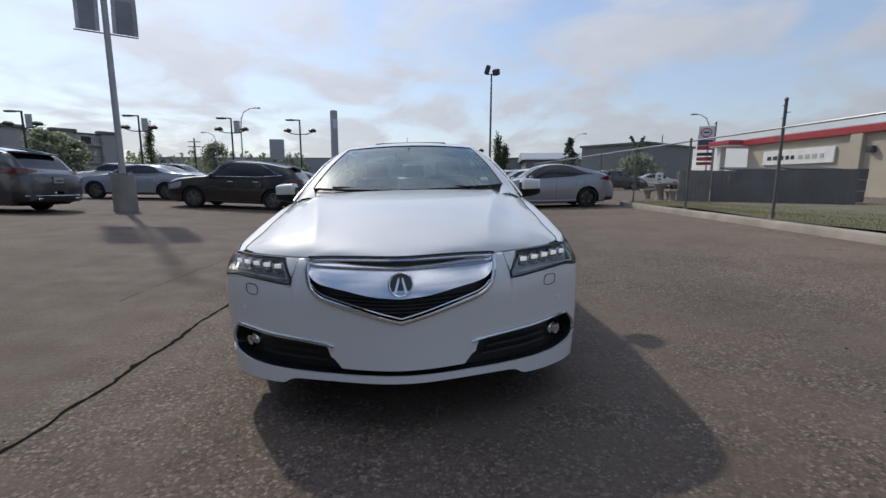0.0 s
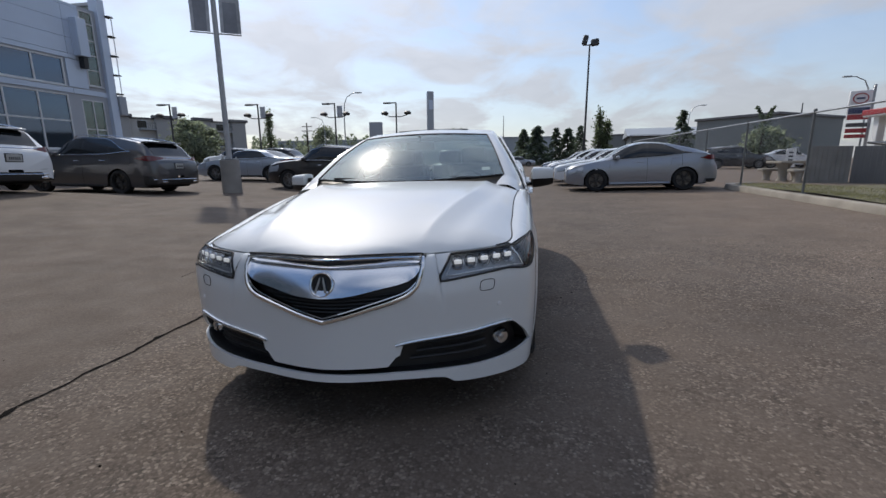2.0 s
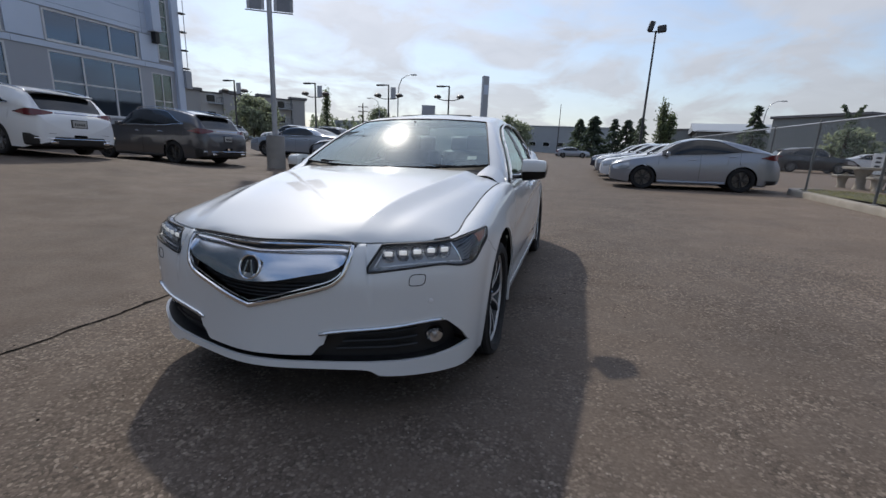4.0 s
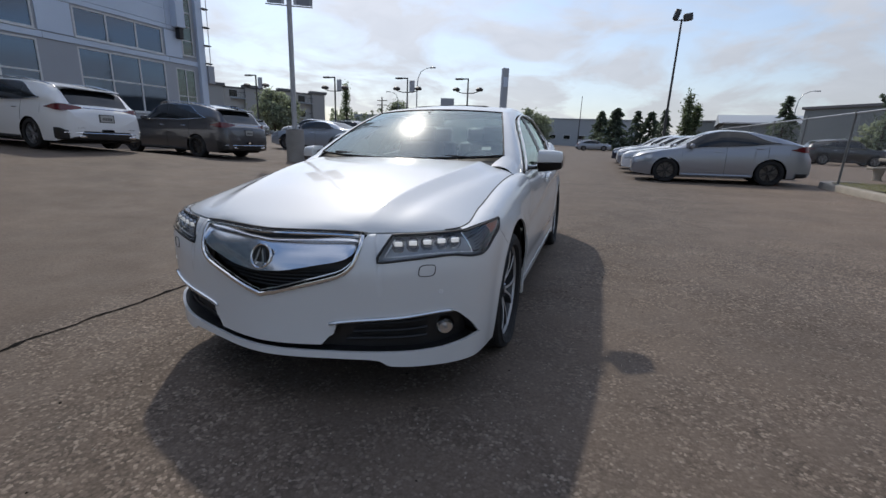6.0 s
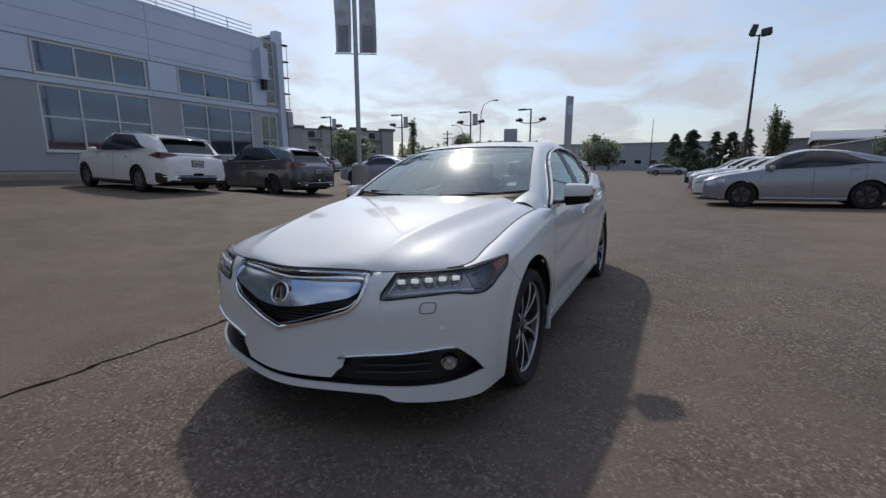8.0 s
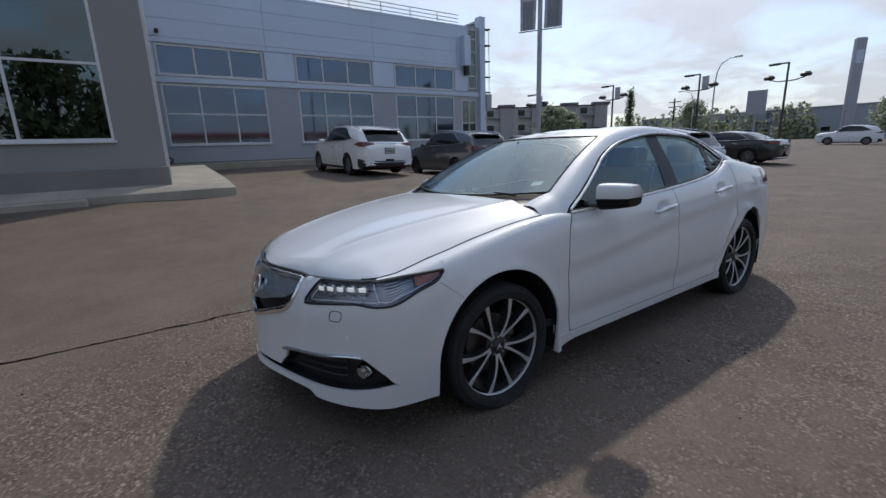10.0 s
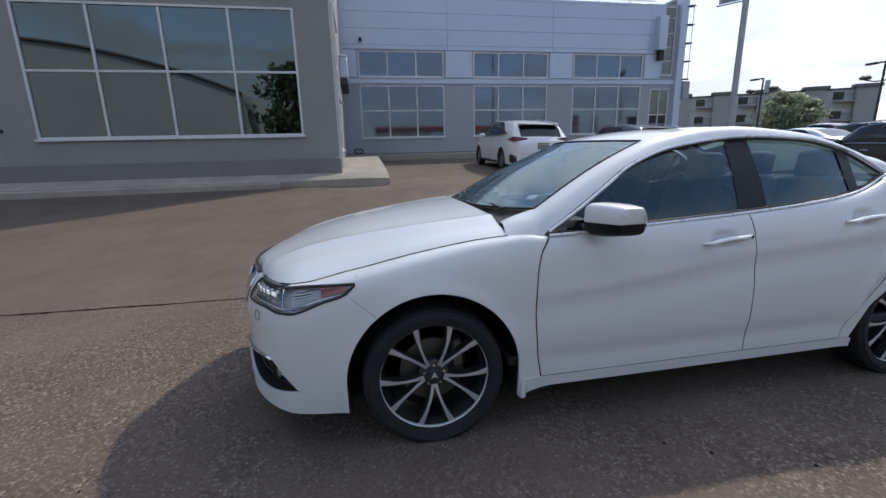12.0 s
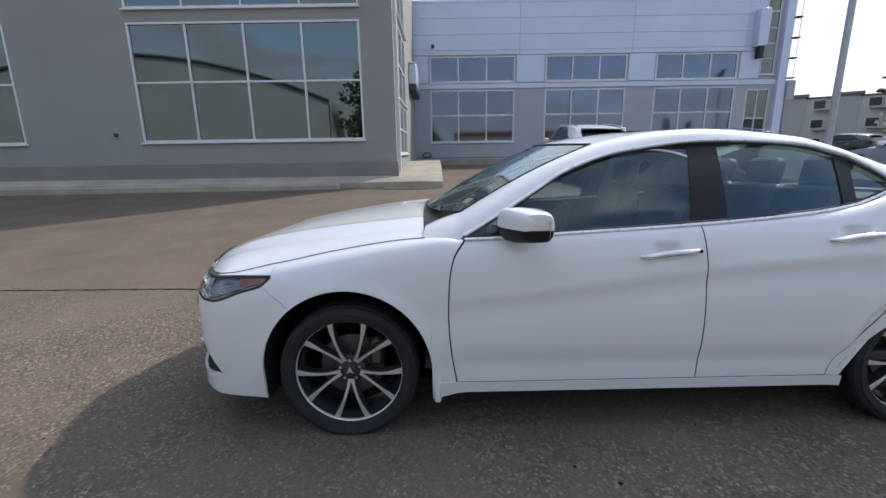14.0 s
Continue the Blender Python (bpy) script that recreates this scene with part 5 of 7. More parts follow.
win_top = fn([1.585, 1.75, 1.95, 2.096, 2.388, 2.83, 3.22, 3.47, 3.59, 3.70], [0.963, 1.053, 1.170, 1.253, 1.342, 1.386, 1.367, 1.305, 1.240, 1.161])


def inner_rail(y):
    """The edge of windshield, roof and rear window on one side."""
    if y < WS_T.y:
        p = WS_B.lerp(WS_T, max(0.0, (y - WS_B.y) / (WS_T.y - WS_B.y)))
        t = max(0.0, (y - WS_B.y) / (WS_T.y - WS_B.y))
        return Vector((p.x, y, p.z + 0.022 * math.sin(math.pi * t)))
    if y < RW_T.y:
        t = (y - WS_T.y) / (RW_T.y - WS_T.y)
        return Vector((mix(WS_T.x, RW_T.x, t), y, mix(WS_T.z, RW_T.z, t) + 0.060 * math.sin(math.pi * t**0.9)))
    t = min(1.0, (y - RW_T.y) / (RW_B.y - RW_T.y))
    p = RW_T.lerp(RW_B, t)
    return Vector((p.x, y, p.z + 0.02 * math.sin(math.pi * t)))


def side_pt(y, z, out=0.0):
    return Vector((side_x(z, y) + out, y, z))


for sg in (1, -1):
    k = Vector((sg, 1, 1))

    def fl(p):
        return Vector((sg * p.x, p.y, p.z))

    rows = []
    for y in np.r_[np.linspace(1.405, 3.70, 66), np.linspace(3.74, 4.10, 8)]:
        zl = win_top(y) + 0.012 if 1.585 <= y <= 3.70 else (hi_z(sy(y)) if y > 3.7 else 0.975)
        a = side_pt(y, zl) if y <= 3.70 else belt(sy(y), hi_z(sy(y)))
        if y < 1.585:
            a = belt(sy(y), hi_z(sy(y)))
        b = inner_rail(max(y, WS_B.y)) if y < 4.02 else RW_B + Vector((0.0, y - 4.02, -0.01))
        if y < WS_B.y:
            u = (y - 1.405) / (WS_B.y - 1.405)
            b = Vector((mix(0.665, WS_B.x, u), mix(1.425, WS_B.y, u), mix(1.004, WS_B.z, u**0.8)))
        b = Vector((b.x, max(y, b.y), b.z))
        row = []
        for v in np.linspace(0, 1, 8):
            p = a.lerp(b, v)
            d = (b - a)
            o = Vector((0.5, 0, 1)).normalized() * 0.14 * d.length * math.sin(math.pi * v)
            row.append(fl(p + o))
        rows.append([fl(a + Vector((-0.012, 0, 0)))] + row + [fl(b + Vector((0, 0, -0.012)))])
    part("roof_pillar", Geo().grid(rows), PAINT_WHITE, CAR, smooth=60)
    # side glass in three lights, their upright edges leaning back a little

    def glass_sheet(ya, yb, la, lb, z0, z1, out, n=26):
        rows_ = []
        for u in np.linspace(0, 1, n):
            r_ = []
            for v in np.linspace(0, 1, 9):
                y = mix(ya + mix(*la, v), yb + mix(*lb, v), u)
                zb, zt_ = belt_z(y) + z0, max(win_top(y) - z1, belt_z(y) + z0 + 0.002)
                r_.append(fl(side_pt(y, mix(zb, zt_, v), out)))
            rows_.append(r_)
        return Geo().grid(rows_)

    no = (0.0, 0.0)
    b0, b1, c0 = (-0.042, 0.022), (-0.027, 0.006), (-0.028, 0.004)
    for name, y0, y1, l0, l1, label in (("front_window", 1.66, 2.715, no, b0, "tinted front door window"), ("rear_window_light", 2.842, 3.445, b1, c0, "tinted rear door window"), ("quarter_window", 3.485, 3.692, c0, no, "small tinted quarter window")):
        part(name, glass_sheet(y0, y1, l0, l1, 0.012, 0.010, -0.006), SIDE_GLASS, CAR, label)
    part("pillar_cover", glass_sheet(2.700, 2.862, b0, b1, 0.005, 0.004, -0.002, 5), PILLAR_BLACK, CAR, "satin black pillar cover")
    part("pillar_cover", glass_sheet(3.430, 3.500, c0, c0, 0.005, 0.004, 0.001, 5), PILLAR_BLACK, CAR, "satin black pillar cover")
    rows = []
    for y in np.linspace(1.588, 1.70, 8):
        rows.append([fl(side_pt(y, z, 0.001)) for z in np.linspace(belt_z(y) + 0.004, max(win_top(y) - 0.006, belt_z(y) + 0.006), 4)])
    part("mirror_sail", Geo().grid(rows), GLOSS_BLACK, CAR, "black mirror base triangle")
    upper = [fl(side_pt(y, win_top(y) + 0.003, 0.004)) for y in np.linspace(1.60, 3.695, 60)]
    lower = [fl(side_pt(y, belt_z(y) + 0.002, 0.006)) for y in np.linspace(3.695, 1.60, 40)]
    part("window_seal", Geo().tube([p + Vector((0, 0, -0.008)) for p in upper] + [p + Vector((0, 0, 0.010)) for p in lower] + [upper[0] + Vector((0, 0, -0.008))], 0.0060, 6, cap=False), SEAL, CAR)
    part("window_trim", Geo().tube([p + Vector((sg * 0.016, 0, 0.006)) for p in upper], 0.0080, 6), BRIGHT_TRIM, CAR, "thin chrome window trim")
    part("belt_trim", Geo().tube([p + Vector((sg * 0.012, 0, 0.002)) for p in lower], 0.0075, 6), BRIGHT_TRIM, CAR, "thin chrome trim below the windows")
    # mirror
    rows = []
    for t in np.linspace(0, 1, 11):
        sxm = mix(0.925, 1.065, t)
        row = []
        for ph in np.linspace(0, 2 * math.pi, 21):
            c, s_ = math.cos(ph), math.sin(ph)
            yy_ = 1.845 + 0.055 * t + (0.085 if c > 0 else 0.10) * math.copysign(abs(c) ** 0.40, c) * (1 - 0.24 * t * t)
            zz_ = 1.031 + (0.078 if s_ > 0 else 0.076) * math.copysign(abs(s_) ** 0.46, s_) * (1 - 0.18 * t * t) + 0.004 * t - (0.022 * (c > 0) * c * c if s_ > 0 else 0.0)
            row.append((sg * sxm, yy_, zz_))
        rows.append(row)
    n_r = len(rows[0])
    rows = [[(sg * 0.912, 1.845 + (q[1] - 1.845) * 0.55, 1.031 + (q[2] - 1.031) * 0.6) for q in rows[0]]] + rows + [[(sg * 1.077, 1.905 + (q[1] - 1.905) * 0.9, 1.037 + (q[2] - 1.037) * 0.9) for q in rows[-1]], [(sg * 1.084, 1.905, 1.037)] * n_r]
    cut = 1.024
    top_ = [[(q[0], q[1], max(q[2], cut)) for q in r] for r in rows]
    low = [[(q[0], 1.875 + (q[1] - 1.875) * (1.0 - 0.10 * max(0, cut - q[2]) / 0.04), min(q[2], cut - 0.003)) for q in r] for r in rows]
    mir = part("mirror", Geo().grid(top_), PAINT_WHITE, CAR, "white wing mirror with a black lower half", smooth=50)
    part("mirror_base", Geo().grid(low), PILLAR_BLACK, mir, "gloss black lower shell", smooth=50)
    part("mirror_stalk", Geo().tube([(sg * 0.82, 1.78, 0.985), (sg * 0.90, 1.81, 0.985), (sg * 0.97, 1.84, 0.99)], [0.03, 0.028, 0.03], 8, flat=0.6), GLOSS_BLACK, mir)
    part("mirror_glass", Geo().plate([(0.0, -0.045), (0.15, -0.04), (0.16, 0.035), (0.02, 0.05)], (sg * 0.935, 1.934, 1.03), (sg * 1, 0.05, 0), (0, 0, 1), 0.002), CHROME, mir, smooth=0)
    # door handles
    for y0, zh in ((2.40, 0.872), (3.27, 0.930)):
        s0 = sy(y0)
        pts, rr = [], []
        for t in np.linspace(0, 1, 13):
            z = zh + 0.028 * t
            o = 0.004 + 0.026 * math.sin(math.pi * min(1, t * 1.0)) ** 0.5
            pts.append(belt(sg * (s0 + 0.275 * t), z, o))
            rr.append(0.008 + 0.010 * math.sin(math.pi * t) ** 0.6)
        h = part("door_handle", Geo().tube(pts, rr, 10, flat=0.75), PAINT_WHITE, CAR, "white pull handle with a chrome strip")
        part("handle_strip", Geo().tube([p + Vector((sg * 0.006, 0, -0.010)) for p in pts[1:-1]], 0.0035, 6), CHROME, h)
part("key_lock", Geo().lathe([(0, -0.002), (0.008, -0.002), (0.009, 0.004)], "x", 12, (0, 0, 0)), PLASTIC, CAR, m=Matrix.Translation(belt(sy(2.665), 0.894, 0.020)))

# roof
rows = []
for i in range(25):
    t = i / 24
    row = []
    for a in np.linspace(-1, 1, 25):
        y0 = mix(WS_CT.y, WS_T.y, a * a)
        y1 = mix(RW_CT.y, RW_T.y, a * a)
        y = mix(y0, y1, t)
        e = inner_rail(min(max(y, WS_T.y * 0 + y), 3.36))
        zc = mix(WS_CT.z, RW_CT.z, t) + 0.062 * math.sin(math.pi * t**0.85)
        row.append((a * e.x, y, mix(zc, e.z, a * a)))
    rows.append(row)
part("roof", Geo().grid(rows), PAINT_WHITE, CAR, smooth=60)
rows2 = [[(p[0] * 0.97, p[1], p[2] - 0.03) for p in r] for r in rows]
part("headliner", Geo().grid(rows2), HEADLINER, CAR)
g = Geo().grid([[(x, y, 1.4735 - 0.02 * (y - 2.75) ** 2 - 0.075 * x * x) for x in np.linspace(-0.34, 0.34, 9)] for y in np.linspace(2.55, 2.95, 8)])
part("sunroof", g, GLOSS_BLACK, CAR, "dark glass sunroof")
part("antenna", Geo().tube([(0.0, 3.22, 1.42), (0.0, 3.30, 1.475), (0.0, 3.36, 1.478), (0.0, 3.39, 1.42)], [0.03, 0.012, 0.008, 0.02], 8, flat=0.5), PAINT_WHITE, CAR, "small shark-fin antenna")
rows = []
for t in np.linspace(0, 1, 12):
    row = []
    for a in np.linspace(-1, 1, 17):
        y = mix(mix(RW_CB.y, RW_B.y, a * a), mix(4.80, 4.62, a * a), t)
        e = belt(sy(min(y, 4.66)), hi_z(sy(min(y, 4.66))))
        zc = mix(1.110, 1.085, t)
        row.append((a * e.x, y, mix(zc, e.z, a * a)))
    rows.append(row)
part("trunk_lid", Geo().grid(rows), PAINT_WHITE, CAR)

# cabin furniture
part("cabin_floor", Geo().box((0, 2.6, 0.34), (1.74, 2.4, 0.05), 0.01), TRIM_IN, CAR)
rows = []
for x in np.linspace(-0.74, 0.74, 17):
    rows.append([(x, 1.50 + 0.03 * (x / 0.74) ** 2, 0.99), (x, 1.66, 1.012 + 0.02 * math.exp(-(((x - 0.38) / 0.2) ** 2))), (x, 1.86, 1.000 + 0.03 * math.exp(-(((x - 0.38) / 0.2) ** 2))), (x, 1.97, 0.95), (x, 1.98, 0.62)])
part("dashboard", Geo().grid(rows), TRIM_IN, CAR, "dark dashboard", smooth=60)
g = Geo().tube([(0.38 + 0.185 * math.cos(t), 2.12 + 0.07 * math.sin(t), 0.91 + 0.17 * math.sin(t)) for t in np.linspace(0, 2 * math.pi, 33)], 0.016, 8, cap=False)
g.box((0.38, 2.11, 0.905), (0.16, 0.05, 0.12), 0.02).tube([(0.38, 1.95, 0.86), (0.38, 2.10, 0.90)], 0.03, 8).tube([(0.20, 2.12, 0.91), (0.56, 2.12, 0.91)], 0.014, 6)
part("steering_wheel", g, TRIM_IN, CAR)


def seat(x, y0, w, parent):
    g = Geo().box((x, y0, 0.60), (w, 0.50, 0.16), 0.05)
    s_ = part("seat", g, LEATHER, parent, "grey leather seat")
    back = Geo().box((x, y0 + 0.32, 0.86), (w * 0.94, 0.13, 0.58), 0.05, Matrix.Rotation(radians(-14), 3, "X"))
    part("seat_back", back, LEATHER, s_)
    part("headrest", Geo().box((x, y0 + 0.42, 1.215), (0.25, 0.10, 0.17), 0.045, Matrix.Rotation(radians(-10), 3, "X")), LEATHER, s_)
    for d in (-0.06, 0.06):
        part("headrest_post", Geo().tube([(x + d, y0 + 0.39, 1.08), (x + d, y0 + 0.42, 1.16)], 0.006, 6), CHROME, s_)


for x in (0.37, -0.37):
    seat(x, 2.42, 0.50, CAR)
for x in (0.45, 0.0, -0.45):
    seat(x, 3.17, 0.44, CAR)
part("parcel_shelf", Geo().box((0, 3.90, 1.07), (1.2, 0.42, 0.03), 0.01), TRIM_IN, CAR)
part("rear_view_mirror", Geo().box((0.0, 2.06, 1.31), (0.24, 0.035, 0.07), 0.015), TRIM_IN, CAR)
part("mirror_bracket", Geo().tube([(0, 2.06, 1.33), (0, 2.05, 1.385)], 0.012, 6), TRIM_IN, CAR)
part("console", Geo().box((0, 2.35, 0.62), (0.24, 0.9, 0.34), 0.04), TRIM_IN, CAR)
for sg in (1, -1):
    part("door_lining", Geo().grid([[belt(sg * s, mix(0.35, hi_z(s) - 0.012, v), -0.055) for v in np.linspace(0, 1, 6)] for s in np.linspace(sy(1.62), sy(3.6), 14)]), TRIM_IN, CAR)


# wheels
def make_wheel(parent, sg, wy, spokes=10, name="wheel"):
    m = Matrix.Translation((sg * 0.80, wy, HUB - 0.016)) @ (pose(0, 0, 0) if sg > 0 else pose(0, 0, 0, 0, 0, 180))
    R, RI, W = 0.337, 0.259, 0.112
    tyre = [(RI, -W * 0.8), (RI + 0.012, -W * 0.98), (RI + 0.045, -W * 1.04), (R - 0.03, -W * 0.99), (R - 0.010, -W * 0.90), (R - 0.002, -W * 0.72)]
    for u in (-0.52, -0.18, 0.18, 0.52):
        tyre += [(R, W * (u - 0.13)), (R, W * (u + 0.13)), (R - 0.007, W * (u + 0.14)), (R - 0.007, W * (u + 0.20))]
    tyre += [(R - 0.002, W * 0.74), (R - 0.010, W * 0.90), (R - 0.03, W * 0.99), (RI + 0.045, W * 1.04), (RI + 0.012, W * 0.98), (RI, W * 0.8)]
    tg = Geo().lathe(tyre, "x", 96)
    # the tyre bears the car: its foot is pressed flat
    tg.v = [(x * (1.0 + 0.10 * smooth01((-0.24 - z) / 0.08)), y, max(z, -(HUB - 0.018))) for x, y, z in tg.v]
    w = part(name, tg, TYRE, parent, "black tyre on a ten-spoke two-tone alloy rim", m=m, smooth=30)
    part("rim_barrel", Geo().lathe([(RI + 0.003, -0.09), (RI - 0.02, -0.085), (RI - 0.03, -0.02), (RI - 0.022, 0.05), (RI - 0.012, 0.075)], "x", 56), ALLOY_DARK, w)
    part("rim_lip", Geo().lathe([(RI - 0.005, 0.074), (RI - 0.003, 0.084), (RI + 0.002, 0.088), (RI + 0.007, 0.086), (RI + 0.008, 0.076)], "x", 64), ALLOY, w, "machined rim edge")
    part("brake_disc", Geo().lathe([(0.06, -0.03), (0.158, -0.03), (0.16, -0.02), (0.158, -0.006), (0.06, -0.006)], "x", 40), BRAKE, w, "rusty grey brake disc")
    part("brake_caliper", Geo().box((-0.01, 0.125, 0.075), (0.075, 0.075, 0.15), 0.02), BRAKE, w)
    part("hub_back", Geo().lathe([(0.0, 0.0), (0.072, 0.0), (0.078, 0.02), (0.072, 0.048), (0.04, 0.06), (0.0, 0.06)], "x", 30), ALLOY_DARK, w)

    def arm(wid, r0, r1, x0, x1, thick, side, name_):
        """One limb of a V-shaped pair: from a shared root it bends aside towards the rim."""
        rows = []
        for t in np.linspace(0, 1, 10):
            r, x = mix(r0, r1, t), mix(x0, x1, t) + 0.010 * math.sin(math.pi * t)
            phi = side * (radians(6.5) + radians(11.0) * t**0.8)
            hw = wid * (1.15 - 0.35 * math.sin(math.pi * min(1, t * 1.25)) + 3.2 * max(0, t - 0.62) ** 1.7)
            c, s_ = Vector((0, math.cos(phi), math.sin(phi))), Vector((0, -math.sin(phi), math.cos(phi)))
            o = Vector((x, 0, 0)) + c * r
            dn = Vector((-thick, 0, 0))
            rows.append([o - s_ * hw * 1.25 + dn, o - s_ * hw, o + s_ * hw, o + s_ * hw * 1.25 + dn])
        return Geo().grid(rows).mesh(name_, 30)

    for sd in (1, -1):
        face = arm(0.0066, 0.050, RI - 0.004, 0.060, 0.080, 0.003, sd, "spoke")
        body = arm(0.0105, 0.048, RI - 0.003, 0.056, 0.076, 0.045, sd, "spoke_body")
        for k in range(spokes // 2):
            rot = Matrix.Rotation(-math.pi / 2 + 2 * math.pi * k / (spokes // 2), 4, "X")
            part("spoke", face, ALLOY, w, "machined spoke face", m=rot)
            part("spoke_body", body, ALLOY_DARK, w, m=rot)
    for k in range(5):
        t = 2 * math.pi * (k + 0.25) / 5
        part("wheel_nut", Geo().lathe([(0.0, 0.066), (0.008, 0.066), (0.010, 0.058), (0.012, 0.045)], "x", 6, (0, 0.050 * math.cos(t), 0.050 * math.sin(t))), CHROME, w)
    part("centre_cap", Geo().lathe([(0.0, 0.072), (0.026, 0.071), (0.031, 0.066), (0.033, 0.055)], "x", 24), ALLOY_DARK, w, "dark centre cap")
    part("cap_mark", Geo().plate([(-0.018, -0.016), (0.0, 0.020), (0.018, -0.016), (0.0, -0.006)], (0.0725, 0, 0), (0, 1, 0), (0, 0, 1), 0.001), ALLOY, w, smooth=0)
    return w


for sg in (1, -1):
    for wy in WHEEL_Y:
        make_wheel(CAR, sg, wy)
for sg in (1, -1):
    part("exhaust_tip", Geo().lathe([(0.035, 0.0), (0.038, 0.0), (0.038, -0.12), (0.034, -0.12)], "y", 18, (sg * 0.55, 4.80, 0.27)), CHROME, CAR)

# ---- the other cars ----
TINT = worn("tinted_car_window", (0.010, 0.012, 0.014), 0.06, 0.2, 4, 60, spec=0.6)
HEAD_LENS = worn("pale_headlamp", (0.45, 0.47, 0.50), 0.12, 0.1, 10, 90, metal=0.5, coat=0.6)
RIM = worn("grey_rim", (0.28, 0.28, 0.29), 0.35, 0.15, 12, 120, metal=0.7)
RIM_DARK = worn("dark_rim", (0.05, 0.05, 0.052), 0.35, 0.2, 12, 120, metal=0.5)
wheel_parts = {}


def wheel_meshes():
    if wheel_parts:
        return wheel_parts
    R, RI, W = 0.355, 0.245, 0.11
    wheel_parts["tyre"] = Geo().lathe([(RI, -W * 0.8), (RI + 0.02, -W), (R - 0.03, -W), (R - 0.004, -W * 0.75), (R, 0), (R - 0.004, W * 0.75), (R - 0.03, W), (RI + 0.02, W), (RI, W * 0.8)], "x", 40).mesh("tyre", 40)
    g = Geo().lathe([(RI + 0.005, 0.07), (RI - 0.014, 0.075), (RI - 0.02, 0.05), (RI - 0.03, -0.06)], "x", 40)
    for k in range(10):
        t = 2 * math.pi * k / 10 + (0.12 if k % 2 else -0.12)
        m = Matrix.Rotation(t, 3, "X")
        g.box(m @ Vector((0.055, 0.145, 0)), (0.03, 0.20, 0.026), 0.006, m)
    g.lathe([(0.0, 0.075), (0.05, 0.072), (0.06, 0.05), (0.06, 0.02)], "x", 20)
    wheel_parts["rim"] = g.mesh("rim", 40)
    wheel_parts["disc"] = Geo().lathe([(0.0, 0.0), (0.22, 0.0), (0.22, -0.02)], "x", 28).mesh("brake_disc", 40)
    return wheel_parts


SHAPES = {
    "suv": dict(top=([0, 0.02, 0.08, 0.25, 0.29, 0.40, 0.50, 0.68, 0.82, 0.895, 0.972, 1.0], [0.50, 0.55, 0.615, 0.67, 0.70, 0.94, 1.0, 0.985, 0.935, 0.882, 0.645, 0.575]),
                belt=([0, 0.1, 0.28, 0.6, 0.85, 0.95, 1.0], [0.48, 0.56, 0.635, 0.650, 0.675, 0.65, 0.55]), ws=(0.295, 0.395), rg=(0.899, 0.966), dlo=(0.315, 0.64, 0.845), cuts=(0.515, 0.70)),
    "sedan": dict(top=([0, 0.03, 0.10, 0.25, 0.29, 0.44, 0.56, 0.70, 0.86, 0.90, 0.98, 1.0], [0.50, 0.57, 0.61, 0.69, 0.715, 0.965, 1.0, 0.965, 0.775, 0.755, 0.735, 0.66]),
                  belt=([0, 0.1, 0.28, 0.6, 0.85, 1.0], [0.49, 0.58, 0.665, 0.695, 0.735, 0.66]), ws=(0.29, 0.43), rg=(0.70, 0.845), dlo=(0.325, 0.63, 0.775), cuts=(0.545, 0.70)),
    "fastback": dict(top=([0, 0.03, 0.10, 0.25, 0.28, 0.43, 0.53, 0.66, 0.80, 0.90, 0.96, 0.985, 1.0], [0.48, 0.55, 0.60, 0.665, 0.70, 0.95, 1.0, 0.975, 0.885, 0.79, 0.715, 0.60, 0.50]),
                     belt=([0, 0.1, 0.28, 0.6, 0.85, 0.95, 1.0], [0.46, 0.55, 0.64, 0.68, 0.725, 0.69, 0.49]), ws=(0.28, 0.425), rg=(0.72, 0.94), dlo=(0.315, 0.60, 0.83), cuts=(0.545, 0.77)),
}


def ground_pose(x, y, yaw, span=2.8):
    """The pose of a car whose middle stands at x, y, laid on the ground; yaw: where its tail points, from +y."""
    a = radians(yaw)
    d = Vector((-math.sin(a), math.cos(a)))
    e = Vector((math.cos(a), math.sin(a)))
    p = Vector((x, y))
    f, r = p - d * span / 2, p + d * span / 2
    zf, zr = gh(f.x, f.y), gh(r.x, r.y)
    l, q = p - e * 0.8, p + e * 0.8
    zl, zq = gh(l.x, l.y), gh(q.x, q.y)
    yv = Vector((d.x, d.y, (zr - zf) / span)).normalized()
    xv = Vector((e.x, e.y, (zq - zl) / 1.6)).normalized()
    zv = xv.cross(yv).normalized()
    xv = yv.cross(zv)
    m = Matrix((xv, yv, zv)).transposed().to_4x4()
    m.translation = (x, y, (zf + zr) / 2)
    return m


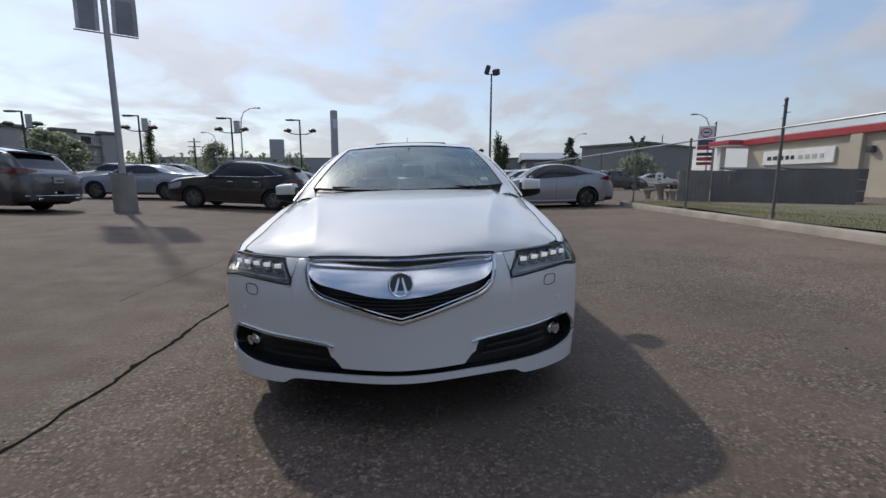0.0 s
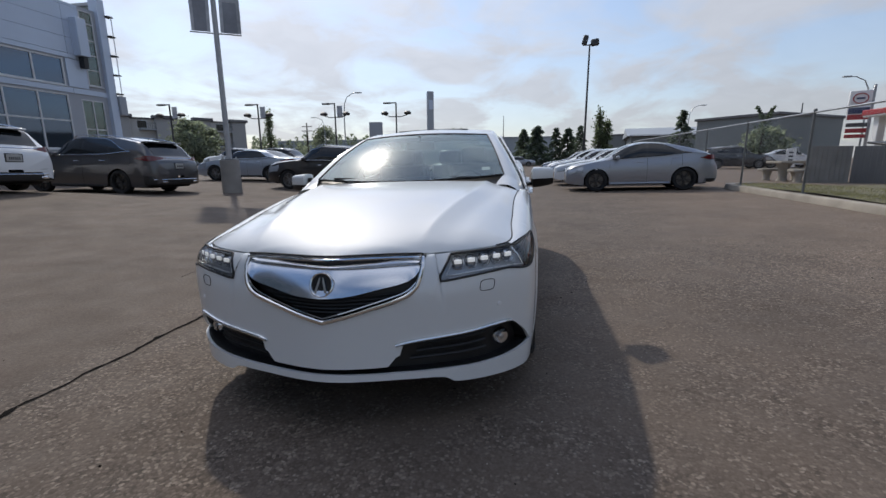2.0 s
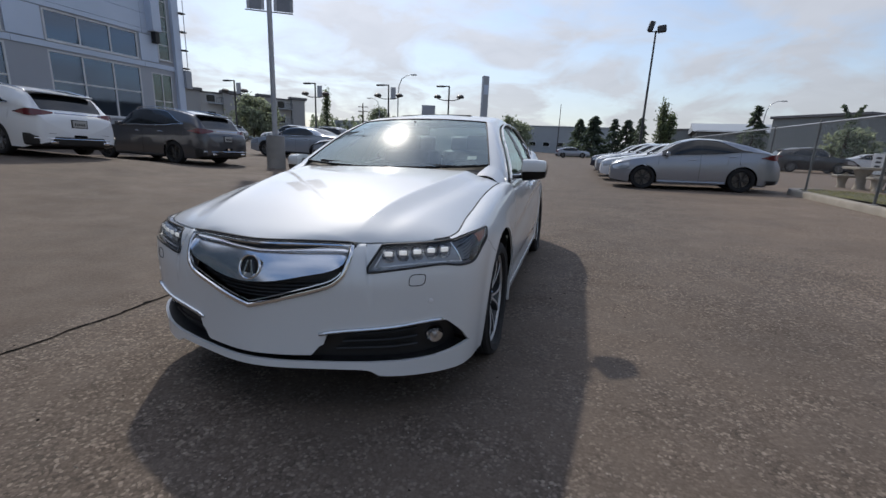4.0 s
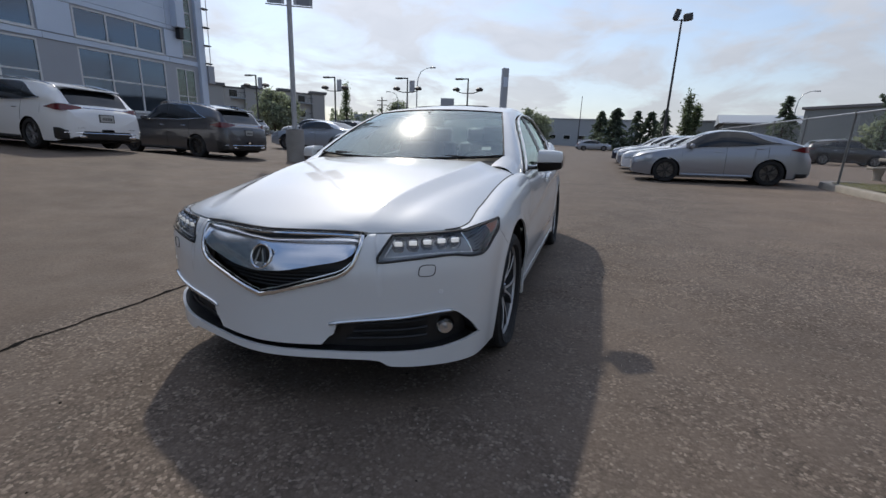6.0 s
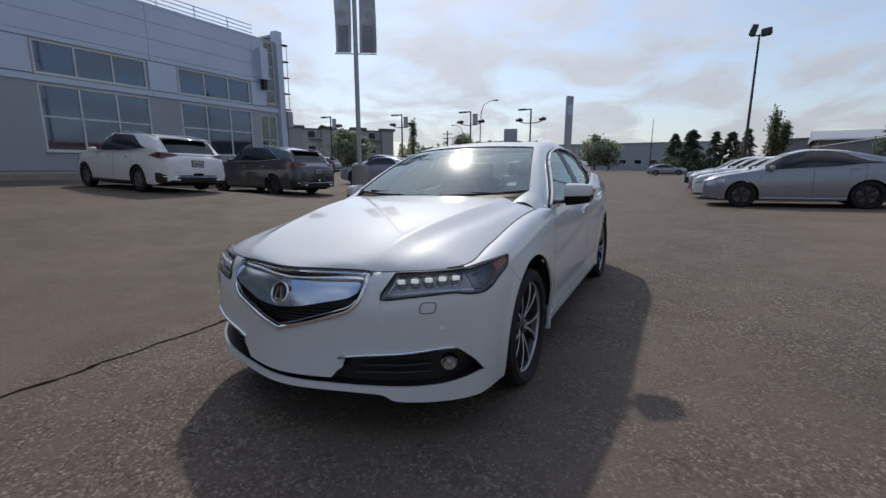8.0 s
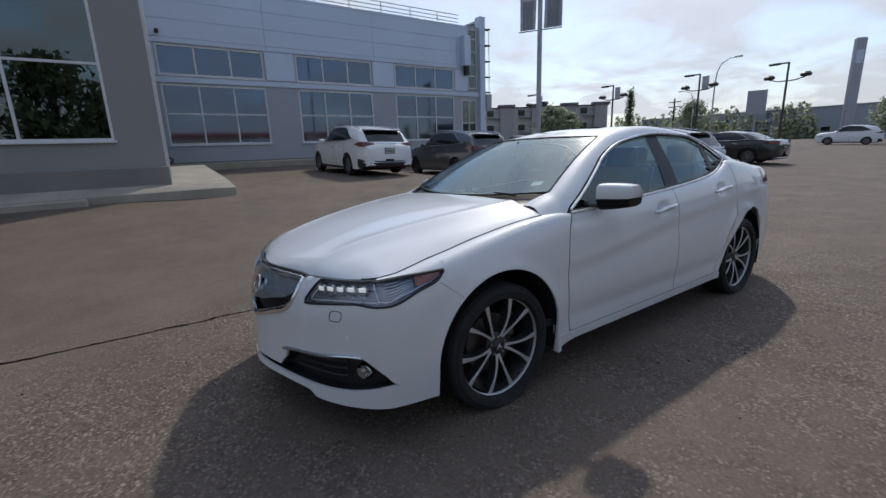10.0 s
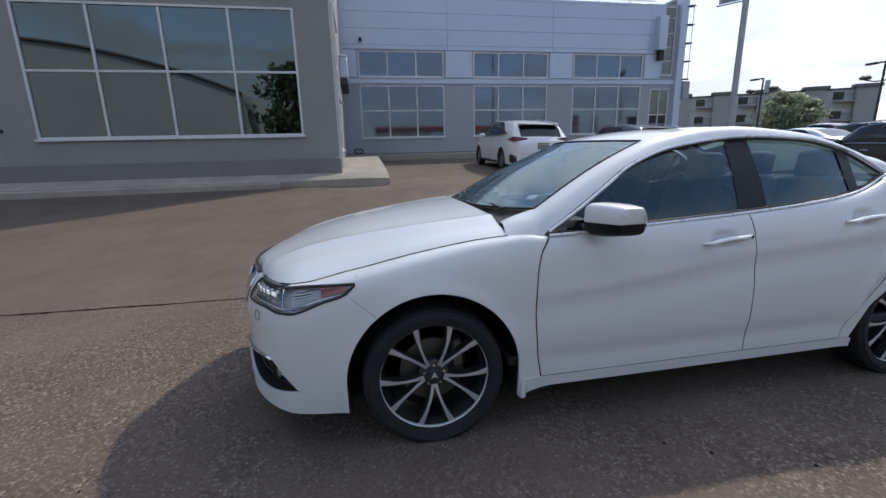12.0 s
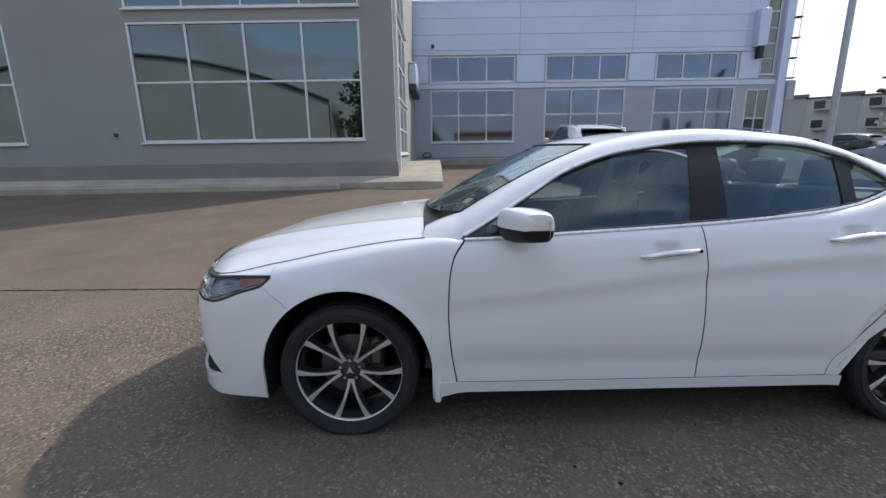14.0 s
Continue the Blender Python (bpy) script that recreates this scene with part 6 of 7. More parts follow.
def parked_car(name, label, x, y, yaw, paint, shape="suv", L=4.8, W=1.93, H=1.70, wb=2.8, fo=0.95, rim=None, group="", trim=True, dx=0.0):
    sh = SHAPES[shape]
    top_f = fn([v * L for v in sh["top"][0]], [v * H for v in sh["top"][1]])
    belt_f = fn([v * L for v in sh["belt"][0]], [v * H for v in sh["belt"][1]])
    mid = fo + wb / 2
    M = ground_pose(x, y, yaw, wb) @ Matrix.Translation((0, -mid, 0))
    car = thing(name, label, "car", M, group)
    axles, AR, hub = (fo, fo + wb), 0.395, 0.352
    hw = W / 2

    def wid(yv):
        f, r = max(0.0, 1 - yv / (0.20 * L)), max(0.0, 1 - (L - yv) / (0.16 * L))
        return hw * (1 - 0.22 * f**2.4 - 0.15 * r**2.4)

    def sill(yv):
        z = 0.22 + 0.06 * max(0, 1 - yv / 0.4) + 0.10 * max(0, 1 - (L - yv) / 0.4)
        for a in axles:
            d = abs(yv - a)
            if d < AR:
                z = max(z, hub + math.sqrt(AR * AR - d * d))
        return z

    def green(yv):
        """How far the cabin stands above the belt here, 0 to 1."""
        return min(1.0, max(0.0, (top_f(yv) - belt_f(yv)) / (0.26 * H)))

    def rail(yv):
        g_ = green(yv)
        return Vector((wid(yv) * mix(0.80, 0.735, g_), yv, top_f(yv) - mix(0.012, 0.045, g_)))

    def pt(yv, j, out=0.0):
        w, zb = wid(yv), min(belt_f(yv), top_f(yv) - 0.012)
        if j <= 1:
            z0 = min(sill(yv), zb - 0.02)
            z = mix(z0, zb, j)
            q = (z - 0.25) / (zb - 0.25)
            x_ = w * (0.955 + 0.045 * math.sin(math.pi * min(1, max(0, q * 0.85 + 0.10)))) - w * 0.03 * max(0, q) ** 4
            x_ += 0.006 * math.exp(-(((z - zb * 0.80) / 0.03) ** 2))
            return Vector((x_ + out, yv, z))
        a, b = Vector((w * 0.963, yv, zb)), rail(yv)
        if j <= 2:
            t = j - 1
            p = a.lerp(b, t)
            p.x += 0.035 * math.sin(math.pi * t) * green(yv) + out
            p.z += 0.0
            return p
        t = j - 2
        return Vector((b.x * (1 - t), yv, mix(b.z, top_f(yv), 1 - (1 - t) ** 2) + out))

    ys = sorted({*np.linspace(0.0, L, 70), *[v * L for v in sh["top"][0]], *[a + s * (AR - e) for a in axles for s in (-1, 1) for e in (-0.002, 0.001, 0.005, 0.015, 0.03, 0.06)]})
    js = [0, 0.18, 0.4, 0.6, 0.75, 0.9, 1.0, 1.2, 1.5, 1.8, 2.0, 2.15, 2.4, 2.7, 3.0]
    g = Geo()
    rows = []
    for yv in ys:
        h = [pt(yv, j) for j in js]
        rows.append(h + [Vector((-p.x, p.y, p.z)) for p in h[-2::-1]])
    cap0 = [Vector((p.x * 0.93, p.y - 0.035, 0.40 + (p.z - 0.40) * 0.80)) for p in rows[0]]
    cap1 = [Vector((p.x * 0.93, p.y + 0.035, 0.45 + (p.z - 0.45) * 0.80)) for p in rows[-1]]
    rows = [[Vector((p.x * 0.2, p.y - 0.012, 0.42 + (p.z - 0.42) * 0.2)) for p in cap0], cap0] + rows + [cap1, [Vector((p.x * 0.2, p.y + 0.012, 0.47 + (p.z - 0.47) * 0.2)) for p in cap1]]
    part("body", g.grid(rows), paint, car, smooth=42)
    part("underbody", Geo().box((0, L / 2, 0.30), (W * 0.80, L * 0.90, 0.22), 0.05), LINER, car)
    for s in (1, -1):
        for a in axles:
            part("wheel_liner", Geo().grid([[(s * hw * 0.90, a + (AR + 0.004) * math.cos(t), hub + (AR + 0.004) * math.sin(t)), (s * hw * 0.45, a + (AR + 0.004) * math.cos(t), hub + (AR + 0.004) * math.sin(t))] for t in np.linspace(-0.3, math.pi + 0.3, 17)]), LINER, car)
            m = Matrix.Translation((s * (hw - 0.125), a, 0.355)) @ (pose(0, 0, 0) if s > 0 else pose(0, 0, 0, 0, 0, 180))
            w = part("wheel", wheel_meshes()["tyre"], TYRE, car, m=m)
            part("rim", wheel_meshes()["rim"].copy(), rim or RIM, w)
            part("brake_disc", wheel_meshes()["disc"], BRAKE, w)
        # windows: one dark band that tapers to the rear, parted at the pillars
        d0, dt, d1 = (v * L for v in sh["dlo"])

        def glass_pt(yv, v, out):
            q = smooth01((yv - dt) / (d1 - dt))
            p = pt(yv, mix(1.10 + 0.10 * q * q, 1.93 - 0.68 * q**1.3, v), out)
            return Vector((s * p.x, p.y, p.z))

        part("pillar_cover", Geo().grid([[glass_pt(yv, v, 0.003) for v in np.linspace(0, 1, 5)] for yv in np.linspace(d0, d1, 34)]), GLOSS_BLACK, car)
        stops = [d0 + 0.04, *[c * L for c in sh["cuts"]], d1 - 0.03]
        for y0, y1 in zip(stops[:-1], stops[1:]):
            part("side_window", Geo().grid([[glass_pt(yv, v, 0.0065) for v in np.linspace(0.04, 0.95, 5)] for yv in np.linspace(y0 + 0.03, y1 - 0.03, 14)]), TINT, car, "dark tinted side window")
        part("belt_trim", Geo().tube([glass_pt(yv, -0.03, 0.010) for yv in np.linspace(d0, d1, 24)], 0.009, 5), CHROME if trim else SEAL, car)
        part("window_trim", Geo().tube([glass_pt(yv, 1.02, 0.006) for yv in np.linspace(d0, d1, 30)], 0.007, 5), CHROME if trim else SEAL, car)
        # mirror, handles, rocker
        ym = d0 + 0.14
        zm = belt_f(ym) + 0.06
        part("mirror", Geo().box((s * (hw + 0.07), ym, zm), (0.19, 0.11, 0.13), 0.035), paint, car)
        for y1 in sh["cuts"]:
            yh = y1 * L - 0.20
            p = pt(yh, 0.84)
            part("door_handle", Geo().tube([(s * (p.x + 0.012), yh + d, p.z) for d in (-0.10, -0.05, 0.05, 0.10)], [0.008, 0.014, 0.014, 0.008], 6), CHROME if trim else paint, car)
        for y1 in sh["cuts"]:
            yj = y1 * L + 0.01
            part("door_gap", Geo().tube([(s * (pt(yj, j).x + 0.0005), yj, pt(yj, j).z) for j in np.linspace(0.08, 1.0, 8)], 0.004, 4), SEAL, car)
        part("rocker", Geo().tube([(s * (hw * 0.955), yv, 0.25) for yv in np.linspace(fo + AR + 0.03, fo + wb - AR - 0.03, 6)], 0.045, 8), PLASTIC if trim else paint, car)
        # lamps
        zl = belt_f(0.06 * L) * 0.97
        rows = [[Vector((s * p.x, p.y, p.z)) for p in [pt(yv, j, 0.004) for j in np.linspace(0.62 + 0.0 * yv, 0.93, 4)]] for yv in np.linspace(0.012 * L, 0.115 * L, 8)]
        part("headlamp", Geo().grid(rows), HEAD_LENS, car, "clear headlamp")
        zt = 0.605 * H if shape == "suv" else 0.655 * H if shape == "sedan" else 0.64 * H
        rear_y = max(yv for yv in np.linspace(0.9 * L, L, 60) if top_f(yv) > zt + 0.02)
        rows = []
        for t in np.linspace(0, 1, 13):
            if t < 0.55:
                yv = mix(0.885 * L, rear_y - 0.02, t / 0.55)
                px, py, hh = wid(yv) * 0.985 + 0.012, yv, mix(0.012, 0.078, smooth01(t / 0.45))
            else:
                q = (t - 0.55) / 0.45
                px, py, hh = mix(wid(rear_y) * 0.97, hw * 0.50, q), rear_y + 0.035 * math.sin(math.pi * 0.5 * min(1, 3 * q)), mix(0.076, 0.020, q)
            rows.append([(s * px, py + 0.25 * (hh - v * 2 * hh), zt + 0.03 * t - hh + v * 2 * hh) for v in (0, 0.5, 1)])
        part("tail_lamp", Geo().grid(rows), RED_LENS, car, "red tail lamp")
    # screens
    for nm, (y0, y1), j0 in (("windshield", sh["ws"], 2.10), ("rear_glass", sh["rg"], 2.07)):
        rows = []
        for yv in np.linspace(y0 * L, y1 * L, 9):
            h = [pt(yv, j, 0.006) for j in np.linspace(j0, 3.0, 6)]
            rows.append(h + [Vector((-p.x, p.y, p.z)) for p in h[-2::-1]])
        part(nm, Geo().grid(rows), TINT, car, "dark raked windshield" if nm == "windshield" else "dark rear window")
    # nose and tail
    part("grille", Geo().grid([[(x_, -0.052 + 0.07 * (x_ / 0.5) ** 2, z) for z in np.linspace(0.44, 0.40 * H, 4)] for x_ in np.linspace(-0.42, 0.42, 9)]), GLOSS_BLACK, car)
    part("front_intake", Geo().box((0, 0.0, 0.34), (W * 0.62, 0.12, 0.13), 0.03), PLASTIC, car)
    def tail_plan(u, out=0.0):
        """A run round the tail, from one rear wheel to the other; u from -1 to 1."""
        ph = u * math.pi / 2
        return math.copysign((hw * 0.985 + out) * abs(math.sin(ph)) ** 0.42, ph), (L - 0.42) + (0.455 + out) * max(0.0, math.cos(ph)) ** 0.5

    lo_z, hi_zz = (0.27, 0.49) if shape == "suv" else (0.24, 0.36)
    rows = []
    for u in np.linspace(-0.97, 0.97, 33):
        q = abs(u)
        zt_ = hi_zz + (0.05 * smooth01((q - 0.55) / 0.3) if shape == "suv" else 0.0)
        rows.append([(*tail_plan(u, o_), z_) for o_, z_ in ((-0.05, zt_ + 0.004), (0.012, zt_), (0.016, mix(lo_z, zt_, 0.5)), (0.0, lo_z + 0.03), (-0.06, lo_z))])
    part("rear_apron", Geo().grid(rows), PLASTIC, car, "black lower rear bumper", smooth=50)
    part("rear_strip", Geo().tube([(*tail_plan(u, 0.018), hi_zz - 0.045) for u in np.linspace(-0.62, 0.62, 21)], 0.012, 6), CHROME, car)
    if shape != "sedan":
        # outline of the tailgate
        gate = [(x_, L + 0.036, 0.56) for x_ in np.linspace(-hw * 0.68, hw * 0.68, 9)]
        part("gate_seam", Geo().tube(gate, 0.005, 5), SEAL, car)
        part("plate_garnish", Geo().tube([(x_, L + 0.034, zt + 0.028) for x_ in np.linspace(-hw * 0.52, hw * 0.52, 9)], 0.014, 6), CHROME if trim else PLASTIC, car, "bright strip above the number plate")
    pl = part("number_plate", Geo().box((0, L + 0.045, 0.49 * H), (0.31, 0.02, 0.155), 0.006), PLATE_MAT, car, "pale number plate")
    for k in range(6):
        part("plate_mark", Geo().box((-0.10 + 0.04 * k, L + 0.0575, 0.49 * H - 0.01), (0.022, 0.004, 0.06), 0.001), INK, pl)
    part("plate_frame", Geo().box((0, L + 0.035, 0.49 * H), (0.36, 0.02, 0.19), 0.01), SEAL, car)
    if shape == "suv":
        part("roof_spoiler", Geo().box((0, 0.898 * L, 0.886 * H + 0.016), (W * 0.66, 0.26, 0.035), 0.015), paint, car)
        part("spoiler_underside", Geo().box((0, 0.912 * L, 0.886 * H - 0.010), (W * 0.62, 0.20, 0.022), 0.008), GLOSS_BLACK, car)
        for s in (1, -1):
            rl = [Vector((s * (rail(yv).x - 0.02), yv, rail(yv).z + 0.055)) for yv in np.linspace(0.44 * L, 0.88 * L, 10)]
            part("roof_rail", Geo().tube([rl[0] + Vector((0, -0.06, -0.05))] + rl + [rl[-1] + Vector((0, 0.06, -0.05))], 0.016, 6), SATIN, car)
            part("exhaust_tip", Geo().box((s * hw * 0.60, L + 0.04, 0.36), (0.16, 0.08, 0.06), 0.02), CHROME, car)
    return car


parked_car("white_suv", "white three-row SUV parked nose-in at the showroom, tail lamps red", -12.95, 8.62, -90, PAINT_WHITE2, "suv", 4.95, 1.96, 1.64, 2.82, 0.95)
parked_car("dark_grey_suv", "dark grey SUV with a pale plate, parked beside a white one", -12.2, 12.55, -90, PAINT_GREY, "suv", 4.95, 1.96, 1.71, 2.82, 0.95, RIM_DARK)
parked_car("silver_sedan", "silver-blue sedan parked beyond the lamp pole", -12.0, 20.0, -87, PAINT_SILVER, "sedan", 4.8, 1.86, 1.46, 2.75, 0.98)
parked_car("dark_crossover", "dark brown compact SUV parked side-on", -6.4, 16.6, -90, PAINT_DARK, "suv", 4.6, 1.87, 1.65, 2.66, 0.92)
parked_car("silver_crossover", "silver fastback crossover with dark wheels, parked by the fence", 4.62, 16.6, -93, PAINT_SILVER2, "fastback", 4.5, 1.96, 1.56, 2.64, 0.93, RIM_DARK, trim=False)
row = "row of parked cars by the fence"
parked_car("white_sedan_parked", "white sedan in a row of parked cars", 4.55, 19.7, -92, PAINT_WHITE2, "sedan", 4.8, 1.86, 1.46, 2.75, 0.98, group=row)
parked_car("silver_sedan_parked", "silver sedan in a row of parked cars", 4.5, 22.5, -92, PAINT_SILVER2, "sedan", 4.8, 1.86, 1.47, 2.75, 0.98, group=row)
parked_car("white_suv_parked", "white hatchback in a row of parked cars", 4.45, 25.3, -92, PAINT_WHITE2, "fastback", 4.6, 1.86, 1.52, 2.66, 0.92, group=row)
parked_car("dark_sedan_parked", "dark blue sedan in a row of parked cars", 4.4, 28.1, -92, PAINT_BLUE, "sedan", 4.8, 1.86, 1.46, 2.75, 0.98, group=row)
back = "cars parked far across the lot"
for nm, lab, x, y, yaw, pm, shp, H in (
    ("red_sedan", "dark red sedan parked across the lot", -10.4, 24.6, -88, PAINT_RED, "sedan", 1.45),
    ("black_sedan", "black sedan parked across the lot", -7.6, 25.6, -88, PAINT_DARK, "sedan", 1.47),
    ("white_pickup_suv", "white SUV parked far across the lot", -23.5, 35.0, -70, PAINT_WHITE2, "suv", 1.8),
    ("grey_suv", "grey SUV parked far across the lot", -30.0, 33.5, -75, PAINT_GREY, "suv", 1.72),
    ("silver_hatchback", "silver hatchback parked far across the lot", -36.0, 34.0, -80, PAINT_SILVER2, "fastback", 1.5),
    ("white_sedan_far", "white sedan parked far across the lot", -19.0, 33.0, -75, PAINT_WHITE2, "sedan", 1.46),
    ("black_suv", "black SUV parked far across the lot", -15.2, 29.0, 92, PAINT_DARK, "suv", 1.70),
    ("silver_wagon", "silver wagon at the far end of the drive", 0.5, 68.0, 88, PAINT_SILVER2, "suv", 1.50),
    ("white_van", "white SUV parked near a tall sign", -10.5, 58.0, -80, PAINT_WHITE2, "suv", 1.8),
    ("street_suv", "dark SUV parked across the street", 17.0, 38.3, 85, PAINT_DARK, "suv", 1.7),
    ("street_sedan", "white sedan parked across the street", 21.5, 40.0, 85, PAINT_WHITE2, "sedan", 1.46),
):
    parked_car(nm, lab, x, y, yaw, pm, shp, 4.75, 1.88, H, 2.72, 0.95, group=back)

# ---- poles, lamps, signs ----
PX, PY = -8.66, 13.72
pole = thing("banner_pole", "grey steel lamp pole with two banners on a concrete base", "pole", Matrix.Translation((PX, PY, gh(PX, PY))))
part("base", Geo().lathe([(0.0, -0.1), (0.31, -0.1), (0.305, 0.0), (0.295, 1.03), (0.28, 1.06), (0.0, 1.07)], "z", 32), CONCRETE_DARK, pole, "round weathered concrete pole base")
part("base_plate", Geo().box((0, 0, 1.085), (0.38, 0.38, 0.03), 0.008), STEEL, pole)
for a in (0, 1, 2, 3):
    part("anchor_bolt", Geo().lathe([(0.0, 1.16), (0.018, 1.16), (0.018, 1.09)], "z", 8, (0.145 * (1 if a % 2 else -1), 0.145 * (1 if a > 1 else -1), 0)), STEEL, pole)
part("shaft", Geo().tube([(0, 0, 1.08), (0, 0, 5.0), (0, 0, 9.6)], [0.085, 0.078, 0.066], 14), POLE_PAINT, pole)
# greys lifted: light shining through the cloth is put into the base colour
BANNER = worn("grey_banner", (0.50, 0.52, 0.56), 0.6, 0.35, 0.9, 8)
BANNER_DARK = worn("dark_banner_print", (0.24, 0.255, 0.29), 0.6, 0.2, 1.5, 20)
bdir = Vector((math.cos(radians(31)), math.sin(radians(31)), 0))
for s in (1, -1):
    o = bdir * (0.19 * s)
    rows = []
    for u in np.linspace(0, 0.56, 7):
        rows.append([bdir * (s * (0.14 + u)) + Vector((0.02 * math.sin(3 * u + z), 0.03 * math.sin(2.2 * u + 1.3 * z), z)) for z in np.linspace(4.95, 6.95, 10)])
    b = part("banner", Geo().grid(rows), BANNER, pole, "weathered grey fabric banner")
    rows2 = [[p + Vector((0, -0.006, 0)) for p in r[:5]] for r in rows[1:-1]]
    part("banner_print", Geo().grid(rows2), BANNER_DARK, b)
    rows3 = [[p + Vector((0, -0.012, 0)) for p in r[5:7]] for r in rows[2:-1]]
    part("banner_bar", Geo().grid(rows3), POLE_PAINT, b)
    for z in (4.91, 6.99):
        part("banner_arm", Geo().tube([(0, 0, z), bdir * (s * 0.72) + Vector((0, 0, z))], 0.018, 6), STEEL_DARK, pole)
part("lamp_arm", Geo().tube([(0, 0, 9.5), (0.6, -0.4, 9.7)], 0.04, 8), POLE_PAINT, pole)

fl = thing("flood_lamp_pole", "tall thin pole with two dark floodlights", "lamp", Matrix.Translation((5.15, 33.6, gh(5.15, 33.6))))
part("shaft", Geo().tube([(0, 0, -0.1), (0, 0, 8.6)], [0.09, 0.055], 10), STEEL_DARK, fl)
part("crossbar", Geo().tube([(-0.45, 0, 8.55), (0.45, 0, 8.55)], 0.035, 6), STEEL_DARK, fl)
part("floodlight", Geo().box((-0.32, -0.1, 8.85), (0.34, 0.3, 0.60), 0.05, Matrix.Rotation(radians(14), 3, "Y")), STEEL_DARK, fl)
part("floodlight", Geo().box((0.32, -0.1, 8.68), (0.52, 0.3, 0.42), 0.05, Matrix.Rotation(radians(-8), 3, "Y")), STEEL_DARK, fl)
part("base", Geo().lathe([(0.0, 0.8), (0.3, 0.8), (0.32, -0.1)], "z", 16), CONCRETE_DARK, fl)


def polar(t_eye, az, d):
    return t_eye[0] - d * math.sin(radians(az + 0.25)), t_eye[1] + d * math.cos(radians(az + 0.25))


E0 = (0.25, 0.44)


def lot_lamp(az, d, h, banner=True):
    x, y = polar(E0, az, d)
    z = gh(x, y)
    l = thing("lot_lamp", "dark twin-head parking lot lamp with a small banner", "lamp", Matrix.Translation((x, y, z)), "parking lot lamps")
    part("shaft", Geo().tube([(0, 0, -0.1), (0, 0, h)], [0.11, 0.08], 8), STEEL_DARK, l)
    part("top_arm", Geo().tube([(0.05, 0, h), (-1.1, 0, h + 0.02)], 0.07, 6), STEEL_DARK, l)
    part("top_head", Geo().box((-1.0, 0, h), (0.85, 0.4, 0.16), 0.04), STEEL_DARK, l)
    part("crossbar", Geo().tube([(-1.3, 0, h - 1.25), (-0.6, 0, h - 1.45), (0.6, 0, h - 1.45), (1.3, 0, h - 1.25)], 0.05, 6), STEEL_DARK, l)
    for s in (1, -1):
        part("lamp_head", Geo().lathe([(0.0, -0.16), (0.36, -0.12), (0.42, 0.05), (0.25, 0.22), (0.0, 0.25)], "z", 14, (1.3 * s, 0, h - 1.1)), STEEL_DARK, l)
    if banner:
        part("banner", Geo().box((0.55, 0, h - 0.85), (0.62, 0.03, 1.25), 0.01), BANNER, l)
    return l


for az, d, el, b in ((31.45, 53, 6.3, True), (22.6, 51, 6.7, True), (15.05, 50, 7.0, False), (40.4, 56, 5.9, True), (52.0, 52, 6.0, True)):
    lot_lamp(az, d, 1.15 + d * math.tan(radians(el)) - 0.3, b)


def street_lamp(az, d, h, side):
    x, y = polar(E0, az, d)
    l = thing("street_lamp", "slim grey street lamp with a curved arm", "lamp", Matrix.Translation((x, y, gh(x, y))), "street lamps")
    pts = [(0, 0, -0.1), (0, 0, h * 0.72), (side * 0.12, 0, h * 0.86), (side * 0.5, 0, h * 0.95), (side * 1.3, 0, h * 0.995), (side * 1.9, 0, h)]
    part("shaft", Geo().tube(pts, [0.10, 0.075, 0.06, 0.05, 0.045, 0.04], 8), STEEL, l)
    part("lamp_head", Geo().box((side * 2.1, 0, h), (0.75, 0.3, 0.14), 0.05), STEEL, l)


street_lamp(21.6, 60, 9.2, 1)
street_lamp(24.2, 85, 8.5, -1)
street_lamp(-19.1, 84, 9.2, 1)
street_lamp(-33.6, 62, 8.6, -1)


def sign_post(name, label, az, d, w, z0, z1, mats, depth=0.35):
    x, y = polar(E0, az, d)
    s = thing(name, label, "sign", Matrix.Translation((x, y, gh(x, y))) @ pose(0, 0, 0, 0, 0, az))
    part("post", Geo().tube([(0, 0, -0.1), (0, 0, z0 + 0.05)], 0.12, 8), STEEL, s)
    part("panel", Geo().box((0, 0, (z0 + z1) / 2), (w, depth, z1 - z0), 0.04), mats, s)
    return s


sign_post("billboard_sign", "grey sign board on a post, seen from behind", 17.75, 60, 1.75, 3.2, 5.7, PANEL_DARK)
# tall blade sign of the dealership
x, y = polar((1.83, 1.06), 12.3, 70)
bl = thing("blade_sign", "tall narrow grey sign pylon with rounded head", "sign", Matrix.Translation((x, y, gh(x, y))) @ pose(0, 0, 0, 0, 0, 40))
part("blade", Geo().box((0, 0, 5.6), (1.1, 0.5, 11.2), 0.2), PANEL_DARK, bl)
part("emblem", Geo().box((0, -0.27, 9.2), (0.7, 0.06, 1.4), 0.03), PANEL, bl)
# masts and a utility pole
for az, d, h in ((2.45, 95, 10.2), (-28.3, 60, 6.8)):
    x, y = polar((1.32, 0.86), az, d)
    single("mast", Geo().tube([(x, y, -0.1), (x, y, h)], [0.12, 0.05], 8), STEEL_DARK, "thin dark steel mast on the skyline", "mast")
x, y = polar(E0, 26.4, 110)
up_ = thing("utility_pole", "wooden utility pole with crossarms", "pole", Matrix.Translation((x, y, 0)))
part("shaft", Geo().tube([(0, 0, 0), (0, 0, 10.0)], [0.2, 0.14], 8), BARK, up_)
for z in (9.2, 8.2):
    part("crossarm", Geo().box((0, 0, z), (2.6, 0.14, 0.16), 0.02), BARK, up_)

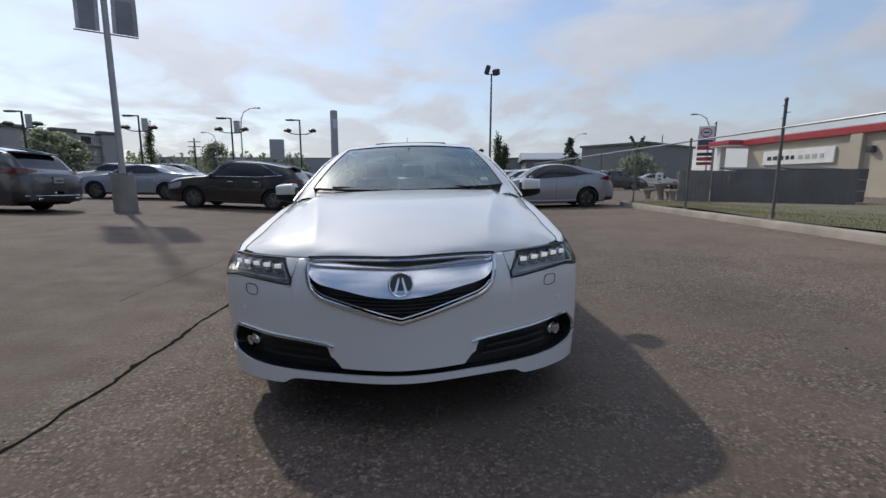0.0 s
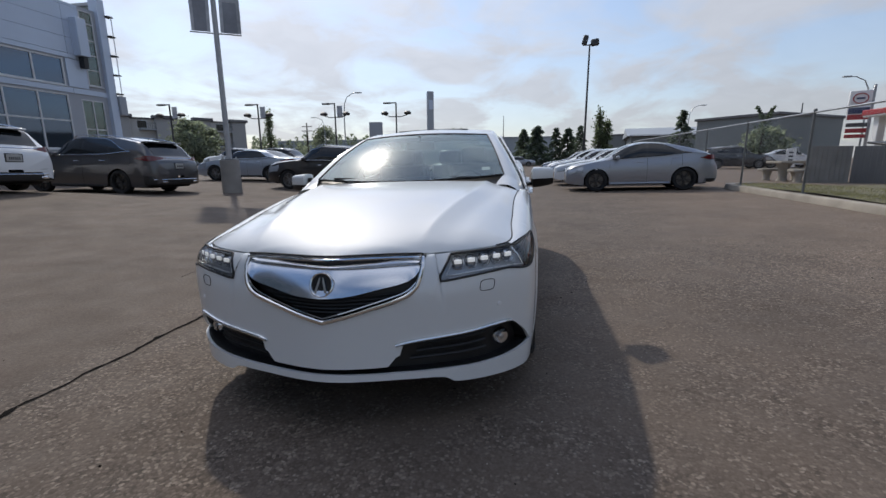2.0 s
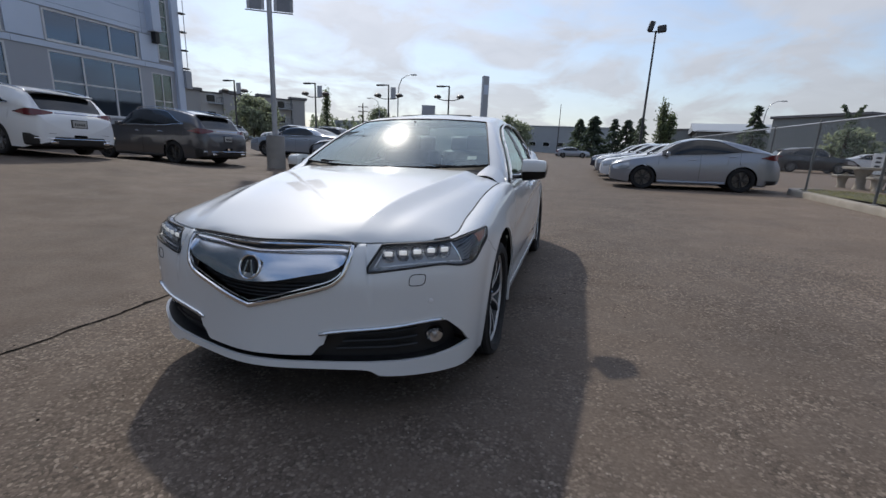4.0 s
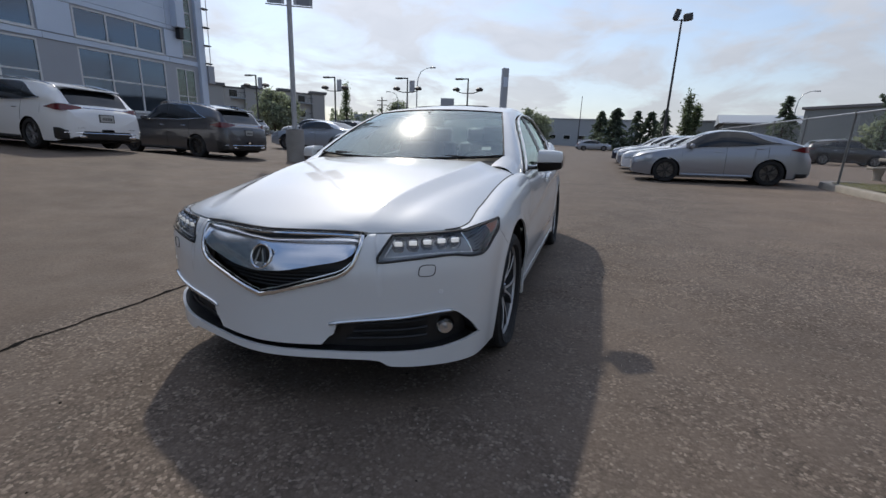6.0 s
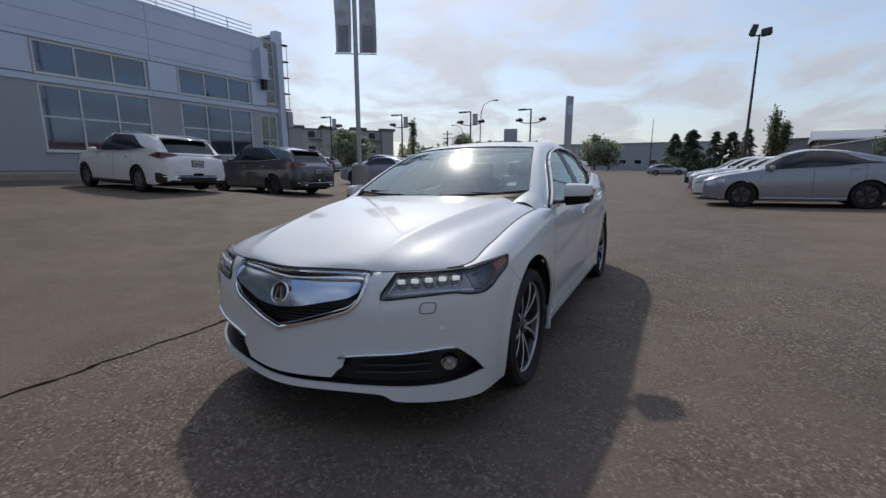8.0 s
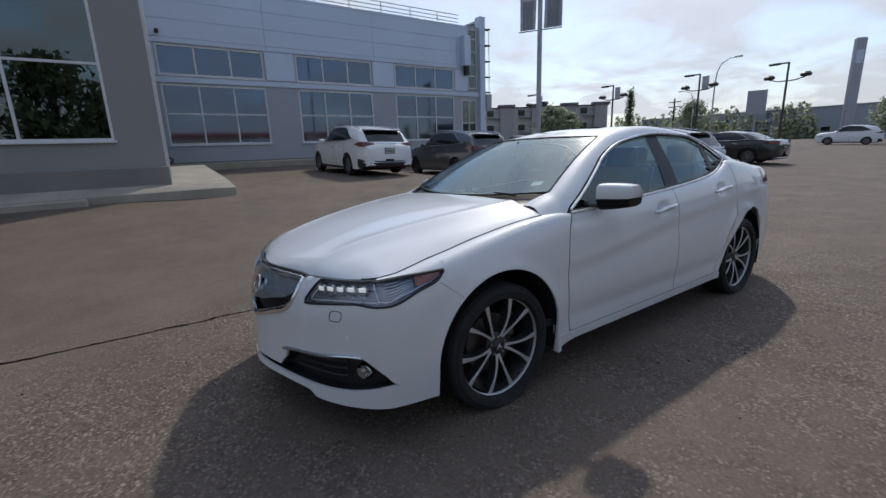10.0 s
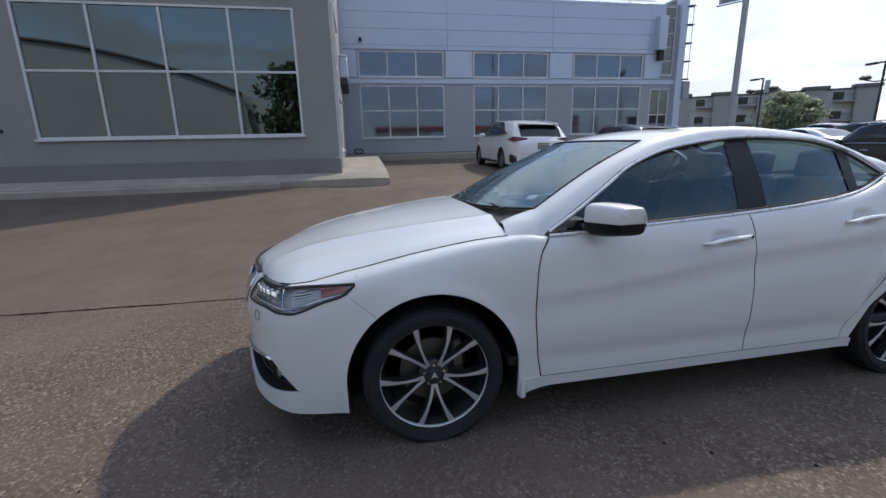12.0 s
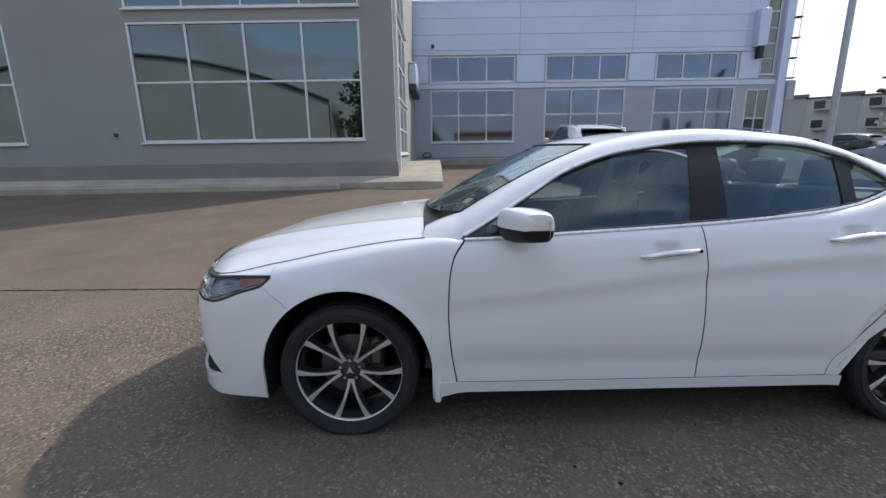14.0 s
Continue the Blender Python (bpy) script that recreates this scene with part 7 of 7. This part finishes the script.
# ---- fuel station, store and yard on the far side of the fence ----
RED = worn("red_band", (0.36, 0.025, 0.030), 0.4, 0.08, 2, 50)
CREAM = worn("cream_stucco", (0.46, 0.41, 0.32), 0.85, 0.07, 0.6, 50, 0.003)
SIGN_WHITE = worn("white_sign", (0.80, 0.80, 0.78), 0.5, 0.06, 2, 50)
SIGN_BLUE = worn("dark_blue_sign", (0.02, 0.035, 0.10), 0.5, 0.1, 3, 50)
GREEN_INK = worn("pale_green_ink", (0.42, 0.50, 0.36), 0.5, 0.1, 3, 50)
DARK_WOOD = worn("dark_fence_panel", (0.145, 0.143, 0.142), 0.8, 0.2, 1.5, 40, 0.003)
st_ = thing("store", "cream stucco store with a red roof band and white sign", "building")
SXW, SY0, SY1, SZ = 24.3, 6.0, 32.4, 3.95
part("wall", Geo().box((SXW + 4, (SY0 + SY1) / 2, SZ / 2 - 0.2), (8, SY1 - SY0, SZ + 0.3), 0.03), CREAM, st_)
part("roof_band", Geo().box((SXW + 3.9, (SY0 + SY1) / 2, SZ + 0.05), (8.4, SY1 - SY0 + 0.4, 0.42), 0.03), RED, st_, "red metal roof edge")
part("roof", Geo().box((SXW + 4, (SY0 + SY1) / 2, SZ + 0.29), (8.2, SY1 - SY0, 0.1), 0.02), PANEL_DARK, st_)
sg_ = part("store_sign", Geo().box((SXW - 0.08, 28.0, 2.75), (0.12, 5.4, 0.95), 0.02), SIGN_WHITE, st_, "white sign board with plain dark and green bars")
for k, (yy0, w_, mat_) in enumerate(((30.1, 0.42, INK), (29.6, 0.42, INK), (29.1, 0.42, INK), (28.6, 0.30, INK), (28.2, 0.3, INK), (27.6, 0.36, GREEN_INK), (27.1, 0.36, GREEN_INK), (26.6, 0.36, GREEN_INK), (26.1, 0.30, GREEN_INK))):
    part("sign_bar", Geo().box((SXW - 0.15, yy0, 2.72), (0.03, w_ * 0.85, 0.26), 0.005), mat_, sg_)
for yv in (24.0, 20.5, 17.0):
    part("pilaster", Geo().box((SXW - 0.12, yv, SZ / 2 - 0.2), (0.30, 0.7, SZ + 0.2), 0.02), CREAM, st_)
part("wall_lamp", Geo().box((SXW - 0.15, 23.2, 2.9), (0.3, 0.35, 0.35), 0.04), STEEL_DARK, st_)
cn = thing("fuel_canopy", "white fuel station canopy with a red band", "canopy")
part("canopy_roof", Geo().box((28.5, 33.85, 3.95), (11, 2.3, 0.36), 0.05), SIGN_WHITE, cn)
part("red_band", Geo().box((28.5, 33.85, 4.05), (11.1, 2.4, 0.36), 0.05), RED, cn)
for xx in (23.6, 30.0):
    for yv in (34.3,):
        part("column", Geo().box((xx, yv, 1.85), (0.45, 0.45, 3.9), 0.03), SIGN_WHITE, cn)
        part("pump", Geo().box((xx + 1.6, yv, 0.95), (0.6, 0.9, 1.7), 0.06), RED, cn)
x, y = polar(E0, -33.3, 45)
es = thing("price_sign", "tall white sign with a round red-ringed emblem", "sign", Matrix.Translation((x, y, 0)) @ pose(0, 0, 0, 0, 0, -25))
part("post", Geo().box((0.62, 0, 3.2), (0.16, 0.3, 6.1), 0.02), STEEL, es)
part("panel", Geo().box((-0.05, 0, 4.9), (1.25, 0.3, 2.0), 0.04), SIGN_WHITE, es)
part("ring", Geo().tube([(-0.05 + 0.40 * math.cos(t), -0.18, 5.35 + 0.34 * math.sin(t)) for t in np.linspace(0, 2 * math.pi, 33)], 0.035, 6, cap=False), RED, es)
part("emblem_bar", Geo().box((-0.05, -0.17, 5.35), (0.46, 0.03, 0.12), 0.01), SIGN_BLUE, es)
part("emblem_line", Geo().box((-0.05, -0.17, 4.92), (0.45, 0.03, 0.06), 0.01), RED, es)
for z, m_, h_ in ((4.50, SIGN_BLUE, 0.42), (4.05, RED, 0.36), (3.50, STEEL_DARK, 0.28), (3.10, RED, 0.30), (2.70, RED, 0.26)):
    part("price_panel", Geo().box((-0.05, -0.12, z), (1.15, 0.14, h_), 0.02), m_, es)

# dumpster enclosure of upright boards
en = thing("dumpster_enclosure", "dark grey board enclosure with a paler end panel", "enclosure")
A, B = Vector((12.3, 18.5, 0)), Vector((15.9, 15.7, 0))
dv = (B - A)
n = 30
ang = math.atan2(dv.y, dv.x)
for k in range(n):
    p = A + dv * ((k + 0.5) / n)
    part("board", Geo().box((p.x, p.y, 0.90 + 0.005 * (k % 3)), (dv.length / n - 0.003, 0.05, 1.36), 0.006, Matrix.Rotation(ang, 3, "Z")), DARK_WOOD, en)
A2 = Vector((12.2, 18.55, 0))
for k in range(9):
    p = A2 + Vector((-0.155, 0.0, 0)) * k
    part("end_panel", Geo().box((p.x, p.y, 0.92), (0.148, 0.05, 1.36), 0.006), CONCRETE_DARK, en, "pale grey end panel")
for k in range(2):
    part("dumpster_lid", Geo().box((14.0 + 1.6 * k, 18.6 - 1.2 * k, 1.66), (1.9, 1.1, 0.08), 0.03, Matrix.Rotation(radians(6), 3, "X")), PLASTIC, en, "black plastic dumpster lid")
for k in range(3):
    part("back_board", Geo().box((15.9, 18.4 - 0.02 * k, 0.55 + 0.45 * k), (4.4, 0.05, 0.42), 0.006, Matrix.Rotation(ang, 3, "Z")), DARK_WOOD, en)

tb = thing("picnic_table", "pale cast concrete picnic table with two benches", "table", Matrix.Translation((11.2, 19.6, gh(9, 19.6))) @ pose(0, 0, 0, 0, 0, 8))
part("tabletop", Geo().box((0, 0, 0.72), (1.85, 0.85, 0.10), 0.02), CONCRETE, tb)
for s in (1, -1):
    part("pedestal", Geo().lathe([(0.0, 0.0), (0.20, 0.0), (0.15, 0.10), (0.14, 0.40), (0.26, 0.64), (0.26, 0.68)], "z", 12, (0.52 * s, 0, 0)), CONCRETE, tb)
    bench = part("bench", Geo().box((0, 0.82 * s, 0.42), (1.7, 0.36, 0.09), 0.02), CONCRETE, tb)
    for q in (1, -1):
        part("bench_foot", Geo().lathe([(0.0, 0.0), (0.15, 0.0), (0.11, 0.10), (0.16, 0.34), (0.16, 0.385)], "z", 10, (0.55 * q, 0.82 * s, 0)), CONCRETE, bench)
sn = thing("yard_sign", "small white upright sign with dark marks", "sign", Matrix.Translation((18.8, 34.4, 0.15)) @ pose(0, 0, 0, 0, 0, -25))
part("panel", Geo().box((0, 0, 1.05), (0.55, 0.05, 1.25), 0.01), SIGN_WHITE, sn)
part("post", Geo().tube([(0, 0, 0), (0, 0, 0.7)], 0.03, 6), STEEL, sn)
for z in (1.4, 1.15, 0.9):
    part("mark", Geo().box((0, -0.03, z), (0.24, 0.02, 0.12), 0.004), INK, sn)

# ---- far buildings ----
# pale wall tone with distance haze put into the colour
HAZY_WALL = worn("hazed_metal_wall", (0.34, 0.37, 0.40), 0.7, 0.05, 0.1, 4)
DUSK_WALL = worn("grey_green_wall", (0.19, 0.205, 0.205), 0.8, 0.08, 0.1, 4)
# apartment siding and roof lifted likewise, haze mixed into the colour
APT_WALL = worn("hazed_beige_siding", (0.56, 0.55, 0.53), 0.85, 0.06, 0.1, 5)
APT_DARK = worn("hazed_dark_siding", (0.36, 0.36, 0.36), 0.85, 0.06, 0.1, 5)
ROOF_DARK = worn("dark_roof", (0.15, 0.15, 0.155), 0.85, 0.1, 0.2, 5)


def far_block(name, label, p0, p1, h, depth, wall, roof=None, windows=0, sill_z=1.0, win_h=1.3, storeys=1, roof_over=0.4, z0=-0.3):
    """A long block whose front runs from p0 to p1."""
    a, b = Vector((*p0, 0)), Vector((*p1, 0))
    d = b - a
    L_ = d.length
    t = thing(name, label, "building", Matrix.Translation(a) @ pose(0, 0, 0, 0, 0, math.degrees(math.atan2(d.y, d.x))))
    part("wall", Geo().box((L_ / 2, depth / 2, (h + z0) / 2), (L_, depth, h - z0), 0.03), wall, t)
    part("roof", Geo().box((L_ / 2, depth / 2, h + 0.12), (L_ + roof_over, depth + roof_over, 0.26), 0.04), roof or ROOF_DARK, t)
    for s_ in range(storeys):
        for k in range(windows):
            u = L_ * (k + 0.5) / windows
            z = sill_z + s_ * 2.9
            w = part("window", Geo().box((u, -0.03, z + win_h / 2), (min(2.0, L_ / windows * 0.5), 0.12, win_h), 0.02), FRAME_WHITE, t)
            part("pane", Geo().box((u, -0.085, z + win_h / 2), (min(1.8, L_ / windows * 0.44), 0.04, win_h - 0.2), 0.01), TINT, w)
    return t


p0, p1 = polar(E0, 60, 92), polar(E0, 33.3, 98)
apt = far_block("apartment_building", "three-storey beige-grey apartment building with balconies", p0, p1, 8.6, 16, APT_WALL, ROOF_DARK, 14, 1.2, 1.4, 3)
La = (Vector(p1) - Vector(p0)).length
for k in range(7):
    u = La * (k + 0.5) / 7
    part("bay", Geo().box((u + 1.6, -0.5, 4.3), (2.6, 1.0, 9.0), 0.05), APT_DARK, apt)
    part("bay_roof", Geo().box((u + 1.6, -0.5, 9.0), (3.4, 1.6, 0.5), 0.05), ROOF_DARK, apt)
    for s_ in range(3):
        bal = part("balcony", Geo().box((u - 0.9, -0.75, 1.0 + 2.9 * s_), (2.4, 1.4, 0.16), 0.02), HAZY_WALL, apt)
        for q in range(9):
            part("baluster", Geo().box((u - 2.05 + 0.287 * q, -1.4, 1.55 + 2.9 * s_), (0.04, 0.04, 1.0), 0.004), STEEL_DARK, bal)
        part("handrail", Geo().box((u - 0.9, -1.4, 2.07 + 2.9 * s_), (2.4, 0.06, 0.06), 0.01), STEEL_DARK, bal)
p0, p1 = polar(E0, 30, 150), polar(E0, -4.5, 128)
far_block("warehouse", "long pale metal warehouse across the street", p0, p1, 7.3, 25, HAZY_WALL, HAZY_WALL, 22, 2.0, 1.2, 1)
p0, p1 = polar(E0, -9.6, 88), polar(E0, -14, 84)
far_block("dark_shed", "low dark flat-roofed building", p0, p1, 5.3, 10, DUSK_WALL, ROOF_DARK)
p0, p1 = polar(E0, -13.4, 72), polar(E0, -26.4, 75)
b2 = far_block("workshop", "long dark green-grey workshop with a pale sloped roof", p0, p1, 4.4, 14, DUSK_WALL, ROOF_DARK, 9, 0.8, 1.6)
L2 = (Vector(p1) - Vector(p0)).length
part("sloped_roof", Geo().add([(-0.6, -0.6, 4.5), (L2 + 0.6, -0.6, 4.5), (L2 + 0.6, 7, 6.0), (-0.6, 7, 6.0), (-0.6, 14.6, 4.5), (L2 + 0.6, 14.6, 4.5)], [(0, 1, 2, 3), (3, 2, 5, 4), (0, 3, 4), (1, 5, 2)]), HAZY_WALL, b2, "pale metal roof", smooth=20)
part("chimney", Geo().tube([(L2 * 0.68, 5, 5.0), (L2 * 0.68, 5, 6.7)], 0.18, 8), STEEL_DARK, b2)
p0, p1 = polar(E0, -27.3, 52), polar(E0, -32.2, 62)
far_block("signboard_building", "boxy dark building with a raised parapet", p0, p1, 5.1, 8, DUSK_WALL, ROOF_DARK, 2, 1.0, 1.2)
# what stands behind the walker: a beige hall with an arched roof, mirrored in the shop windows
hall = thing("arched_hall", "beige metal hall with an arched dark-edged roof", "building")
HALL_WALL = worn("pale_metal_hall", (0.52, 0.53, 0.51), 0.8, 0.06, 0.3, 20)
HX, HY0, HY1 = 21.0, -48.0, -7.0
rows = []
for t in np.linspace(0, 1, 25):
    yv = mix(HY0, HY1, t)
    zt = 4.2 + 6.6 * math.sin(math.pi * (0.08 + 0.84 * t)) ** 0.8
    rows.append([(HX, yv, -0.3), (HX, yv, zt), (HX + 18, yv, zt), (HX + 18, yv, -0.3)])
part("shell", Geo().grid(rows), HALL_WALL, hall, smooth=30)
part("roof_edge", Geo().tube([(HX - 0.1, r[1][1], r[1][2]) for r in rows], 0.16, 6), ROOF_DARK, hall)
part("end_wall", Geo().plate([(0, -0.3), (18, -0.3), (18, rows[-1][1][2]), (0, rows[-1][1][2])], (HX, HY1, 0), (1, 0, 0), (0, 0, 1), 0.1), HALL_WALL, hall)
part("door", Geo().box((HX - 0.04, -30, 1.9), (0.08, 4.0, 4.0), 0.02), HAZY_WALL, hall)

# ---- trees ----


def leaf_mass(pts, size, rs):
    """Small leaf clumps: three-cornered flakes turned at random round each point."""
    g = Geo()
    for p in pts:
        a = rs.normal(size=3)
        a /= np.linalg.norm(a)
        b = np.cross(a, rs.normal(size=3))
        b /= np.linalg.norm(b) + 1e-9
        s = size * rs.uniform(0.6, 1.4)
        p = np.array(p)
        g.add([p - a * s, p + a * s, p + b * s * 1.1], [(0, 1, 2)])
    return g


def conifer(x, y, h, r, seed):
    rs = np.random.RandomState(seed)
    t = thing("spruce_tree", "dark green spruce tree with ragged outline", "tree", Matrix.Translation((x, y, gh(x, y))), "spruce trees")
    part("trunk", Geo().tube([(0, 0, -0.1), (0, 0, h * 0.97)], [r * 0.09, 0.02], 7), BARK, t)
    g = Geo()
    z = 0.08 * h
    lean = rs.normal(0, 0.012, 2)
    while z < h * 0.985:
        rad = 1.55 * r * (1 - z / h) ** 0.85 * rs.uniform(0.72, 1.18) + 0.05
        for k in range(7):
            a = rs.uniform(0, 6.28)
            L_ = rad * rs.uniform(0.4, 1.15)
            d = np.array((math.cos(a), math.sin(a), 0.0))
            side = np.array((-d[1], d[0], 0.0))
            for q in range(15):
                f = math.sqrt((q + rs.uniform(0, 1)) / 15)
                zz_ = z + 0.10 * L_ * f - 0.42 * L_ * f * f + rs.normal(0, 0.03 * r)
                p = d * L_ * f + side * rs.normal(0, 0.10 * L_ * (1.1 - f)) + np.array((lean[0] * z, lean[1] * z, zz_))
                sz = 0.26 * max(0.6, r / 1.6) * rs.uniform(0.6, 1.3)
                tip = p + d * sz * rs.uniform(0.6, 1.2) + side * sz * rs.normal(0, 0.7) - np.array((0, 0, sz * rs.uniform(0.1, 0.8)))
                up_v = np.array((rs.normal(0, 0.25), rs.normal(0, 0.25), 0.32)) * sz
                verts = [p - up_v, p + up_v, tip]
                g.add(verts, [(0, 1, 2)])
        z += h * 0.040
    part("crown", g, NEEDLE, t, smooth=0)


def broad_tree(x, y, h, r, seed, mat_=None, slim=False, name="leafy_tree", label="round-crowned leafy green tree"):
    rs = np.random.RandomState(seed)
    t = thing(name, label, "tree", Matrix.Translation((x, y, gh(x, y))))
    g, pts = Geo().tube([(0, 0, -0.1), (0.05 * r, 0, h * 0.35), (0, 0.05 * r, h * (0.9 if slim else 0.6))], [0.05 * h * 0.5, 0.035 * h * 0.5, 0.02], 7), []
    n_ = 60
    for k in range(n_):
        a, f = rs.uniform(0, 6.28), rs.uniform(0.12, 1.0)
        z = h * (0.10 + 0.88 * f)
        rad = r * (math.sin(math.pi * min(1, 0.12 + 0.86 * f)) ** 0.7) * rs.uniform(0.45, 1.05) if not slim else r * (1.05 - f) ** 0.6 * rs.uniform(0.5, 1.1)
        tip = np.array((rad * math.cos(a), rad * math.sin(a), z))
        g.tube([(0, 0, z * 0.6), tip], [0.035, 0.01], 3, cap=False)
        for q in range(34):
            pts.append(tip + rs.normal(0, 1, 3) * np.array((0.17 * r + 0.12, 0.17 * r + 0.12, 0.05 * h)))
    part("trunk", g, BARK, t, "trunk with bare limbs", smooth=0)
    part("crown", leaf_mass(pts, 0.06 * r + 0.11, rs), mat_ or LEAF, t, smooth=0)


E6 = (1.32, 0.86)
for k, (az, d, el, r) in enumerate(((-17.8, 60, 5.5, 1.7), (-1.6, 74, 4.25, 2.4), (0.0, 76, 3.9, 2.0), (-4.0, 72, 4.0, 1.6), (-5.4, 73, 3.9, 2.2), (-6.9, 70, 4.2, 1.4))):
    x, y = polar(E6, az, d)
    conifer(x, y, 1.15 + d * math.tan(radians(el)) - gh(x, y), r, 10 + k)
for k, (az, d, el, r) in enumerate(((-9.0, 70, 5.6, 0.75), (-9.9, 71, 4.0, 0.7), (30.6, 88, 5.4, 0.8))):
    x, y = polar(E6 if az < 0 else E0, az, d)
    broad_tree(x, y, 1.15 + d * math.tan(radians(el)), r, 40 + k, LEAF, True, "poplar_tree", "slender dark green poplar")
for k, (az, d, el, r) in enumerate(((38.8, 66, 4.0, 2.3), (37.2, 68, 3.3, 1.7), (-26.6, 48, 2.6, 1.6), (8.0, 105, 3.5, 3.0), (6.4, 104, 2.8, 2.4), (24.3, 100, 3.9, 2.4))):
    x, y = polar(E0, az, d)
    broad_tree(x, y, 1.15 + d * math.tan(radians(el)), r, 60 + k, LEAF_HAZED)
for k, (x, y, h, r) in enumerate(((22, -2.5, 8.5, 3.4), (26, 0.5, 6.5, 2.6))):
    broad_tree(x, y, h, r, 80 + k)
# a clipped evergreen whose top is parted into two horns
rs = np.random.RandomState(77)
x, y = polar(E6, -25.2, 41)
horn = thing("forked_evergreen", "dark clipped evergreen with a forked two-horned top", "tree", Matrix.Translation((x, y, gh(x, y))))
part("trunk", Geo().tube([(0, 0, -0.1), (0, 0, 2.9)], [0.16, 0.08], 7), BARK, horn)
pts = [np.array((rs.normal(0, 0.27), rs.normal(0, 0.27), rs.uniform(0.6, 3.5))) for _ in range(360)]
for sg in (1, -1):
    for _ in range(120):
        f = rs.uniform(0, 1)
        pts.append(np.array((sg * (0.08 + 0.52 * f**1.2) + rs.normal(0, 0.11 * (1.15 - f)), rs.normal(0, 0.1), 3.35 + 1.25 * f + rs.normal(0, 0.13 * (1.1 - f)))))
part("crown", leaf_mass(pts, 0.11, rs), NEEDLE, horn, smooth=0)
# far woods, one ragged belt
rs = np.random.RandomState(9)
pts = []
for k in range(170):
    az = rs.uniform(14, 33)
    d = rs.uniform(125, 160)
    x, y = polar(E0, az, d)
    h, r = rs.uniform(4.0, 9.0), rs.uniform(0.8, 1.8)
    for q in range(90):
        f = rs.uniform(0, 1)
        w = r * (1.1 - f) ** 0.5
        pts.append((x + rs.normal(0, 0.5) * w, y + rs.normal(0, 0.5) * w, f * h))
single("far_woods", leaf_mass(pts, 0.42, rs), LEAF_HAZED, "belt of far trees, haze put into their pale leaf colour", "woods", kind="stuff", smooth=0)
